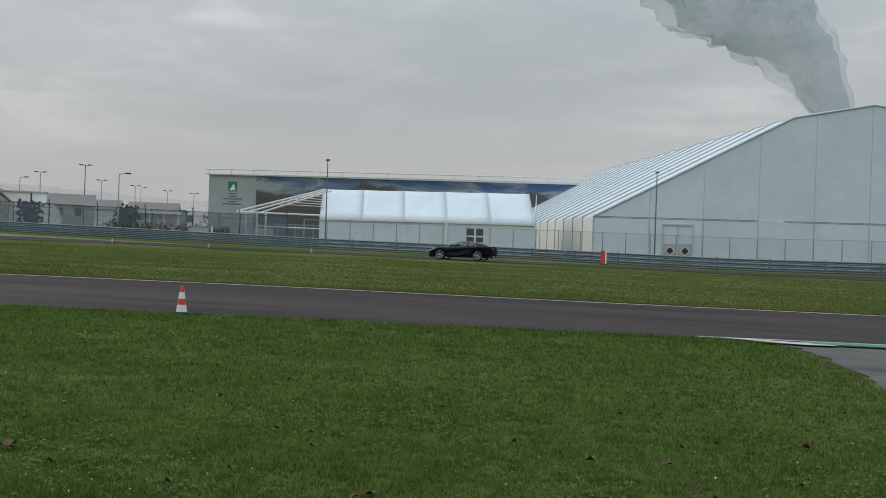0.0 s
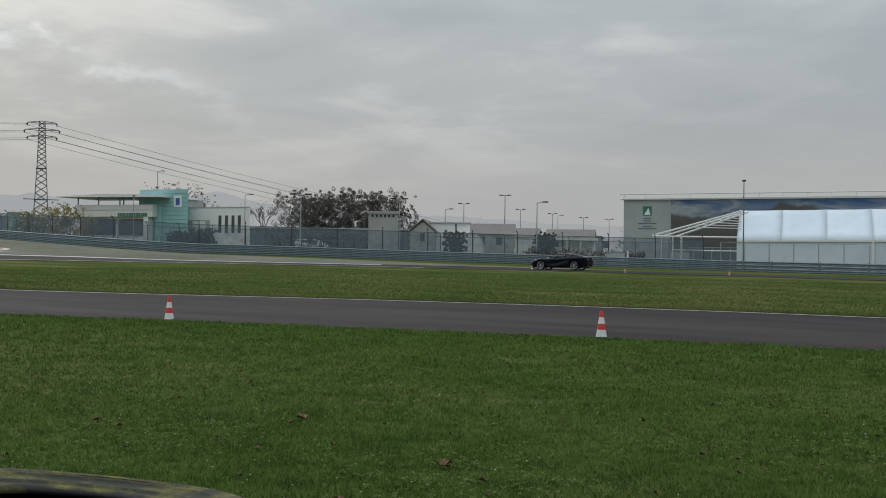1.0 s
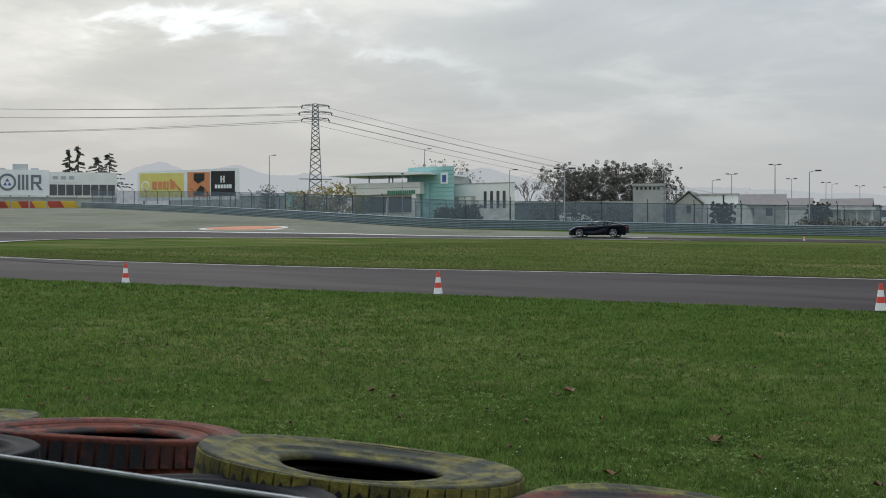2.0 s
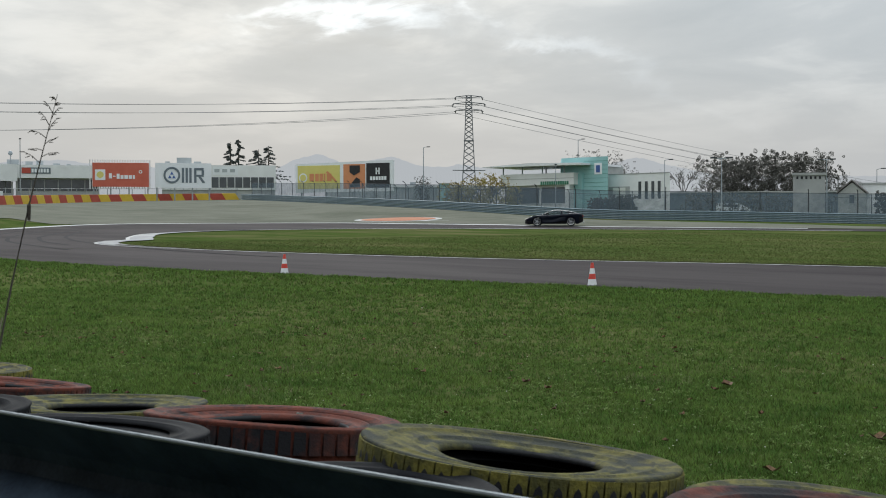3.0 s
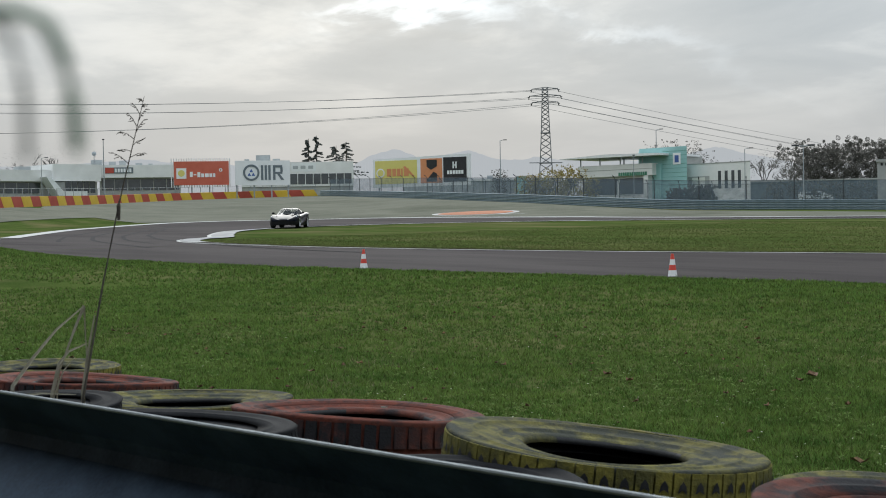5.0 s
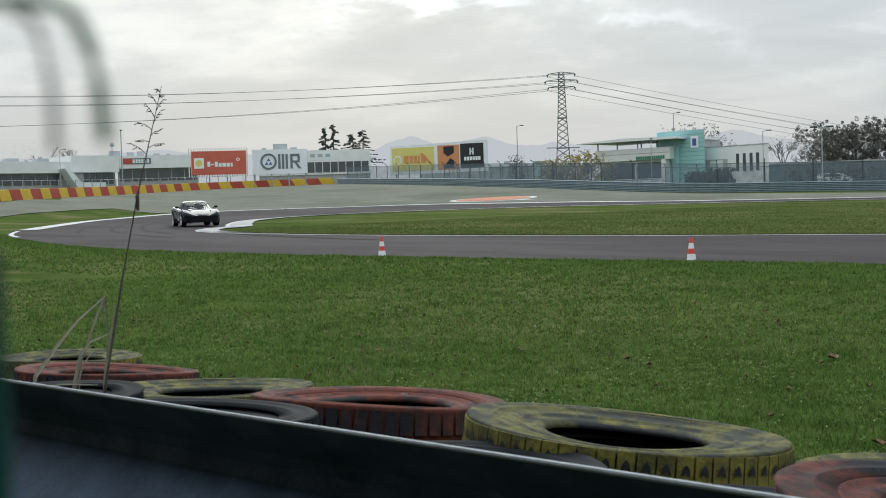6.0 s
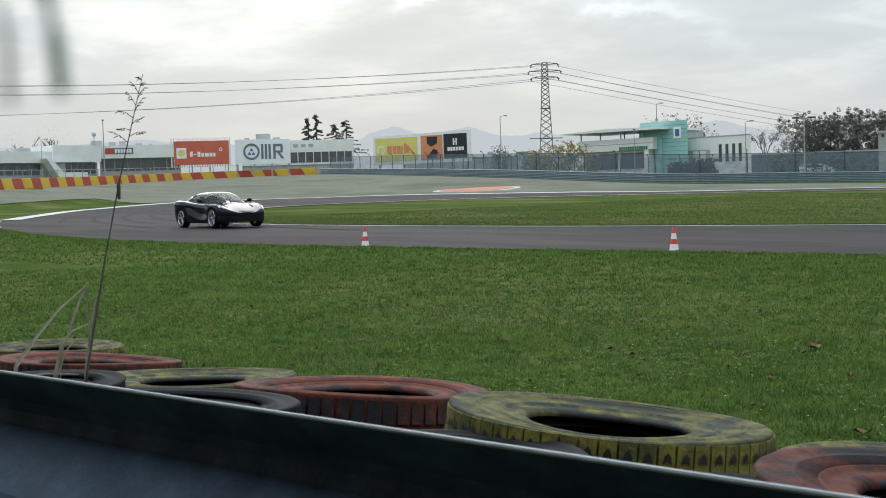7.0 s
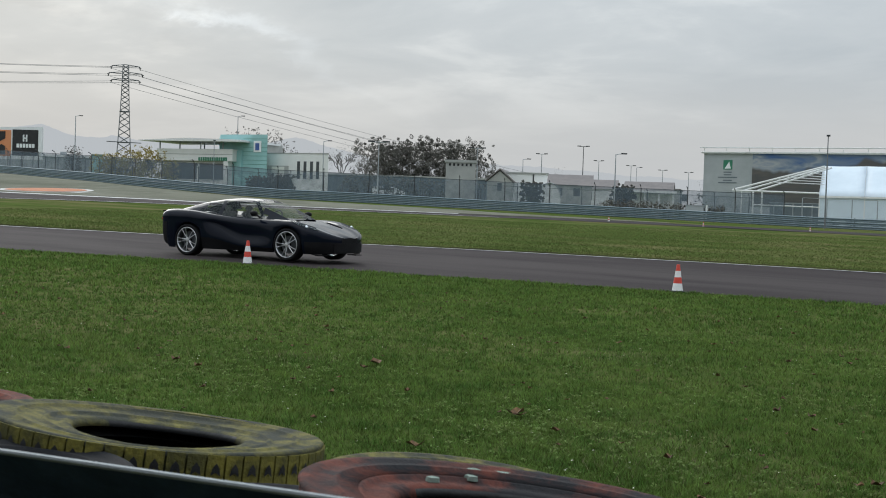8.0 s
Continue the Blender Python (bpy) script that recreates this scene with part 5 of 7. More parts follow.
def lamp_post(az, r, h, kind, tone="steel"):
    rad = 0.055 if h < 8.5 else 0.075
    p = thing("street_lamp", on(az, r), {"arm": "grey lamp post with a single short arm", "twin": "grey mast with a flat twin lamp head", "head": "slim dark mast with a floodlight head"}[kind], "street lamp", "lamp posts")
    bm = bmesh.new()
    tube(bm, [(0, 0, -0.6), (0, 0, h * 0.5), (0, 0, h)], [rad * 1.3, rad, rad * 0.7], 8)
    part("pole", bm, M[tone], p)
    if kind == "arm":
        part("arm", tubes([[(0, 0, h - 0.05), (0.35, 0, h + 0.05), (0.7, 0, h + 0.06)]], 0.04, 6), M[tone], p)
        part("head", boxes((0.5, 1.05, -0.14, 0.14, h + 0.02, h + 0.14)), M["darksteel"], p)
    elif kind == "twin":
        part("arm", tubes([[(-0.7, 0, h), (0.7, 0, h)]], 0.05, 6), M[tone], p)
        for s in (-1, 1):
            part("head", boxes((s * 0.72 - 0.33, s * 0.72 + 0.33, -0.16, 0.16, h, h + 0.14)), M["darksteel"], p)
    else:
        part("head", boxes((-0.14, 0.17, -0.12, 0.12, h - 0.04, h + 0.10)), M["darksteel"], p)
    return p


for row in ((46.46, 200, 8.9, "arm"), (35.87, 165, 6.8, "arm"), (39.63, 200, 10.9, "arm"), (66.25, 215, 7.1, "arm"), (63.7, 185, 8.7, "head"), (40.62, 170, 6.1, "head"),
            (33.44, 125, 5.9, "twin"), (29.08, 160, 6.9, "twin"), (27.05, 170, 6.1, "arm"), (26.23, 230, 8.9, "twin"), (24.41, 220, 10.2, "twin", "darksteel"), (23.72, 260, 9.1, "twin"),
            (22.99, 122, 5.8, "arm"), (22.31, 280, 9.2, "twin"), (22.07, 240, 7.6, "arm"), (20.94, 290, 8.9, "twin"), (19.82, 300, 9.0, "twin"), (14.05, 112, 7.7, "head", "wire"), (-0.46, 107, 7.6, "head", "wire")):
    lamp_post(*row)


def build_pylon():
    P = pose(-210.1, 214.2, 5.4, 0, 0, 44.4)
    p = thing("power_pylon", P, "grey steel lattice power pylon with three crossarms", "pylon")
    H = 26.4

    def half(z):
        return float(np.interp(z, [0, 9, 16, 23, H], [2.0, 1.35, 0.98, 0.72, 0.62]))
    legs = []
    for sx, sy in ((-1, -1), (1, -1), (1, 1), (-1, 1)):
        part("leg", tubes([[(sx * half(z), sy * half(z), z) for z in (-1, 9, 16, 23, H)]], 0.10, 5), M["wire"], p)
    zs = [0]
    while zs[-1] < H - 0.8:
        zs.append(zs[-1] + max(0.9, half(zs[-1]) * 1.25))
    for (ax, ay), (bx, by), nm in (((-1, -1), (1, -1), 0), ((1, -1), (1, 1), 1), ((1, 1), (-1, 1), 2), ((-1, 1), (-1, -1), 3)):
        runs = []
        for a, b in zip(zs, zs[1:]):
            h0, h1 = half(a), half(min(b, H))
            b = min(b, H)
            runs.append([(ax * h0, ay * h0, a), (bx * h1, by * h1, b)])
            runs.append([(bx * h0, by * h0, a), (ax * h1, ay * h1, b)])
        part("bracing", tubes(runs, 0.05, 4), M["wire"], p)
    for z, w in ((9.0, 1.5), (15.9, 1.1)):
        part("ring_beam", tubes([[(-w, -w, z), (w, -w, z), (w, w, z), (-w, w, z), (-w, -w, z)]], 0.09, 4), M["wire"], p)
    part("platform_bar", tubes([[(-3.8, 0, 9.1), (3.8, 0, 9.0)]], 0.10, 4), M["wire"], p)
    for z, w in ((26.0, 2.9), (24.4, 3.5), (22.9, 2.9)):
        arm = part("crossarm", tubes([[(-w, 0, z + 0.1), (0, 0, z + 0.45), (w, 0, z + 0.1)], [(-w, 0, z + 0.1), (0, 0, z - 0.1), (w, 0, z + 0.1)]], 0.09, 5), M["wire"], p)
        for s in (-1, 1):
            part("insulator", tubes([[(s * w, 0, z + 0.1), (s * (w + 0.25), -0.7, z - 0.25), (s * (w + 0.4), -1.4, z - 0.35)], [(s * w, 0, z + 0.1), (s * (w + 0.2), 0.8, z - 0.3), (s * (w + 0.3), 1.5, z - 0.5)]], 0.11, 6), M["darksteel"], arm)
    # cables: sagging runs to the next pylons, both out of sight
    top = P @ Vector((0, 0, 0))
    for z, w in ((25.7, 3.2), (24.0, 3.8), (22.5, 3.2)):
        for s in (-1, 1):
            a = P @ Vector((s * w, -1.4, z))
            b = P @ Vector((s * w, 1.5, z - 0.1))
            low = {25.7: 32.7, 24.0: 30.5, 22.5: 24.0}[z]
            for start, end, sag in ((a, Vector((-330 + s * 1.5, 45 + s * 1.5, low)), 3.2), (b, Vector((-190 + s * 3, 520 + s * 2, z - 18)), 3.0)):
                c = thing("power_cable", pose(0, 0, 0), "thin dark sagging overhead power cable", "cable", "power cables")
                pts = [start.lerp(end, k / 16) - Vector((0, 0, sag * 4 * (k / 16) * (1 - k / 16))) for k in range(17)]
                part("conductor", tubes([pts], 0.038, 4), M["wire"], c)


build_pylon()

# ---- trees ----


def leafy_cloud(rng, centres, radii, n, size, flat=1.0):
    """Many small bent leaf clumps scattered through overlapping lobes."""
    v, f = [], []
    for _ in range(n):
        k = rng.integers(len(centres))
        d = rng.normal(size=3)
        d /= np.linalg.norm(d)
        rr = radii[k] * rng.uniform(0.35, 1.05) ** 0.6
        c = np.array(centres[k]) + d * rr * np.array([1, 1, flat])
        s = size * rng.uniform(0.5, 1.4)
        a, b = rng.normal(size=3), rng.normal(size=3)
        a /= np.linalg.norm(a)
        b -= a * (a @ b)
        b /= np.linalg.norm(b)
        up = np.cross(a, b) * s * 0.3
        i = len(v)
        v += [tuple(c - a * s), tuple(c - b * s * 0.6 + up), tuple(c + a * s), tuple(c + b * s * 0.6 + up)]
        f += [(i, i + 1, i + 2), (i, i + 2, i + 3)]
    return raw_mesh("crown", v, f)


def branches(rng, h, spread, levels, r0, lean=0.0):
    runs = []

    def grow(p, d, length, r, lv):
        q = p + d * length
        mid = p + d * length * 0.5 + Vector(rng.normal(size=3)) * length * 0.05
        runs.append(([p, mid, q], [r, r * 0.8, r * 0.6]))
        if lv == 0:
            return
        for _ in range(int(rng.integers(2, 4)) + (1 if lv == levels else 0)):
            nd = (d + Vector(rng.normal(size=3)) * spread + Vector((0, 0, 0.15))).normalized()
            grow(p.lerp(q, float(rng.uniform(0.55, 1.0))), nd, length * float(rng.uniform(0.55, 0.8)), max(r * 0.62, 0.036), lv - 1)
    grow(Vector((0, 0, -0.4)), Vector((lean, 0, 1)).normalized(), h * 0.36, r0, levels)
    bm = bmesh.new()
    for pts, rad in runs:
        tube(bm, pts, rad, 5, False)
    return bm


def tree(az, r, h, w, kind, seed, leaves=900, tone="hedge", label=""):
    rng = np.random.default_rng(seed)
    t = thing("tree", on(az, r, seed * 40), label or "dark bushy tree with sparse autumn leaves", "tree", "trees behind the fence")
    part("trunk", branches(rng, h, 0.55 if kind != "bare" else 0.42, 5, h * 0.02), M["twig"], t)
    if kind == "bare":
        cs = [(rng.normal() * w * 0.3, rng.normal() * w * 0.3, h * rng.uniform(0.45, 0.95)) for _ in range(8)]
        link("crown", leafy_cloud(rng, cs, [w * 0.28] * 8, leaves, 0.07), M[tone], t)
    else:
        cs, rs = [], []
        for _ in range(280):
            a, q = rng.uniform(0, 2 * PI), rng.uniform(0, 0.5) ** 0.7
            z = rng.uniform(0.14, 0.80 + 0.2 * rng.uniform())
            cs.append((w * q * math.cos(a), w * q * math.sin(a), h * z))
            rs.append(w * rng.uniform(0.03, 0.085) * (1.15 - 0.45 * z))
        link("crown", leafy_cloud(rng, cs, rs, int(leaves * 3.6), 0.095), M[tone], t)
    return t


for row in ((33.2, 214, 9.4, 9.0, "full", 1, 5200), (32.3, 217, 10.6, 9.0, "full", 2, 5200), (31.3, 216, 9.8, 9.0, "full", 3, 5200), (30.3, 214, 10.6, 9.5, "full", 4, 6000), (29.4, 212, 9.2, 7.0, "full", 5, 3600),
            (28.6, 216, 6.9, 4.0, "bare", 6, 350), (35.1, 200, 7.8, 4.0, "bare", 7, 260), (34.0, 205, 8.8, 5.0, "bare", 8, 420), (36.5, 215, 6.5, 4, "bare", 9, 250), (25.2, 260, 7.5, 5, "bare", 10, 200), (19.0, 240, 5.5, 4, "bare", 29, 150)):
    tree(*row)
for row in ((39.4, 212, 10.3, 5.5, "full", 11, 800, "hedge", "half-bare tree behind the teal tower"), (38.5, 212, 10.1, 5.5, "full", 12, 800, "hedge", "half-bare tree behind the teal tower"), (37.8, 212, 8.2, 5, "full", 13, 700, "hedge", "half-bare tree behind the teal tower"),
            (66.9, 262, 10.6, 8, "bare", 14, 250, "hedge", "bare branching winter tree"), (65.6, 262, 10.6, 8, "bare", 15, 250, "hedge", "bare branching winter tree"), (64.9, 265, 9.5, 7, "bare", 28, 200, "hedge", "bare branching winter tree"),
            (43.5, 168, 4.8, 4.5, "full", 16, 900, "autumn", "small yellow autumn tree by the pylon"), (44.3, 166, 3.9, 4.0, "full", 17, 700, "autumn", "small yellow autumn tree by the pylon"), (45.1, 165, 3.4, 3.6, "full", 18, 600, "autumn", "low yellow autumn shrub by the pylon"), (42.7, 170, 3.4, 3.2, "full", 19, 400, "autumn", "low yellow autumn shrub by the pylon"),
            (46.5, 228, 5.2, 2.6, "full", 20, 400, "hedge", "small rusty-brown round tree"), (37.7, 150, 2.4, 2.8, "full", 21, 2600, "hedge", "dark rounded shrub beside the annex"), (38.7, 150, 2.0, 2.2, "full", 22, 2600, "hedge", "dark rounded shrub beside the annex"), (22.6, 128, 3.2, 2.2, "full", 23, 2600, "hedge", "dark clipped shrub behind the fence"), (26.6, 140, 3.2, 2.2, "full", 24, 2600, "hedge", "dark clipped shrub behind the fence")):
    tree(*row)


def conifer(az, r, h, w, seed):
    rng = np.random.default_rng(seed)
    t = thing("conifer", on(az, r), "dark layered cedar tree behind the offices", "tree", "conifers")
    bm = bmesh.new()
    tube(bm, [(0, 0, -0.5), (0.1, 0, h * 0.6), (0.2, 0, h)], [0.25, 0.16, 0.04], 6)
    part("trunk", bm, M["bark"], t)
    cs, rs = [], []
    for k in range(44):
        u = k / 43
        z = h * (0.36 + 0.62 * u)
        q = w * (1.5 - 1.25 * u) * rng.uniform(0.4, 1.15)
        a = rng.uniform(0, 2 * PI)
        for s in (0.3, 0.55, 0.8, 1.0):
            cs.append((q * s * math.cos(a), q * s * math.sin(a), z - 0.25 * s))
            rs.append(0.28)
    link("crown", leafy_cloud(rng, cs, rs, 4200, 0.13, 0.40), M["pine"], t)


for row in ((54.95, 275, 12.2, 1.7, 31), (54.6, 276, 12.9, 2.2, 32), (53.75, 275, 10.8, 3.1, 33), (53.3, 277, 11.8, 3.4, 34)):
    conifer(*row)


def build_hedge(name, a0, a1, r, h, seed, tone, label):
    rng = np.random.default_rng(seed)
    t = thing(name, pose(0, 0, 0), label, "hedge")
    cs = []
    for az in np.arange(a0, a1, 0.22):
        x, y = -r * math.sin(radians(az)), r * math.cos(radians(az))
        for z in np.arange(0.2, h, 0.5):
            cs.append((x + rng.normal() * 0.15, y + rng.normal() * 0.3, gz(x, y) + z + rng.normal() * 0.08))
    link("leaves", leafy_cloud(rng, cs, [0.5] * len(cs), len(cs) * 26, 0.13), M[tone], t)
    n = 20
    pts = [(-r * math.sin(radians(a)), r * math.cos(radians(a))) for a in np.linspace(a0, a1, n)]
    runs = [[(x, y, gz(x, y) - 0.2), (x + 0.1, y, gz(x, y) + h * 0.8)] for x, y in pts]
    part("stems", tubes(runs, 0.04, 4), M["bark"], t)


build_hedge("hedge", 18.4, 23.6, 121, 1.5, 41, "hedge", "low dark clipped hedge behind the fence")
build_hedge("hedge", 28.9, 35.0, 132, 2.4, 42, "hedge", "dark overgrown hedge behind the fence")


def build_hills():
    """Hazy ridges far off, the haze put in as an even glow."""
    for name, r, az0, az1, pts, seed in (("far_hills", 2600, -60, 110, [(-60, 60), (0, 62), (20, 78), (26, 92), (33.6, 100), (36, 122), (37.1, 134), (39, 112), (45.0, 124), (46.5, 120), (47.7, 140), (49.2, 129), (50.2, 131), (51.1, 147), (52.3, 130), (53.4, 102), (58, 118), (62, 128), (67.5, 117), (110, 90)], 5),):
        rng = np.random.default_rng(seed)
        az = np.arange(az0, az1, 0.12)
        z = np.interp(az, *zip(*pts)) + np.convolve(rng.normal(size=len(az)) * 5, np.ones(9) / 9, "same")
        x, y = -r * np.sin(np.radians(az)), r * np.cos(np.radians(az))
        n = len(az)
        rows = [np.stack([x * k, y * k, z * q - (1 - q) * 6], 1) for k, q in ((0.86, 0.0), (0.93, 0.45), (1.0, 1.0), (1.15, 0.2))]
        v = np.concatenate(rows).tolist()
        f = [(k * n + i, (k + 1) * n + i, (k + 1) * n + i + 1, k * n + i + 1) for k in range(3) for i in range(n - 1)]
        tagged(link("backdrop", raw_mesh("hills", v, f), M["hill"]), "pale hills far behind the buildings, their haze put in as glow", "hills", kind="structure")


build_hills()


def build_smoke():
    """A grey steam plume from a far chimney, in overlapping thin puffs."""
    t = thing("steam_plume", pose(0, 0, 0), "grey drifting steam plume rising behind the tent", "steam")
    path = np.array([(77, 496, 16), (73, 496, 38), (69.5, 496, 52), (65, 496, 62), (61, 497, 74), (53.5, 498, 84), (44, 499, 92), (32, 500, 99), (21, 500, 110), (9, 500, 124), (-3, 500, 142)], float)
    rad = [4.5, 6.0, 7.5, 9, 11.5, 15, 19, 22, 24, 27, 30]
    for k, (scale, alpha) in enumerate(((1.0, 0.28), (0.80, 0.66))):
        m = bpy.data.materials.new("steam")
        m.use_nodes = True
        ns, ls = nodes_of(m.node_tree)
        out, df, lt, both, tr, mx = (ns.new(q) for q in ("ShaderNodeOutputMaterial", "ShaderNodeBsdfDiffuse", "ShaderNodeBsdfTranslucent", "ShaderNodeMixShader", "ShaderNodeBsdfTransparent", "ShaderNodeMixShader"))
        co = ns.new("ShaderNodeNewGeometry").outputs["Position"]
        fac = ramp_node(ns, ls, noise_node(ns, ls, co, 0.035, 7, 0.6, 0.3), [(0.30, alpha * 0.25), (0.55, alpha)])
        ls.new(fac, mx.inputs[0])
        for sh in (df, lt):
            sh.inputs[0].default_value = (0.68, 0.73, 0.79, 1)
        ls.new(df.outputs[0], both.inputs[1])
        ls.new(lt.outputs[0], both.inputs[2])
        ls.new(tr.outputs[0], mx.inputs[1])
        ls.new(both.outputs[0], mx.inputs[2])
        ls.new(mx.outputs[0], out.inputs[0])
        n, a_n = 170, 96
        rows, v = [], []
        for q in np.linspace(0, len(path) - 1, n):
            c = Vector([float(np.interp(q, range(len(path)), path[:, i])) for i in range(3)])
            r = float(np.interp(q, range(len(path)), rad)) * scale
            for a in np.linspace(0, 2 * PI, a_n, endpoint=False):
                d = Vector((math.cos(a) * 0.8, math.sin(a), math.cos(a) * 0.6))
                p = c + d * r
                g = 0.80 + 0.35 * noise.noise(p * 0.035 + Vector((k * 9, 0, 0))) + 0.55 * (0.4 - abs(noise.noise(p * 0.055))) + 0.30 * (0.4 - abs(noise.noise(p * 0.12))) + 0.12 * (0.4 - abs(noise.noise(p * 0.26)))
                v.append(tuple(c + d * r * g))
        f = [(i * a_n + j, i * a_n + (j + 1) % a_n, (i + 1) * a_n + (j + 1) % a_n, (i + 1) * a_n + j) for i in range(n - 1) for j in range(a_n)]
        me = raw_mesh("billow", v, f)
        me.shade_smooth()
        link("billow", me, m, t)
    ch = thing("chimney", pose(76, 496, -2), "far grey factory chimney behind the tent", "chimney")
    bm = bmesh.new()
    tube(bm, [(0, 0, -2), (0, 0, 22)], [2.0, 1.5], 12)
    part("stack", bm, M["greywall"], ch)


build_smoke()

# ---- foreground: barrier, tyre stacks, weeds ----


def build_near_rail():
    rail = thing("near_guardrail", pose(0, 0, 0), "weathered steel crash barrier beside the camera, top edge paler for its highlight", "guardrail", kind="structure")
    a, b = np.array([-7.2, 0.42]), np.array([4.5, 1.52])
    u = (b - a) / np.linalg.norm(b - a)
    nrm = np.array([-u[1], u[0]])
    top = 1.330
    # (back from the lip towards the track, down from the top)
    prof = [(0.0, 0.0), (0.010, -0.004), (0.075, -0.070), (0.085, -0.092), (0.075, -0.115), (-0.035, -0.205), (-0.045, -0.225), (-0.045, -0.250), (0.045, -0.345), (0.045, -0.375), (-0.01, -0.455)]
    L = float(np.linalg.norm(b - a))
    for k in range(3):
        bm = bmesh.new()
        inner = [(y + 0.004, z) for y, z in prof]
        ring = [(y - 0.000, z) for y, z in prof] + inner[::-1]
        va = [bm.verts.new((a[0] + nrm[0] * y, a[1] + nrm[1] * y, top + z - 0.47 * k)) for y, z in ring]
        vb = [bm.verts.new((b[0] + nrm[0] * y, b[1] + nrm[1] * y, top + z - 0.47 * k)) for y, z in ring]
        n = len(ring)
        for i in range(n):
            j = (i + 1) % n
            bm.faces.new((va[i], vb[i], vb[j], va[j]))
        bm.faces.new(va)
        bm.faces.new(vb[::-1])
        bmesh.ops.recalc_face_normals(bm, faces=bm.faces)
        part("beam", bm, M["nearrail"], rail)
    # rolled lip in paler steel, its lit edge put into the colour
    lip = bmesh.new()
    tube(lip, [(a[0], a[1], top), (b[0], b[1], top)], 0.0034, 8)
    part("lip", lip, M["steel"], rail, "rolled top lip, highlight put in as paler steel")
    for s in np.arange(0.4, L, 2.6):
        p = a + u * s
        ob = part("post", boxes((-0.05, 0.05, 0.10, 0.20, -0.4, 1.16)), M["darksteel"], rail)
        ob.matrix_basis = pose(p[0], p[1], 0, 0, 0, math.degrees(math.atan2(u[1], u[0])))


TYRE_CACHE = {}


def tyre_meshes(style):
    """Carcass and tread blocks of one tyre lying flat, base at z = 0."""
    if style in TYRE_CACHE:
        return TYRE_CACHE[style]
    R, w = (0.335, 0.205) if style != "black" else (0.317, 0.195)
    ri = 0.162 if style == "yellow" else 0.182
    h = w / 2
    side = [(R - 0.020, h * 0.55), (R - 0.016, h * 0.86), (R - 0.011, h * 0.96), (R - 0.017, h), (R - 0.028, h * 0.99), (R - 0.036, h * 0.965), (R - 0.058, h * 0.955), (R - 0.061, h * 0.985), (R - 0.066, h * 0.985), (R - 0.069, h * 0.945), (R - 0.095, h * 0.925), (ri + 0.062, h * 0.885), (ri + 0.058, h * 0.915), (ri + 0.052, h * 0.910), (ri + 0.048, h * 0.865), (ri + 0.030, h * 0.845), (ri + 0.020, h * 0.865), (ri + 0.006, h * 0.82), (ri, h * 0.70)]
    prof = [(r, -z) for r, z in reversed(side)] + side + [(ri + 0.012, h * 0.70), (R - 0.06, h * 0.80), (R - 0.03, 0), (R - 0.06, -h * 0.80), (ri + 0.012, -h * 0.70)]
    bm = bmesh.new()
    lathe(bm, prof, 72)
    rng = np.random.default_rng(len(style))
    for v in bm.verts:
        a = math.atan2(v.co.y, v.co.x)
        v.co.z += 0.004 * math.sin(2 * a + 0.7)
        k = 1 + 0.006 * math.sin(3 * a + 1)
        v.co.x *= k
        v.co.y *= k
    bmesh.ops.translate(bm, verts=bm.verts, vec=(0, 0, h))
    # only the upper sidewall was painted: inside black for bare rubber and hole shade
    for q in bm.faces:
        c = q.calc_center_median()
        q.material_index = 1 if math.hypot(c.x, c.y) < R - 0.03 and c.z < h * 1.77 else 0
    # black liner keeps the hole dark, its shade put into the colour
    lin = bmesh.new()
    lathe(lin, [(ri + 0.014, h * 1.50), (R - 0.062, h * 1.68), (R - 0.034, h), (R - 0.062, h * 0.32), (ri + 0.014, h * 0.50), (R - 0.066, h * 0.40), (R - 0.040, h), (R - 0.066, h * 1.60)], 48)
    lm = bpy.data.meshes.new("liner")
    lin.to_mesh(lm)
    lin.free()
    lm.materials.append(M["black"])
    me = bpy.data.meshes.new("carcass")
    bm.to_mesh(me)
    bm.free()
    me.shade_smooth()
    # tread: shoulder lugs with curved tops, grooved centre ribs
    n = 58
    v, f = [], []

    def block(a0, a1, r0, r1, z0, z1, taper=0.0, top_in=0.0):
        i = len(v)
        for r, da in ((r0, 0), (r1, taper)):
            for a, z in ((a0 + da, z0), (a1 - da, z0), (a1 - da, z1), (a0 + da, z1)):
                rr = r - (top_in if z == max(z0, z1, key=abs) and r == r1 else 0)
                v.append((rr * math.cos(a), rr * math.sin(a), z + h))
        f.extend([(i + 4, i + 5, i + 6, i + 7), (i, i + 1, i + 5, i + 4), (i + 1, i + 2, i + 6, i + 5), (i + 2, i + 3, i + 7, i + 6), (i + 3, i, i + 4, i + 7)])
    st = 2 * PI / n
    lug = style == "yellow"
    notch_marks = ([], [])
    for k in range(n):
        a = k * st
        g = st * (0.035 if lug else 0.05)
        for s in (1, -1):
            if lug:
                block(a + g, a + st - g, R - 0.036, R - 0.006, s * h * 0.26, s * h * 0.95, st * 0.02, 0.003)
                # a flat black arch laid on each shoulder lug, drawing a notch's shade
                i, am = len(notch_marks[0]), a + st / 2
                for da, zz in ((-0.26, 0.60), (0.26, 0.60), (0.18, 0.74), (0.0, 0.82), (-0.18, 0.74), (0.0, 0.66)):
                    rr = R - 0.0045
                    notch_marks[0].append((rr * math.cos(am + da * st), rr * math.sin(am + da * st), s * h * zz + h))
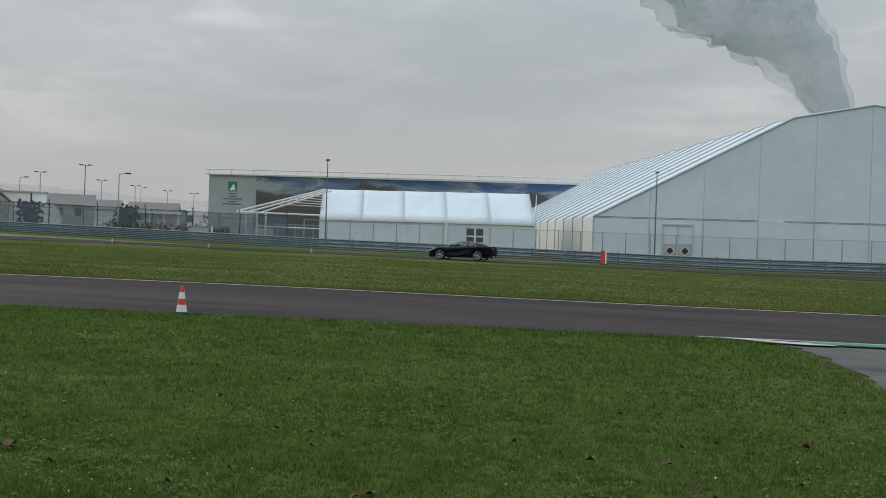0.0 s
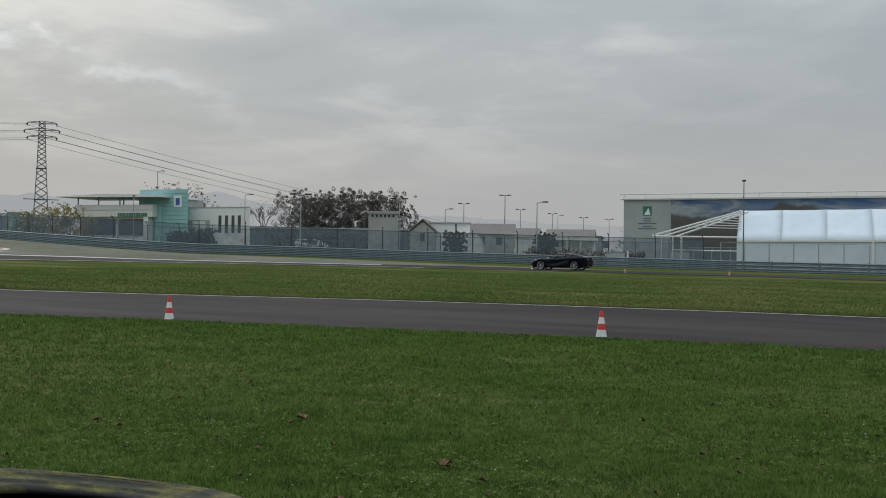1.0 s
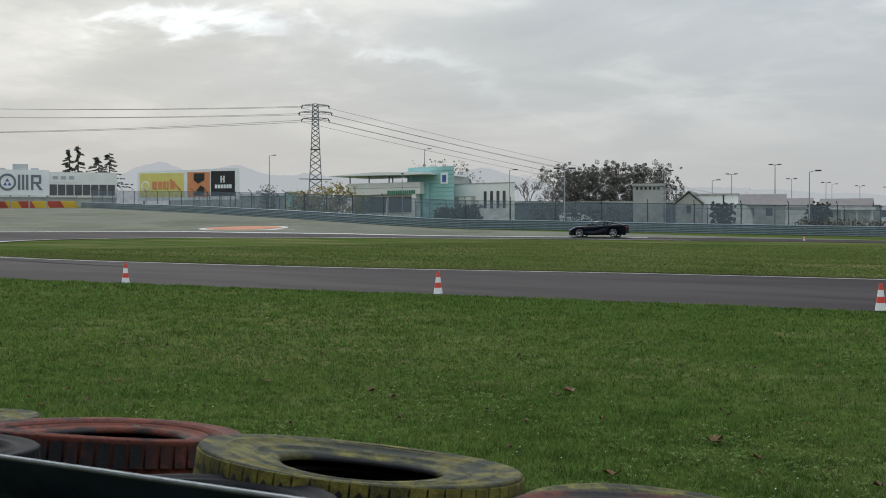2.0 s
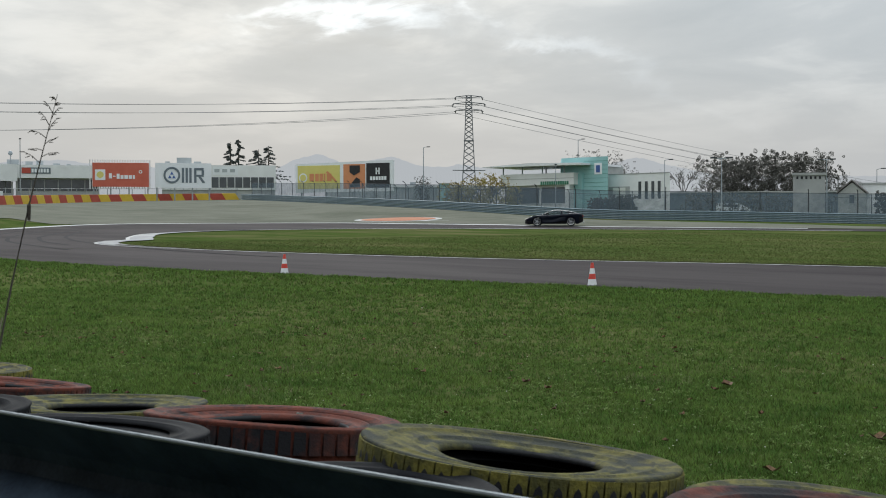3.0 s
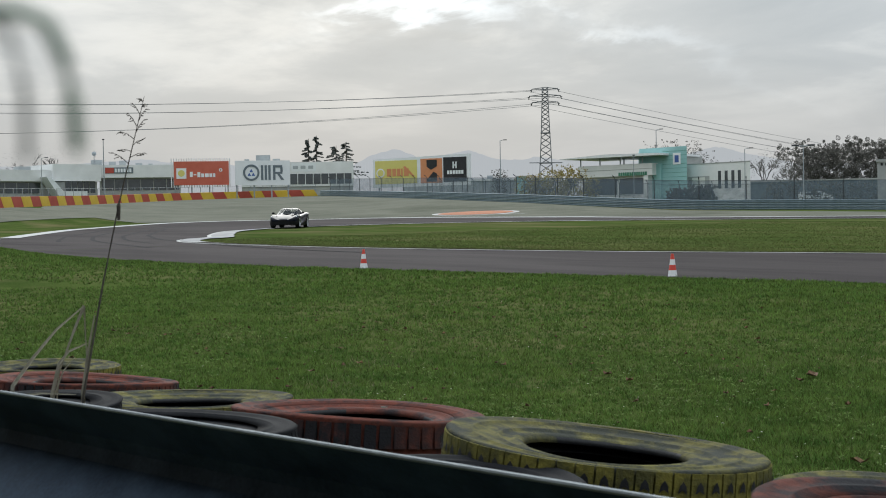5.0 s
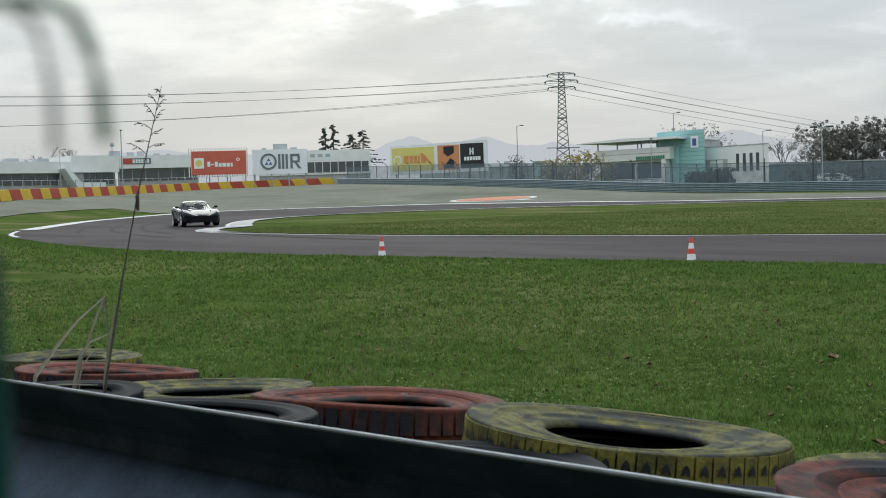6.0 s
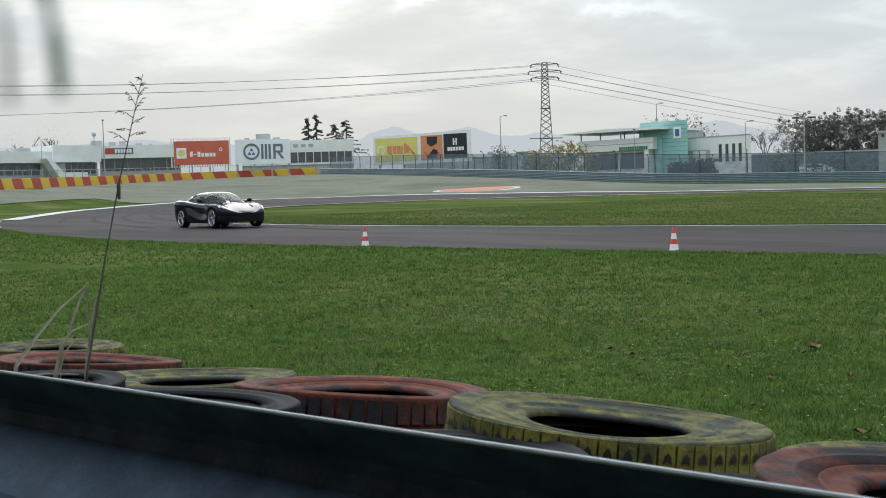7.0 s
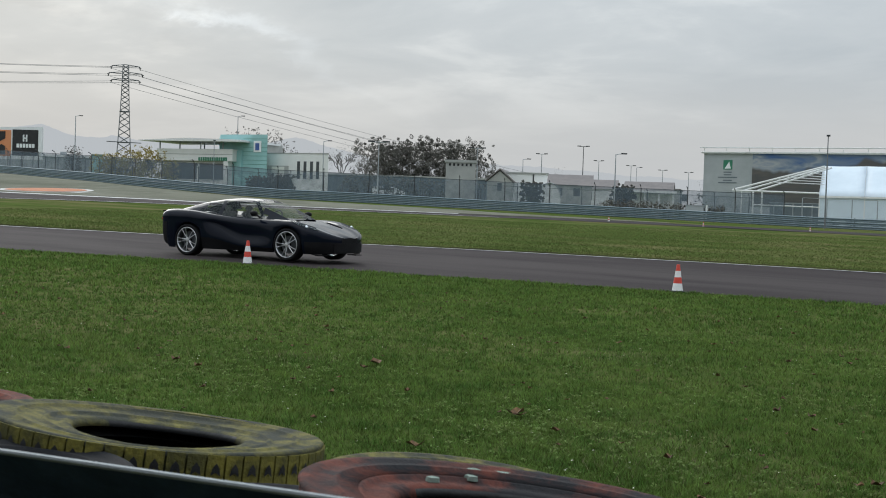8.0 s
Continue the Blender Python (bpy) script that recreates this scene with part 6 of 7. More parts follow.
                notch_marks[1].extend([(i, i + 5, i + 4), (i + 5, i + 1, i + 2), (i + 5, i + 2, i + 3), (i + 5, i + 3, i + 4)])
            else:
                block(a + g, a + st - g, R - 0.036, R - 0.008, s * h * 0.38, s * h * 0.92, st * 0.06, 0.006)
        off = st * 0.5
        block(a + off + g, a + off + st - g, R - 0.036, R - 0.004, -h * 0.22, -h * 0.02, st * 0.05)
        block(a + g, a + st - g, R - 0.036, R - 0.004, h * 0.02, h * 0.22, st * 0.05)
    nb, nf = len(v), len(f)
    tm = raw_mesh("tread", v + notch_marks[0], f + [tuple(nb + q for q in t) for t in notch_marks[1]])
    for p in tm.polygons:
        p.material_index = 1 if p.index >= nf else 0
    TYRE_CACHE[style] = (me, tm, lm)
    return TYRE_CACHE[style]


TYRE_MAT = {"yellow": ("mossy", "tyreyel"), "red": ("redworn", "tyrered"), "black": ("tyreblack", "tyreblack"), "redblack": ("tyrered", "redworn")}
TYRE_LABEL = {"yellow": "old tyre with flaking yellow paint and moss, lying on a stack", "red": "old tyre with faded red paint, lying on a stack", "black": "bare black worn tyre lying on a stack", "redblack": "faded red tyre with worn dark tread, lying on a stack"}


def put_tyre(x, y, z, style, spin=0, tilt=(0, 0)):
    ca, tr, li = tyre_meshes(style)
    t = thing("tyre", pose(x, y, z, tilt[0], tilt[1], 0) @ pose(0, 0, 0, 0, 0, spin), TYRE_LABEL[style], "tyre", "tyre barrier")
    a = TYRE_MAT[style]
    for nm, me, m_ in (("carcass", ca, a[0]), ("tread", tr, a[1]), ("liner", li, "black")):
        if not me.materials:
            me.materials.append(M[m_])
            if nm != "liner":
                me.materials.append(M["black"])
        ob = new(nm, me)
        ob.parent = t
    return t


def stack(x, y, top, styles, tilt=(0, 0), seed=0, h=0.205):
    """A stack of tyres, the topmost one styles[0]; x, y, top: the middle of its upper rim."""
    rng = np.random.default_rng(seed)
    h0 = 0.195 if styles[0] == "black" else h
    base = Vector((x, y, top)) - pose(0, 0, 0, *tilt) @ Vector((0, 0, h0))
    put_tyre(*base, styles[0], rng.uniform(0, 360), tilt)
    z = base.z - 0.018 - 0.32 * math.sin(radians(max(abs(tilt[0]), abs(tilt[1])))) * 0.8
    for s in styles[1:]:
        z -= 0.195 if s == "black" else h
        put_tyre(base.x + rng.normal() * 0.012, base.y + rng.normal() * 0.012, z, s, rng.uniform(0, 360))
        z -= 0.003


# x, y, top, topmost kind, lean
TYRE_ROWS = [(-1.745, 1.915, 1.172, "yellow", (-6.2, 2.8), 1), (-2.613, 1.956, 1.147, "redblack", (-5.5, -0.5), 2), (-3.60, 2.03, 1.080, "yellow", (-2.5, -1.0), 3), (-4.32, 2.03, 1.080, "redblack", (-5.0, -0.5), 4), (-5.55, 2.42, 1.005, "yellow", (-2, 0), 5),
             (-0.80, 1.64, 1.198, "red", (-4.4, 5.0), 6), (-1.27, 2.33, 1.045, "yellow", (-3, 4), 13), (-0.05, 1.85, 1.12, "yellow", (0, 0), 7), (0.70, 1.90, 1.12, "red", (0, 0), 8),
             (-1.668, 1.328, 1.180, "black", (0.4, -1.2), 9), (-2.457, 1.288, 1.200, "black", (-1.7, -0.2), 10), (-3.25, 1.28, 1.17, "black", (0, 0), 11), (-1.19, 1.50, 1.150, "black", (-3.6, -0.3), 12)]
for x, y, top, first, tilt, seed in TYRE_ROWS:
    k = {"yellow": ["yellow", "black", "red", "yellow", "red"], "red": ["red", "black", "yellow", "red", "yellow"], "redblack": ["redblack", "yellow", "black", "red", "yellow"], "black": ["black", "red", "yellow", "black", "red"]}[first]
    stack(x, y, top, k, tilt, seed)

LICHEN = [(5, 0.273, 169, 0.011), (5, 0.215, 159, 0.009), (5, 0.285, 134, 0.012), (5, 0.295, 124, 0.013), (5, 0.234, 139, 0.009), (5, 0.295, 102, 0.012), (5, 0.29, 89, 0.012), (1, 0.285, 143, 0.012), (1, 0.29, 133, 0.014), (1, 0.24, 127, 0.012), (1, 0.263, 118, 0.013)]


def lichen_spots():
    """Lichen on two red tyres: place in the list of stacks, then radius and angle on the sidewall, and size."""
    rng = np.random.default_rng(3)
    for row, rad, ang, r in LICHEN:
        x, y, top, _, tilt, _ = TYRE_ROWS[row]
        bm = bmesh.new()
        pts = [(r * (1 + 0.2 * rng.normal()) * math.cos(a), r * (1 + 0.2 * rng.normal()) * math.sin(a)) for a in np.linspace(0, 2 * PI, 10, endpoint=False)]
        top_ = [bm.verts.new((px, py, 0.001)) for px, py in pts]
        bot = [bm.verts.new((px * 1.15, py * 1.15, -0.006)) for px, py in pts]
        bm.faces.new(top_)
        for i in range(10):
            bm.faces.new((bot[i], bot[(i + 1) % 10], top_[(i + 1) % 10], top_[i]))
        ob = part("lichen_patch", bm, M["lichen"])
        dz = -0.0085 - 0.05 * max(0.0, 0.25 - rad)
        r *= 0.8
        ob.matrix_basis = pose(x, y, top, *tilt) @ pose(rad * math.cos(radians(ang)), rad * math.sin(radians(ang)), dz)
        tagged(ob, "pale grey-green lichen patch on a red tyre", "lichen", "lichen")


def away(p, k=1.12):
    """The same line of sight from the camera's place, a little further off."""
    eye = Vector((0, -0.02, 1.622))
    return eye + (Vector(p) - eye) * k


def blade_strip(bm, pts, w):
    """A folded dry leaf: a narrow strip with a keel."""
    pts = [away(p) for p in pts]
    rows = []
    for k, p in enumerate(pts):
        d = (pts[min(k + 1, len(pts) - 1)] - pts[max(k - 1, 0)]).normalized()
        s = d.cross(Vector((0.5, -0.8, 0.2))).normalized()
        q = w * (1 - 0.75 * k / (len(pts) - 1))
        rows.append([bm.verts.new(p - s * q), bm.verts.new(p + d.cross(s) * q * 0.5), bm.verts.new(p + s * q)])
    for a, b in zip(rows, rows[1:]):
        for i in range(2):
            bm.faces.new((a[i], a[i + 1], b[i + 1], b[i]))
    return bm


def build_weeds():
    rng = np.random.default_rng(12)
    t = thing("dry_grass_stalk", pose(0, 0, 0), "tall dry grass stalk with an open seed head", "weed")
    spine = [away(p) for p in ((-2.225, 1.005, 1.0), (-2.218, 1.020, 1.300), (-2.200, 1.057, 1.515), (-2.186, 1.085, 1.660), (-2.174, 1.108, 1.763), (-2.162, 1.130, 1.862))]
    bm = bmesh.new()
    tube(bm, spine, [0.0028, 0.0025, 0.0021, 0.0018, 0.0012, 0.0006], 6)
    part("stem", bm, M["stalk"], t)
    bm = bmesh.new()
    tube(bm, [spine[3] + Vector((0, 0, -0.03)), spine[3], spine[3] + Vector((0.001, 0.002, 0.01))], [0.003, 0.0042, 0.002], 6)
    part("node", bm, M["stalk"], t)
    along = Vector((0.41, 0.91, 0)).normalized()
    for k in range(11):
        u = 0.05 + 0.9 * k / 10
        p = spine[3].lerp(spine[5], 0.35 + 0.62 * u) if u > 0 else spine[4]
        side = 1 if k % 2 else -1
        L = (0.038 * (1.0 - u) ** 1.5 + 0.008) * rng.uniform(0.5, 1.2)
        tip = p + along * side * L + Vector((0, 0, L * (1.6 if k > 4 else rng.uniform(-0.1, 0.8))))
        bm = bmesh.new()
        tube(bm, [p, p.lerp(tip, 0.5) + Vector((0, 0, 0.003)), tip], [0.0009, 0.0007, 0.0005], 4)
        for s in (0.45, 0.65, 0.82, 1.0):
            q = p.lerp(tip, s)
            tube(bm, [q, q + Vector(rng.normal(size=3)) * 0.003 + along * side * 0.006], [0.0012, 0.0005], 4)
        part("spikelet", bm, M["stalk"], t)
    b = thing("dry_grass_tuft", pose(0, 0, 0), "bent dry pale grass blades behind the barrier", "weed")
    for pts, w in (([(-2.275, 0.90, 1.20), (-2.266, 0.91, 1.338), (-2.25, 0.945, 1.39), (-2.235, 0.981, 1.436), (-2.214, 1.026, 1.478)], 0.006),
                   ([(-2.214, 1.026, 1.478), (-2.222, 1.012, 1.44), (-2.236, 0.985, 1.36), (-2.24, 0.975, 1.25)], 0.004),
                   ([(-2.214, 1.026, 1.478), (-2.2135, 1.027, 1.43), (-2.213, 1.029, 1.36)], 0.0025),
                   ([(-2.243, 0.968, 1.20), (-2.239, 0.972, 1.318), (-2.234, 0.984, 1.374), (-2.226, 1.00, 1.396), (-2.213, 1.03, 1.409)], 0.006),
                   ([(-2.246, 0.963, 1.20), (-2.24, 0.97, 1.30), (-2.230, 0.99, 1.36), (-2.222, 1.01, 1.385)], 0.003),
                   ([(-2.216, 1.022, 1.22), (-2.217, 1.021, 1.319), (-2.212, 1.032, 1.40), (-2.207, 1.043, 1.46)], 0.006),
                   ([(-2.27, 0.90, 1.318), (-2.245, 0.955, 1.322), (-2.222, 1.01, 1.316)], 0.003)):
        part("blade", blade_strip(bmesh.new(), pts, w), M["dryblade"], b)


def build_wire():
    eye = Vector((0.0, -0.023, 1.622))

    def near(p, k=0.38):
        return eye + (Vector(p) - eye) * k
    w = thing("fence_wire", pose(0, 0, 0), "bent green plastic-coated wire hanging close to the camera", "wire")
    run = [(-0.268, 0.068, 1.668), (-0.2625, 0.077, 1.669), (-0.2588, 0.084, 1.6695), (-0.2562, 0.090, 1.667), (-0.2552, 0.0932, 1.6597), (-0.2546, 0.0945, 1.6515), (-0.2543, 0.0952, 1.640)]
    bm = bmesh.new()
    tube(bm, [near(q) for q in run], 0.00062, 8)
    part("coated_wire", bm, M["greenwire"], w)
    bm = bmesh.new()
    tube(bm, [near(q) for q in ((-0.2615, 0.0795, 1.668), (-0.2598, 0.0835, 1.665), (-0.2586, 0.086, 1.6527), (-0.2586, 0.0862, 1.638))], 0.00045, 8)
    part("bare_wire", bm, M["greywire"], w)
    p = thing("fence_post", pose(0, 0, 0), "dark green fence post at the edge of view", "post")
    bm = bmesh.new()
    tube(bm, [near((-0.2912, 0.082, 1.622 - 1.6 / 0.38)), near((-0.2895, 0.082, 1.10)), near((-0.2875, 0.0815, 1.617))], 0.0014, 10)
    part("tube", bm, M["postgreen"], p)


def build_blocking_wall():
    # added unseen wall: keeps sky light off the barrier and tyre fronts
    w = boxes((-16, 14, -0.25, 0, -0.6, 5.2))
    ob = part("unseen_wall", w, M["bark"])
    ob.matrix_basis = pose(0, -1.6, 0, 0, 0, 5)
    tagged(ob, "plain brown unseen wall added behind the camera to block sky light", "wall", kind="structure")


build_blocking_wall()
build_near_rail()
lichen_spots()
build_weeds()
build_wire()

# ---- cones and marker ----


def build_cones():
    h = 0.5
    c = thing("traffic_cone", pose(0, 0, 0), "red and white striped traffic cone on the asphalt edge", "traffic cone", "traffic cones")
    bm = bmesh.new()
    box(bm, -0.125, 0.125, -0.125, 0.125, 0, 0.025)
    bmesh.ops.bevel(bm, geom=bm.edges, offset=0.012, segments=2, affect="EDGES")
    part("base", bm, M["darksteel"], c)
    zs = [0.03, 0.16, 0.27, 0.385, h]

    def rr(z):
        return 0.098 - (z - 0.03) / (h - 0.03) * 0.070
    for k, (a, b) in enumerate(zip(zs, zs[1:])):
        bm = bmesh.new()
        tube(bm, [(0, 0, a), (0, 0, b)], [rr(a), rr(b)], 20, k == 3)
        part("band", bm, M["conewhite"] if k % 2 == 0 else M["conered"], c)
    places = [(-8.13, 22.22), (-17.04, 21.02), (-25.22, 19.27)]
    c.matrix_basis = pose(places[0][0], places[0][1], 0.255 + 0.01, 0, 0, 20)
    for i, (x, y) in enumerate(places[1:]):
        copy_thing(c, pose(x, y, (0.355, 0.45)[i] - 0.02 + 0.01, 0, 0, 50 * i))
    # small cones by the far straight
    for x, y, z in ((-37.82, 88.27, 1.19), (-31.43, 90.74, 1.01), (-24.26, 92.92, 0.93)):
        m = pose(x, y, z - 0.05, 0, 0, x * 10)
        q = copy_thing(c, m)
        q.scale = (0.72, 0.72, 0.72)
        q["label"] = "small orange-red cone beside the far straight"
    s = thing("marker_board", pose(-3.3, 101.2, gz(-3.3, 101.2), 0, 0, 2), "upright red track marker board with a white edge", "marker")
    part("board", boxes((0, 0.34, 0, 0.12, -0.1, 1.05)), M["conered"], s)
    part("edge", boxes((0.345, 0.46, 0, 0.12, -0.1, 1.05)), M["conewhite"], s)
    part("foot", boxes((-0.1, 0.56, -0.15, 0.3, -0.1, 0.05)), M["black"], s)


build_cones()

# ---- lawn ----


def lawn_blades(name, n, rng, inside, height, width, per, sampler, label, material="blade"):
    x, y = sampler(n)
    ok = inside(x, y)
    x, y = x[ok], y[ok]
    n = len(x)
    # each clump: blades leaning outwards, taller in loose patches
    patch = 0.9 + 0.16 * np.sin(x * 1.7 + 2 * np.sin(y * 0.9)) * np.sin(y * 1.3 + np.sin(x * 0.7)) + 0.30 * np.sin(x * 9.1 + 3 * np.sin(y * 5.3)) * np.sin(y * 7.7 + 2 * np.sin(x * 6.1))
    verts, faces = [], []
    bx = np.repeat(x, per) + rng.normal(size=n * per) * 0.022
    by = np.repeat(y, per) + rng.normal(size=n * per) * 0.022
    hh = np.repeat(patch, per) * height * rng.uniform(0.55, 1.35, n * per)
    a = rng.uniform(0, 2 * PI, n * per)
    lean = rng.uniform(0.3, 1.7, n * per) * hh
    r = np.hypot(bx, by)
    ww = width * rng.uniform(0.6, 1.3, n * per) * np.clip(r / 12, 0.8, 2.5)
    z = ground(bx, by)
    ca, sa = np.cos(a), np.sin(a)
    p0 = np.stack([bx - sa * ww, by + ca * ww, z - 0.005], 1)
    p1 = np.stack([bx + sa * ww, by - ca * ww, z - 0.005], 1)
    p2 = np.stack([bx + ca * lean, by + sa * lean, z + hh], 1)
    v = np.stack([p0, p1, p2], 1).reshape(-1, 3)
    k = len(v)
    me = bpy.data.meshes.new(name)
    me.vertices.add(k)
    me.vertices.foreach_set("co", v.astype(np.float32).ravel())
    me.loops.add(k)
    me.loops.foreach_set("vertex_index", np.arange(k, dtype=np.int32))
    me.polygons.add(k // 3)
    me.polygons.foreach_set("loop_start", np.arange(0, k, 3, dtype=np.int32))
    me.update(calc_edges=True)
    me.validate()
    return tagged(link(name, me, M[material]), label, "grass", kind="stuff")


def edge_y(x):
    o = np.argsort(NEAR_EDGE[:, 0])
    return np.interp(x, NEAR_EDGE[o, 0], NEAR_EDGE[o, 1])


def infield_y(x):
    o = np.argsort(IN_NEAR[:, 0])
    return np.interp(x, IN_NEAR[o, 0], IN_NEAR[o, 1])


def build_lawn():
    rng = np.random.default_rng(77)

    def near_sample(n):
        r = 6.2 * (27.0 / 6.2) ** rng.uniform(0, 1, n)
        az = np.radians(rng.uniform(-13, 73, n))
        return -r * np.sin(az), r * np.cos(az)

    def far_sample(n):
        x = rng.uniform(-60, 3, n)
        return x, edge_y(x) - rng.uniform(0, 1, n) ** 2 * 7

    def on_lawn(x, y):
        path = (x > np.interp(y, [-12, 4, 12, 16.4, 18.6, 20.8, 22.3, 23.3], [4, 3.6, 3.2, 3.0, 2.95, 2.8, 2.5, 1.8]) - 0.05)
        return (y < edge_y(x) + 0.05) & ~path
    lawn_blades("lawn_grass", 170000, rng, on_lawn, 0.036, 0.0055, 4, near_sample, "short mown lawn of green grass blades")
    lawn_blades("lawn_edge_grass", 24000, rng, on_lawn, 0.06, 0.006, 4, far_sample, "longer ragged grass along the asphalt edge")

    def in_sample(n):
        x = rng.uniform(-52, 14, n)
        return x, infield_y(x) + 0.15 + rng.uniform(0, 1, n) ** 1.7 * 46
    lawn_blades("infield_grass", 105000, rng, lambda x, y: (np.hypot(x, y) > 20) & (x > -52 + np.maximum(0, y - 84) * 6) & (y < 84 + 0 * x) & (x > np.interp(y, [30, 34, 42, 50, 58, 66, 77, 83], [-53, -54, -65, -71, -72, -70, -58, -46])), 0.040, 0.006, 3, in_sample, "short olive-green grass on the infield beyond the track", "fieldblade")
    # straw-coloured tufts on worn ground along the service path and in thin places

    def dry_sample(n):
        m = n // 2
        y1 = rng.uniform(9.0, 22.5, m)
        x1 = np.interp(y1, [9, 12, 15.7, 19.2, 21, 22.5], [3.35, 3.2, 2.95, 2.9, 2.84, 2.5]) - rng.exponential(0.35, m)
        c = rng.integers(0, 14, n - m)
        cr, ca = rng.uniform(7.0, 15.0, 14), np.radians(rng.uniform(-8, 62, 14))
        cr[:4], ca[:4] = (9.0, 9.4, 10.6, 8.6), np.radians((-3.0, -6.0, -8.0, 21.0))
        return np.r_[x1, (-cr * np.sin(ca))[c] + rng.normal(size=n - m) * 0.30], np.r_[y1, (cr * np.cos(ca))[c] + rng.normal(size=n - m) * 0.22]
    lawn_blades("dry_grass", 3600, rng, on_lawn, 0.034, 0.004, 3, dry_sample, "straw-coloured dry grass in worn patches", "straw")
    # low broad-leaved weeds in loose drifts
    n = 26000
    x, y = near_sample(n)
    ok = on_lawn(x, y) & (np.sin(x * 1.3 + 2.1 * np.sin(y * 0.8)) * np.sin(y * 1.1 + 1.7 * np.sin(x * 0.6)) + rng.normal(size=n) * 0.45 > 0.15) & (np.hypot(x, y) < 17)
    v, f = [], []
    for px, py in zip(x[ok], y[ok]):
        pz, a0 = gz(px, py), rng.uniform(0, 2 * PI)
        for q in range(int(rng.integers(3, 6))):
            a, L = a0 + q * 1.5 + rng.normal() * 0.3, rng.uniform(0.016, 0.034)
            ca, sa, i = math.cos(a), math.sin(a), len(v)
            for u, w_, z_ in ((0.1, 0.0, 0.016), (0.6, 0.3, 0.030), (1.0, 0.0, 0.026), (0.6, -0.3, 0.030)):
                v.append((px + L * (u * ca - w_ * sa), py + L * (u * sa + w_ * ca), pz + z_ + 0.006 * math.sin(a * 3)))
            f += [(i, i + 1, i + 2), (i, i + 2, i + 3)]
    tagged(link("lawn_weeds", raw_mesh("lawn_weeds", v, f), M["weedleaf"]), "small light-green broad-leaved weeds and clover in the lawn", "weeds", kind="stuff")
    # dead leaves and small pale flowers lying in the lawn
    v, f = [], []
    spots = [(-6.51, 9.94, 0.085), (-6.41, 9.6, 0.05), (-4.26, 8.37, 0.085), (-4.18, 6.87, 0.07), (-7.9, 8.78, 0.05), (-0.31, 9.53, 0.07), (-0.95, 10.1, 0.05), (1.4, 10.88, 0.06), (0.24, 9.58, 0.05), (0.21, 12.36, 0.05), (-0.13, 12.19, 0.045), (-2.51, 9.9, 0.05), (-4.21, 8.35, 0.06), (-3.73, 7.98, 0.05), (-2.8, 9.98, 0.05), (0.39, 10.42, 0.05), (-2.8, 7.62, 0.05)]
    for _ in range(330):
        r, az = rng.uniform(6.5, 21), math.radians(rng.uniform(-12, 70))
        x, y = -r * math.sin(az), r * math.cos(az)
        if y < float(edge_y(x)) - 0.3 and x < 2.5:
            spots.append((x, y, rng.uniform(0.018, 0.045)))
    for x, y, s in spots:
        z, a = gz(x, y) + 0.03, rng.uniform(0, 2 * PI)
        i = len(v)
        pts = [(1, 0, 0.2), (0.5, 0.5, 0.55), (-0.2, 0.62, 0.2), (-1, 0.1, 0.5), (-0.3, -0.55, 0.1), (0.5, -0.5, 0.6), (0, 0, 0.0)]
        for px, py, pz in pts:
            v.append((x + s * (px * math.cos(a) - py * math.sin(a)), y + s * (px * math.sin(a) + py * math.cos(a)), z + s * pz * rng.uniform(0.5, 1.5)))
        f += [(i + k, i + (k + 1) % 6, i + 6) for k in range(6)]
    tagged(link("dead_leaves", raw_mesh("dead_leaves", v, f), M["deadleaf"]), "curled brown dead leaves scattered on the lawn", "leaves", kind="stuff")
    v, f = [], []
    for _ in range(420):
        r, az = 6.5 * (21 / 6.5) ** rng.uniform(), math.radians(rng.uniform(-12, 70))
        x, y = -r * math.sin(az), r * math.cos(az)
        if y > float(edge_y(x)) - 0.3 or x > 2.5:
            continue
        z, s, a = gz(x, y) + rng.uniform(0.02, 0.05), rng.uniform(0.004, 0.009), rng.uniform(0, PI)
        i = len(v)
        for k in range(5):
            v.append((x + s * math.cos(a + k * 1.257), y + s * math.sin(a + k * 1.257), z + rng.uniform(0, s)))
        v.append((x, y, z + s * 0.6))
        f += [(i + k, i + (k + 1) % 5, i + 5) for k in range(5)]
    tagged(link("small_flowers", raw_mesh("small_flowers", v, f), M["petal"]), "tiny pale daisies and straw bits in the lawn", "flowers", kind="stuff")


build_lawn()

# ---- car ----
XW, YW, RW = 1.36, 0.83, 0.350     # wheel places and radius


def curve(x, pts):
    return float(np.interp(x, [p[0] for p in pts], [p[1] for p in pts]))


def soft(x, pts):
    """A rounded reading of a run of points, sharper towards its ends."""
    k = min(1.0, abs(x - pts[0][0]) / 0.12, abs(pts[-1][0] - x) / 0.12)
    return sum(curve(x + d * k, pts) for d in (-0.12, -0.06, 0, 0.06, 0.12)) / 5


HALF = [(-2.34, 0.50), (-2.31, 0.72), (-2.22, 0.85), (-1.95, 0.945), (-1.4, 0.985), (-0.9, 0.955), (-0.3, 0.915), (0.4, 0.905), (0.9, 0.935), (1.36, 0.970), (1.7, 0.95), (1.95, 0.885), (2.14, 0.78), (2.25, 0.66), (2.31, 0.50), (2.34, 0.30)]
SHOULDER = [(-2.34, 0.80), (-2.2, 0.86), (-1.9, 0.885), (-1.36, 0.86), (-0.6, 0.80), (0.2, 0.735), (1.0, 0.72), (1.5, 0.71), (2.0, 0.60), (2.34, 0.47)]
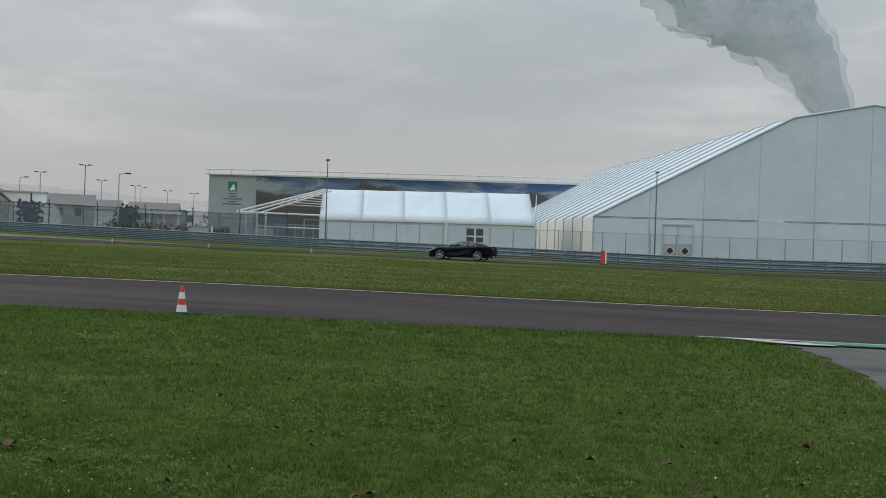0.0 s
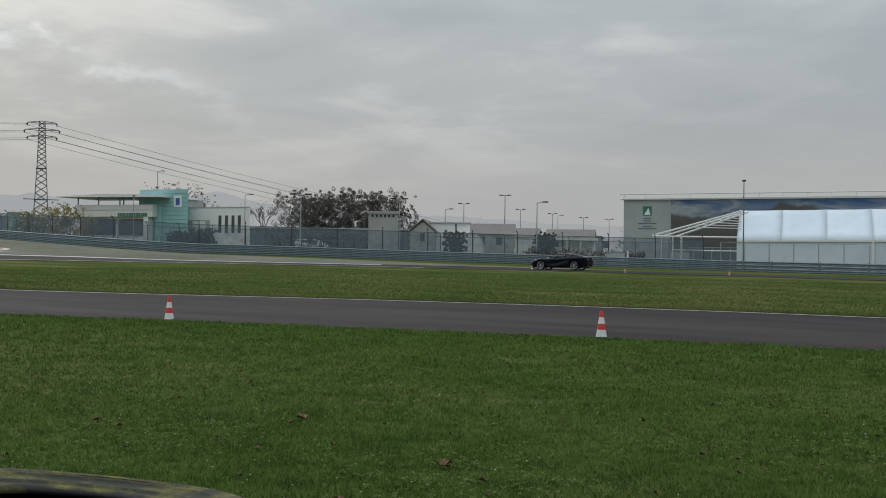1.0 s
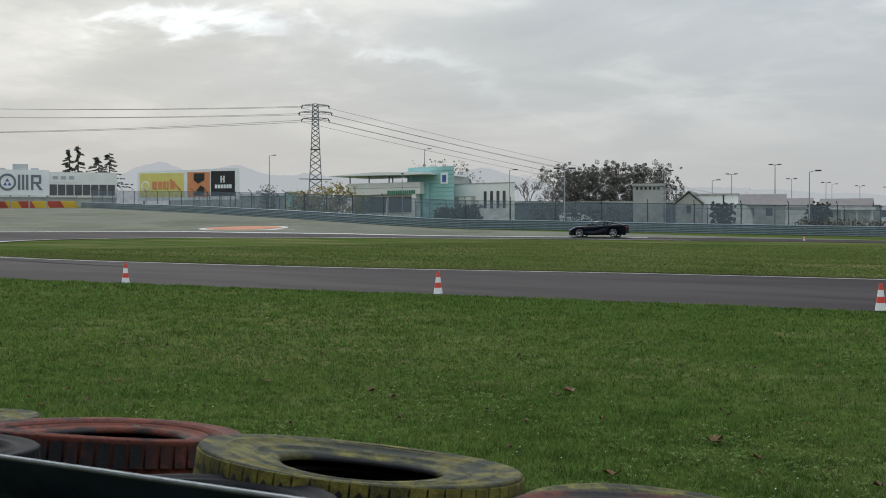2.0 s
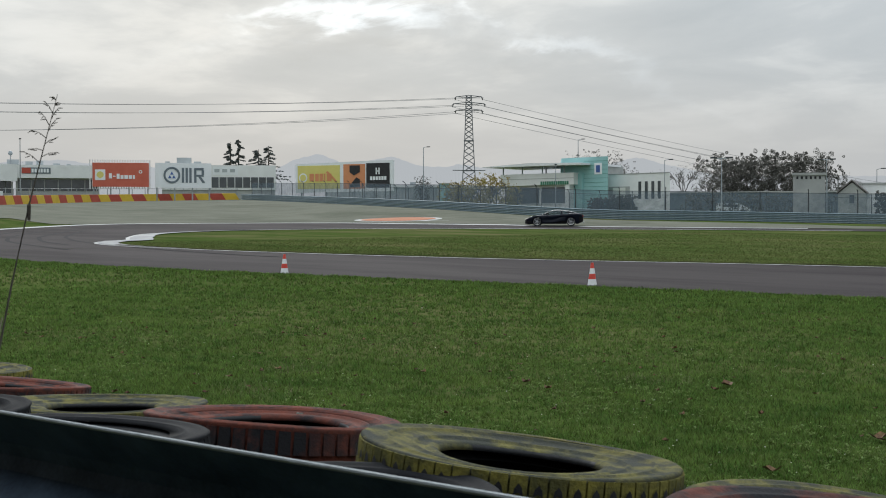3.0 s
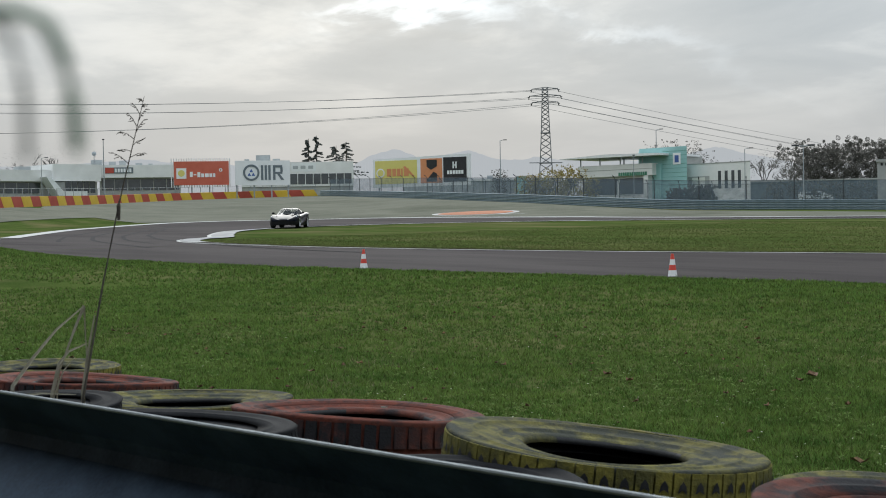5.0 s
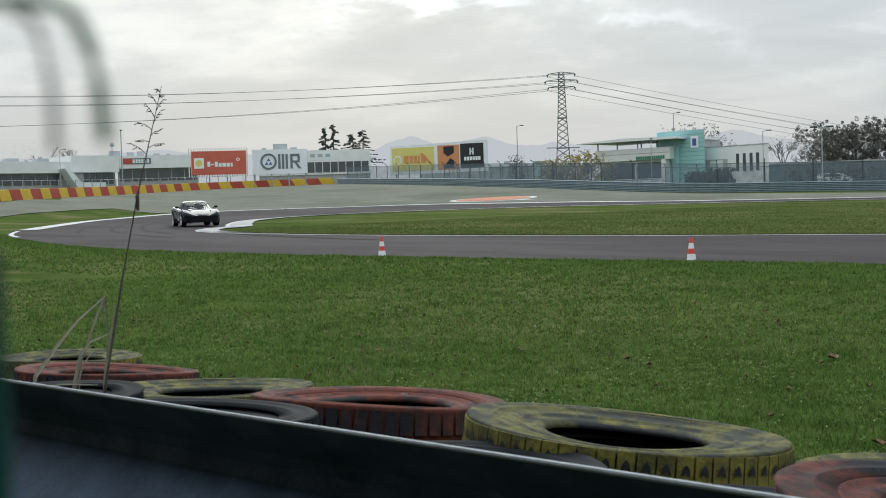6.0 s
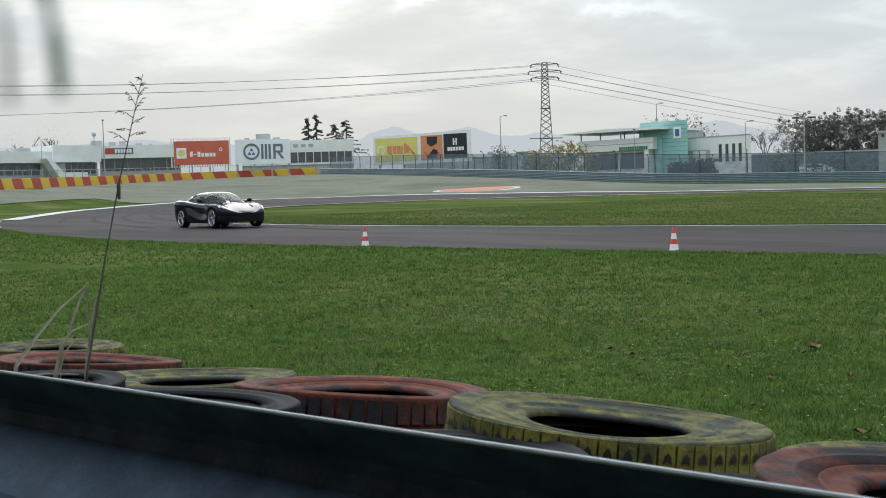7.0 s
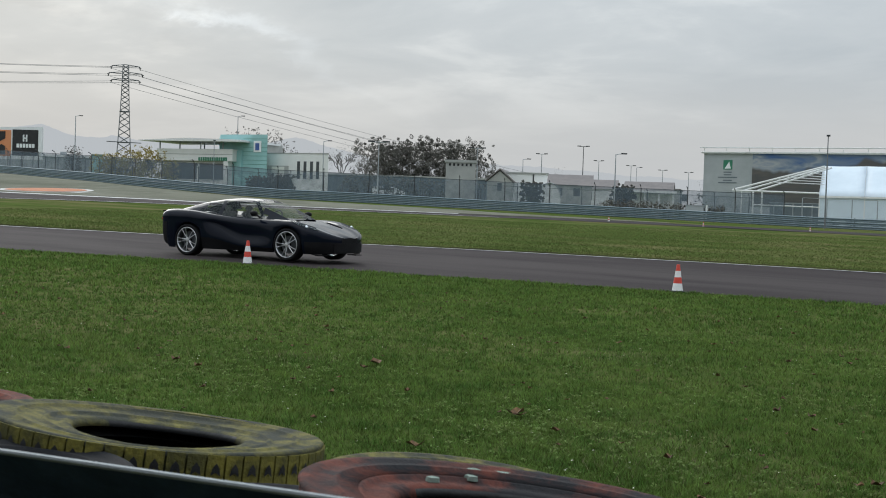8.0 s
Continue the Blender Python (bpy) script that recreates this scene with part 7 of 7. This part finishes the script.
FENDER = [(-2.34, 0.88), (-2.25, 0.96), (-2.05, 1.012), (-1.7, 1.030), (-1.3, 1.012), (-0.9, 0.962), (-0.4, 0.915), (0.2, 0.885), (0.8, 0.872), (1.2, 0.872), (1.5, 0.845), (1.8, 0.765), (2.05, 0.675), (2.25, 0.585), (2.34, 0.53)]
CENTRE = [(-2.34, 0.90), (-2.25, 0.965), (-2.0, 1.005), (-1.6, 1.0), (-0.8, 0.93), (0.2, 0.90), (0.8, 0.885), (1.2, 0.845), (1.6, 0.765), (2.0, 0.655), (2.25, 0.57), (2.34, 0.52)]
ROOF = [(-2.10, 0.990), (-1.85, 1.060), (-1.5, 1.150), (-1.1, 1.232), (-0.7, 1.288), (-0.3, 1.310), (0.0, 1.298), (0.25, 1.245), (0.5, 1.155), (0.75, 1.045), (1.0, 0.928), (1.08, 0.885)]


def arch(x):
    z = 0.17
    for w in (XW, -XW):
        d = abs(x - w)
        if d < 0.385:
            z = max(z, 0.335 + math.sqrt(0.385 ** 2 - d ** 2))
    if x > 1.9:
        z = 0.15 + (x - 1.9) * 0.10
    if x < -1.95:
        z = max(z, 0.20 + (-1.95 - x) * 0.45)
    return z


def body_section(x):
    w, zs, zf, zc, zb = soft(x, HALF), soft(x, SHOULDER), soft(x, FENDER), soft(x, CENTRE), arch(x)
    zs = max(zs, zb + 0.03)
    zf = max(zf, zs + 0.04)
    # flank: a sill bulge whose upper edge sweeps from low behind the front wheel up into the haunch
    scoop = math.exp(-((x - 0.02) / 0.72) ** 4)
    zl = 0.37 + 0.36 * float(ease(0.25, -0.85, x))
    zl = min(max(zl, zb + 0.04), zs - 0.09)
    if zs - zb < 0.14:
        zl = zb + (zs - zb) * 0.4
    up = min(0.060, (zs - zl) * 0.5)
    return [(w * 0.91, zb), (w * 0.975, zb + (zl - zb) * 0.45), (w * (0.985 + 0.008 * scoop), zl), (w * (0.988 - 0.088 * scoop), zl + up), (w * (0.992 - 0.050 * scoop), (zl + up + zs) / 2), (w, zs),
            (w * 0.965, zs + (zf - zs) * 0.62), (w * 0.86, zf), (w * 0.68, zf * 0.6 + zc * 0.4 - 0.012), (w * 0.42, zc - 0.004), (w * 0.2, zc + 0.006), (0, zc + 0.008)]


def cabin_section(x):
    zr, zc = soft(x, ROOF), soft(x, CENTRE) - 0.03
    zr = max(zr, zc + 0.012)
    k = (zr - zc) / 0.37
    wb = curve(x, [(-2.1, 0.50), (-1.6, 0.62), (-1.2, 0.72), (-0.6, 0.79), (0.2, 0.805), (0.7, 0.74), (1.08, 0.58)])
    wr = curve(x, [(-2.1, 0.40), (-1.3, 0.48), (-0.3, 0.555), (0.2, 0.55), (1.08, 0.48)])
    return [(wb, zc), (wb + (wr - wb) * 0.42, zc + (zr - zc) * 0.42), (wb + (wr - wb) * 0.86, zc + (zr - zc) * 0.84), (wr * 0.90, zr - 0.022 * k), (wr * 0.6, zr - 0.004), (wr * 0.3, zr + 0.001), (0, zr + 0.002)]


def loft_parts(xs, section, split, close):
    """Skin over cross-sections, shared out to parts by split(x, row)."""
    rows = []
    for x in xs:
        half = section(x)
        rows.append([(x, y, z) for y, z in half] + [(x, -y, z) for y, z in half[-2::-1]])
    n = len(rows[0])
    out = {}

    def add(key, quad):
        out.setdefault(key, ([], {}, []))
        pts, seen, faces = out[key]
        idx = []
        for p in quad:
            q = tuple(round(c, 5) for c in p)
            if q not in seen:
                seen[q] = len(pts)
                pts.append(q)
            if seen[q] not in idx:
                idx.append(seen[q])
        if len(idx) > 2:
            faces.append(idx)
    for i in range(len(xs) - 1):
        for j in range(n - 1):
            row = min(j, n - 2 - j)
            quad = (rows[i][j], rows[i + 1][j], rows[i + 1][j + 1], rows[i][j + 1])
            xm, zm = (xs[i] + xs[i + 1]) / 2, sum(p[2] for p in quad) / 4
            add(split(xm, row, zm), quad)
    if close:
        for r in (rows[0], rows[-1]):
            add(split(r[0][0], 0, 0.4), r)
    return out


def smooth_part(name, data, material, parent, label="", thick=0.0):
    pts, _, faces = data
    bm = bmesh.new()
    used = {k for f in faces for k in f}
    vs = [bm.verts.new(p) if k in used else None for k, p in enumerate(pts)]
    for f in faces:
        try:
            bm.faces.new([vs[k] for k in f])
        except ValueError:
            pass
    bmesh.ops.recalc_face_normals(bm, faces=bm.faces)
    ob = part(name, bm, material, parent, label, smooth=True)
    if thick:
        ob.modifiers.new("thick", "SOLIDIFY").thickness = thick
    return ob


def build_wheel(car, x, y, side):
    w = new("wheel")
    w.parent = car
    w.matrix_basis = pose(x, y, RW)
    bm = bmesh.new()
    h = 0.135
    lathe(bm, [(0.272, -h * 0.8), (0.31, -h), (RW - 0.02, -h * 0.95), (RW, -h * 0.75), (RW, h * 0.75), (RW - 0.02, h * 0.95), (0.31, h), (0.272, h * 0.8)], 48, "y")
    part("tyre", bm, M["carblack"], w, "black road tyre", smooth=True)
    o = side * (h - 0.02)
    bm = bmesh.new()
    lathe(bm, [(0.266, o - side * 0.16), (0.280, o - side * 0.16), (0.280, o + side * 0.012), (0.264, o + side * 0.012), (0.258, o - side * 0.02)], 48, "y")
    rim = part("rim", bm, M["rim"], w, "silver ten-spoke alloy rim", smooth=True)
    for k in range(5):
        for d in (-0.20, 0.20):
            a = 2 * PI * k / 5 + d
            b = 2 * PI * k / 5 + d * 0.55
            bm = bmesh.new()
            p0 = Vector((0.05 * math.cos(b), o - side * 0.03, 0.05 * math.sin(b)))
            p1 = Vector((0.265 * math.cos(a), o, 0.265 * math.sin(a)))
            tube(bm, [p0, p0.lerp(p1, 0.5) + Vector((0, side * 0.008, 0)), p1], [0.016, 0.010, 0.012], 6)
            part("spoke", bm, M["rim"], rim)
    bm = bmesh.new()
    lathe(bm, [(0.001, o - side * 0.05), (0.055, o - side * 0.05), (0.05, o - side * 0.005), (0.001, o)], 16, "y")
    part("hub", bm, M["rim"], rim)
    bm = bmesh.new()
    lathe(bm, [(0.06, o - side * 0.09), (0.19, o - side * 0.09), (0.19, o - side * 0.115), (0.06, o - side * 0.115)], 28, "y")
    part("brake_disc", bm, M["darksteel"], w, "dark grey brake disc")
    return w


def build_car():
    car = thing("sports_car", pose(-12.6, 89.1, 0.8, 0, 0, 170), "black long-nosed front-engined coupe driving round the circuit", "car")
    xs = np.unique(np.concatenate([np.linspace(-2.34, 2.34, 96), [-2.33, -2.32, 2.32, 2.33, XW - 0.385, XW + 0.385, -XW - 0.385, -XW + 0.385]]))

    def split(x, row, z):
        if x > 1.80 and row < 3:
            return "front_bumper"
        if x < -2.0 and row < 2:
            return "rear_diffuser"
        if row < 1 and abs(x) < 0.97:
            return "side_skirt"
        return "body"
    skin = loft_parts(xs, body_section, split, True)
    smooth_part("body", skin["body"], M["paint"], car, "glossy black bodywork")
    smooth_part("front_bumper", skin["front_bumper"], M["carblack"], car, "matt black lower front bumper")
    smooth_part("rear_diffuser", skin["rear_diffuser"], M["carblack"], car, "matt black rear diffuser")
    for s in (1, -1):
        pts, seen, faces = skin["side_skirt"]
        smooth_part("side_skirt", (pts, seen, [f for f in faces if sum(pts[k][1] for k in f) * s > 0]), M["carblack"], car, "matt black side skirt")
    # cabin
    cx = np.linspace(-2.10, 1.08, 60)

    def csplit(x, row, z):
        if x > 0.12 and row >= 2:
            return "windscreen"
        if x < -0.95 and row >= 4 and x > -1.75:
            return "rear_window"
        if row < 2 and (-1.10 if row else -1.22) < x < (0.50 if row else 0.66) and not -0.64 < x < -0.56:
            return "side_window"
        return "roof"
    cab = loft_parts(cx, cabin_section, csplit, False)
    smooth_part("roof", cab["roof"], M["paint"], car, "black roof and pillars")
    smooth_part("windscreen", cab["windscreen"], M["carglass"], car, "dark raked windscreen")
    smooth_part("rear_window", cab["rear_window"], M["carglass"], car)
    for s, nm in ((1, 0), (-1, 1)):
        pts, seen, faces = cab["side_window"]
        keep = [f for f in faces if sum(pts[k][1] for k in f) * s > 0]
        smooth_part("side_window", (pts, seen, keep), M["carglass"], car, "dark tinted side window")
    # dark inside: floor pan with wheel wells, seats, wheel
    bm = boxes((-0.95, 0.95, -0.80, 0.80, 0.18, 0.62), (-2.2, -1.76, -0.72, 0.72, 0.28, 0.7), (1.76, 2.1, -0.66, 0.66, 0.2, 0.45), (-1.78, -0.94, -0.64, 0.64, 0.25, 0.8), (0.94, 1.78, -0.64, 0.64, 0.2, 0.6))
    part("floor_pan", bm, M["carblack"], car)
    for y in (-0.37, 0.37):
        bm = bmesh.new()
        box(bm, -0.75, -0.58, y - 0.22, y + 0.22, 0.45, 1.02)
        box(bm, -0.74, -0.62, y - 0.12, y + 0.12, 1.02, 1.14)
        box(bm, -0.62, -0.1, y - 0.24, y + 0.24, 0.45, 0.62)
        bmesh.ops.bevel(bm, geom=bm.edges, offset=0.04, segments=2, affect="EDGES")
        part("seat", bm, M["seat"], car)
    bm = bmesh.new()
    box(bm, 0.25, 0.7, -0.66, 0.66, 0.62, 0.86)
    part("dashboard", bm, M["carblack"], car)
    bm = bmesh.new()
    t = np.linspace(0, 2 * PI, 21)
    tube(bm, [(0.12 + 0.05 * math.sin(a), 0.37 + 0.17 * math.cos(a), 0.90 + 0.16 * math.sin(a)) for a in t], 0.015, 6)
    part("steering_wheel", bm, M["carblack"], car)
    # lamps: long swept headlights on the fenders
    for s in (1, -1):
        bm = bmesh.new()
        rows = []
        for k in range(8):
            x = 1.42 + 0.62 * k / 7
            sec = body_section(x)
            (ya, za), (yb, zb) = sec[6], sec[7]
            f = math.sin(PI * (k + 0.6) / 8.2)
            m_ = Vector((x, s * (ya + yb) / 2, (za + zb) / 2 + 0.012))
            d = Vector((0, s * (yb - ya), zb - za)).normalized()
            rows.append([bm.verts.new(m_ - d * 0.055 * f), bm.verts.new(m_ + Vector((0, s * 0.005, 0.010))), bm.verts.new(m_ + d * 0.055 * f)])
        for a, b in zip(rows, rows[1:]):
            for i in range(2):
                bm.faces.new((a[i], a[i + 1], b[i + 1], b[i]))
        h = part("headlight", bm, M["carglass"], car, "swept smoked headlight")
        h.modifiers.new("thick", "SOLIDIFY").thickness = 0.012
        sec = body_section(1.78)
        # bulb's weak emission stands in for a glint on the headlamp
        bm = bmesh.new()
        bmesh.ops.create_uvsphere(bm, u_segments=12, v_segments=8, radius=0.030)
        g = part("headlight_bulb", bm, M["lamp"], h, "white headlamp bulb, its glint put in as a faint glow")
        g.matrix_basis = pose(1.80, s * (sec[6][0] + sec[7][0]) / 2, (sec[6][1] + sec[7][1]) / 2 + 0.0)
        # tail lamps
        for k in range(2):
            bm = bmesh.new()
            lathe(bm, [(0.001, -0.03), (0.062, -0.03), (0.055, 0.02), (0.001, 0.03)], 16, "y")
            ob = part("tail_light", bm, M["tail"], car, "round red tail light")
            ob.matrix_basis = pose(-2.315 - 0.02 * k, s * (0.62 - 0.17 * k), 0.80, 0, 0, 90)
        # mirrors on stalks
        bm = bmesh.new()
        bmesh.ops.create_uvsphere(bm, u_segments=12, v_segments=8, radius=1.0)
        for v in bm.verts:
            v.co = Vector((v.co.x * 0.075 + 0.52, s * (1.0 + v.co.y * 0.105), 0.985 + v.co.z * 0.062))
        mi = part("mirror", bm, M["carblack"], car, "black door mirror", smooth=True)
        bm = bmesh.new()
        tube(bm, [(0.54, s * 0.80, 0.90), (0.53, s * 0.93, 0.96)], 0.018, 6)
        part("stalk", bm, M["carblack"], mi)
        # dark slot in the bonnet inboard of the lamp
        bm = bmesh.new()
        rows = []
        for k in range(7):
            x = 1.30 + 0.50 * k / 6
            (ya, za), (yb, zb) = body_section(x)[8], body_section(x)[9]
            f = 0.35 + 0.20 * k / 6
            m_ = Vector((x, s * (ya + (yb - ya) * f), za + (zb - za) * f + 0.003))
            w_ = 0.030 * math.sin(PI * (k + 0.5) / 7)
            rows.append([bm.verts.new(m_ + Vector((0, -w_, 0))), bm.verts.new(m_ + Vector((0, w_, 0)))])
        for q, r_ in zip(rows, rows[1:]):
            bm.faces.new((q[0], q[1], r_[1], r_[0]))
        part("bonnet_slot", bm, M["carblack"], car, "dark slot in the bonnet").modifiers.new("thick", "SOLIDIFY").thickness = 0.006
        # dive planes at the nose corners and rear
        part("splitter_fin", boxes((1.95, 2.17, s * 0.62 - 0.12, s * 0.62 + 0.12, 0.135, 0.155)), M["carblack"], car)
        bm = bmesh.new()
        lathe(bm, [(0.03, -0.05), (0.045, -0.05), (0.045, 0.06), (0.03, 0.06)], 14, "y")
        ob = part("exhaust", bm, M["rim"], car, "steel exhaust tip")
        ob.matrix_basis = pose(-2.36, s * 0.45, 0.30, 0, 0, 90)
    bm = bmesh.new()
    rows = []
    for y in np.linspace(-0.52, 0.52, 15):
        x = 2.347 - 0.09 * (abs(y) / 0.58) ** 2.6
        rows.append([bm.verts.new((x, y, z)) for z in (0.22, 0.30, 0.40)])
    for a, b in zip(rows, rows[1:]):
        for i in range(2):
            bm.faces.new((a[i], a[i + 1], b[i + 1], b[i]))
    part("grille", bm, M["carblack"], car, "wide black grille").modifiers.new("thick", "SOLIDIFY").thickness = 0.02
    for k in range(3):
        z = 0.23 + 0.07 * k
        pts = [(2.350 - 0.09 * (abs(y) / 0.58) ** 2.6, y, z) for y in np.linspace(-0.46, 0.46, 13)]
        part("grille_bar", tubes([pts], 0.006, 5), M["black"], car)
    sp = bmesh.new()
    box(sp, -2.345, -2.18, -0.66, 0.66, 0.955, 0.985)
    bmesh.ops.bevel(sp, geom=sp.edges, offset=0.012, segments=2, affect="EDGES")
    part("tail_lip", sp, M["paint"], car)
    wheels = [build_wheel(car, sx * XW, sy * YW, sy) for sx in (1, -1) for sy in (1, -1)]
    return car, wheels


CAR, WHEELS = build_car()

# seconds, x, y, heading in degrees from +x
DRIVE = [(0, -12.5, 89.4, 171), (0.5, -26.0, 91.4, 172), (1, -37.2, 92.6, 181), (1.5, -46.6, 90.8, 193), (3, -68.6, 79.8, 219), (3.5, -73.2, 72.9, 243), (4, -74.6, 65.3, 266), (4.5, -74.8, 56.6, 289), (4.7, -74.3, 53.6, 301), (5.25, -69.8, 45.0, 320),
         (5.8, -63.2, 36.6, 330), (6, -59.7, 33.5, 340), (6.5, -51.2, 28.4, 349), (7, -42.0, 25.3, 354), (7.5, -30.45, 23.0, 359), (8, -18.08, 22.80, 361)]


def motions():
    rows = [(t, pose(x, y, gz(x, y) + 0.03, 0, 0, a)) for t, x, y, a in DRIVE]
    walk(CAR, rows)
    t = np.arange(0, 8.0 + 1e-6, 1 / FPS)
    ts, px, py = [r[0] for r in DRIVE], [r[1] for r in DRIVE], [r[2] for r in DRIVE]
    step = np.hypot(np.diff(np.interp(t, ts, px)), np.diff(np.interp(t, ts, py)))
    turn = np.degrees(step / RW)
    turn = (turn - 18) % 36 + 18          # a tenth of a turn looks the same on these rims
    angle = np.r_[0, np.cumsum(turn)]
    for w in WHEELS:
        p = w.matrix_basis.translation.copy()
        walk(w, [(float(q), pose(p.x, p.y, p.z, 0, float(a), 0)) for q, a in zip(t, angle)])


motions()
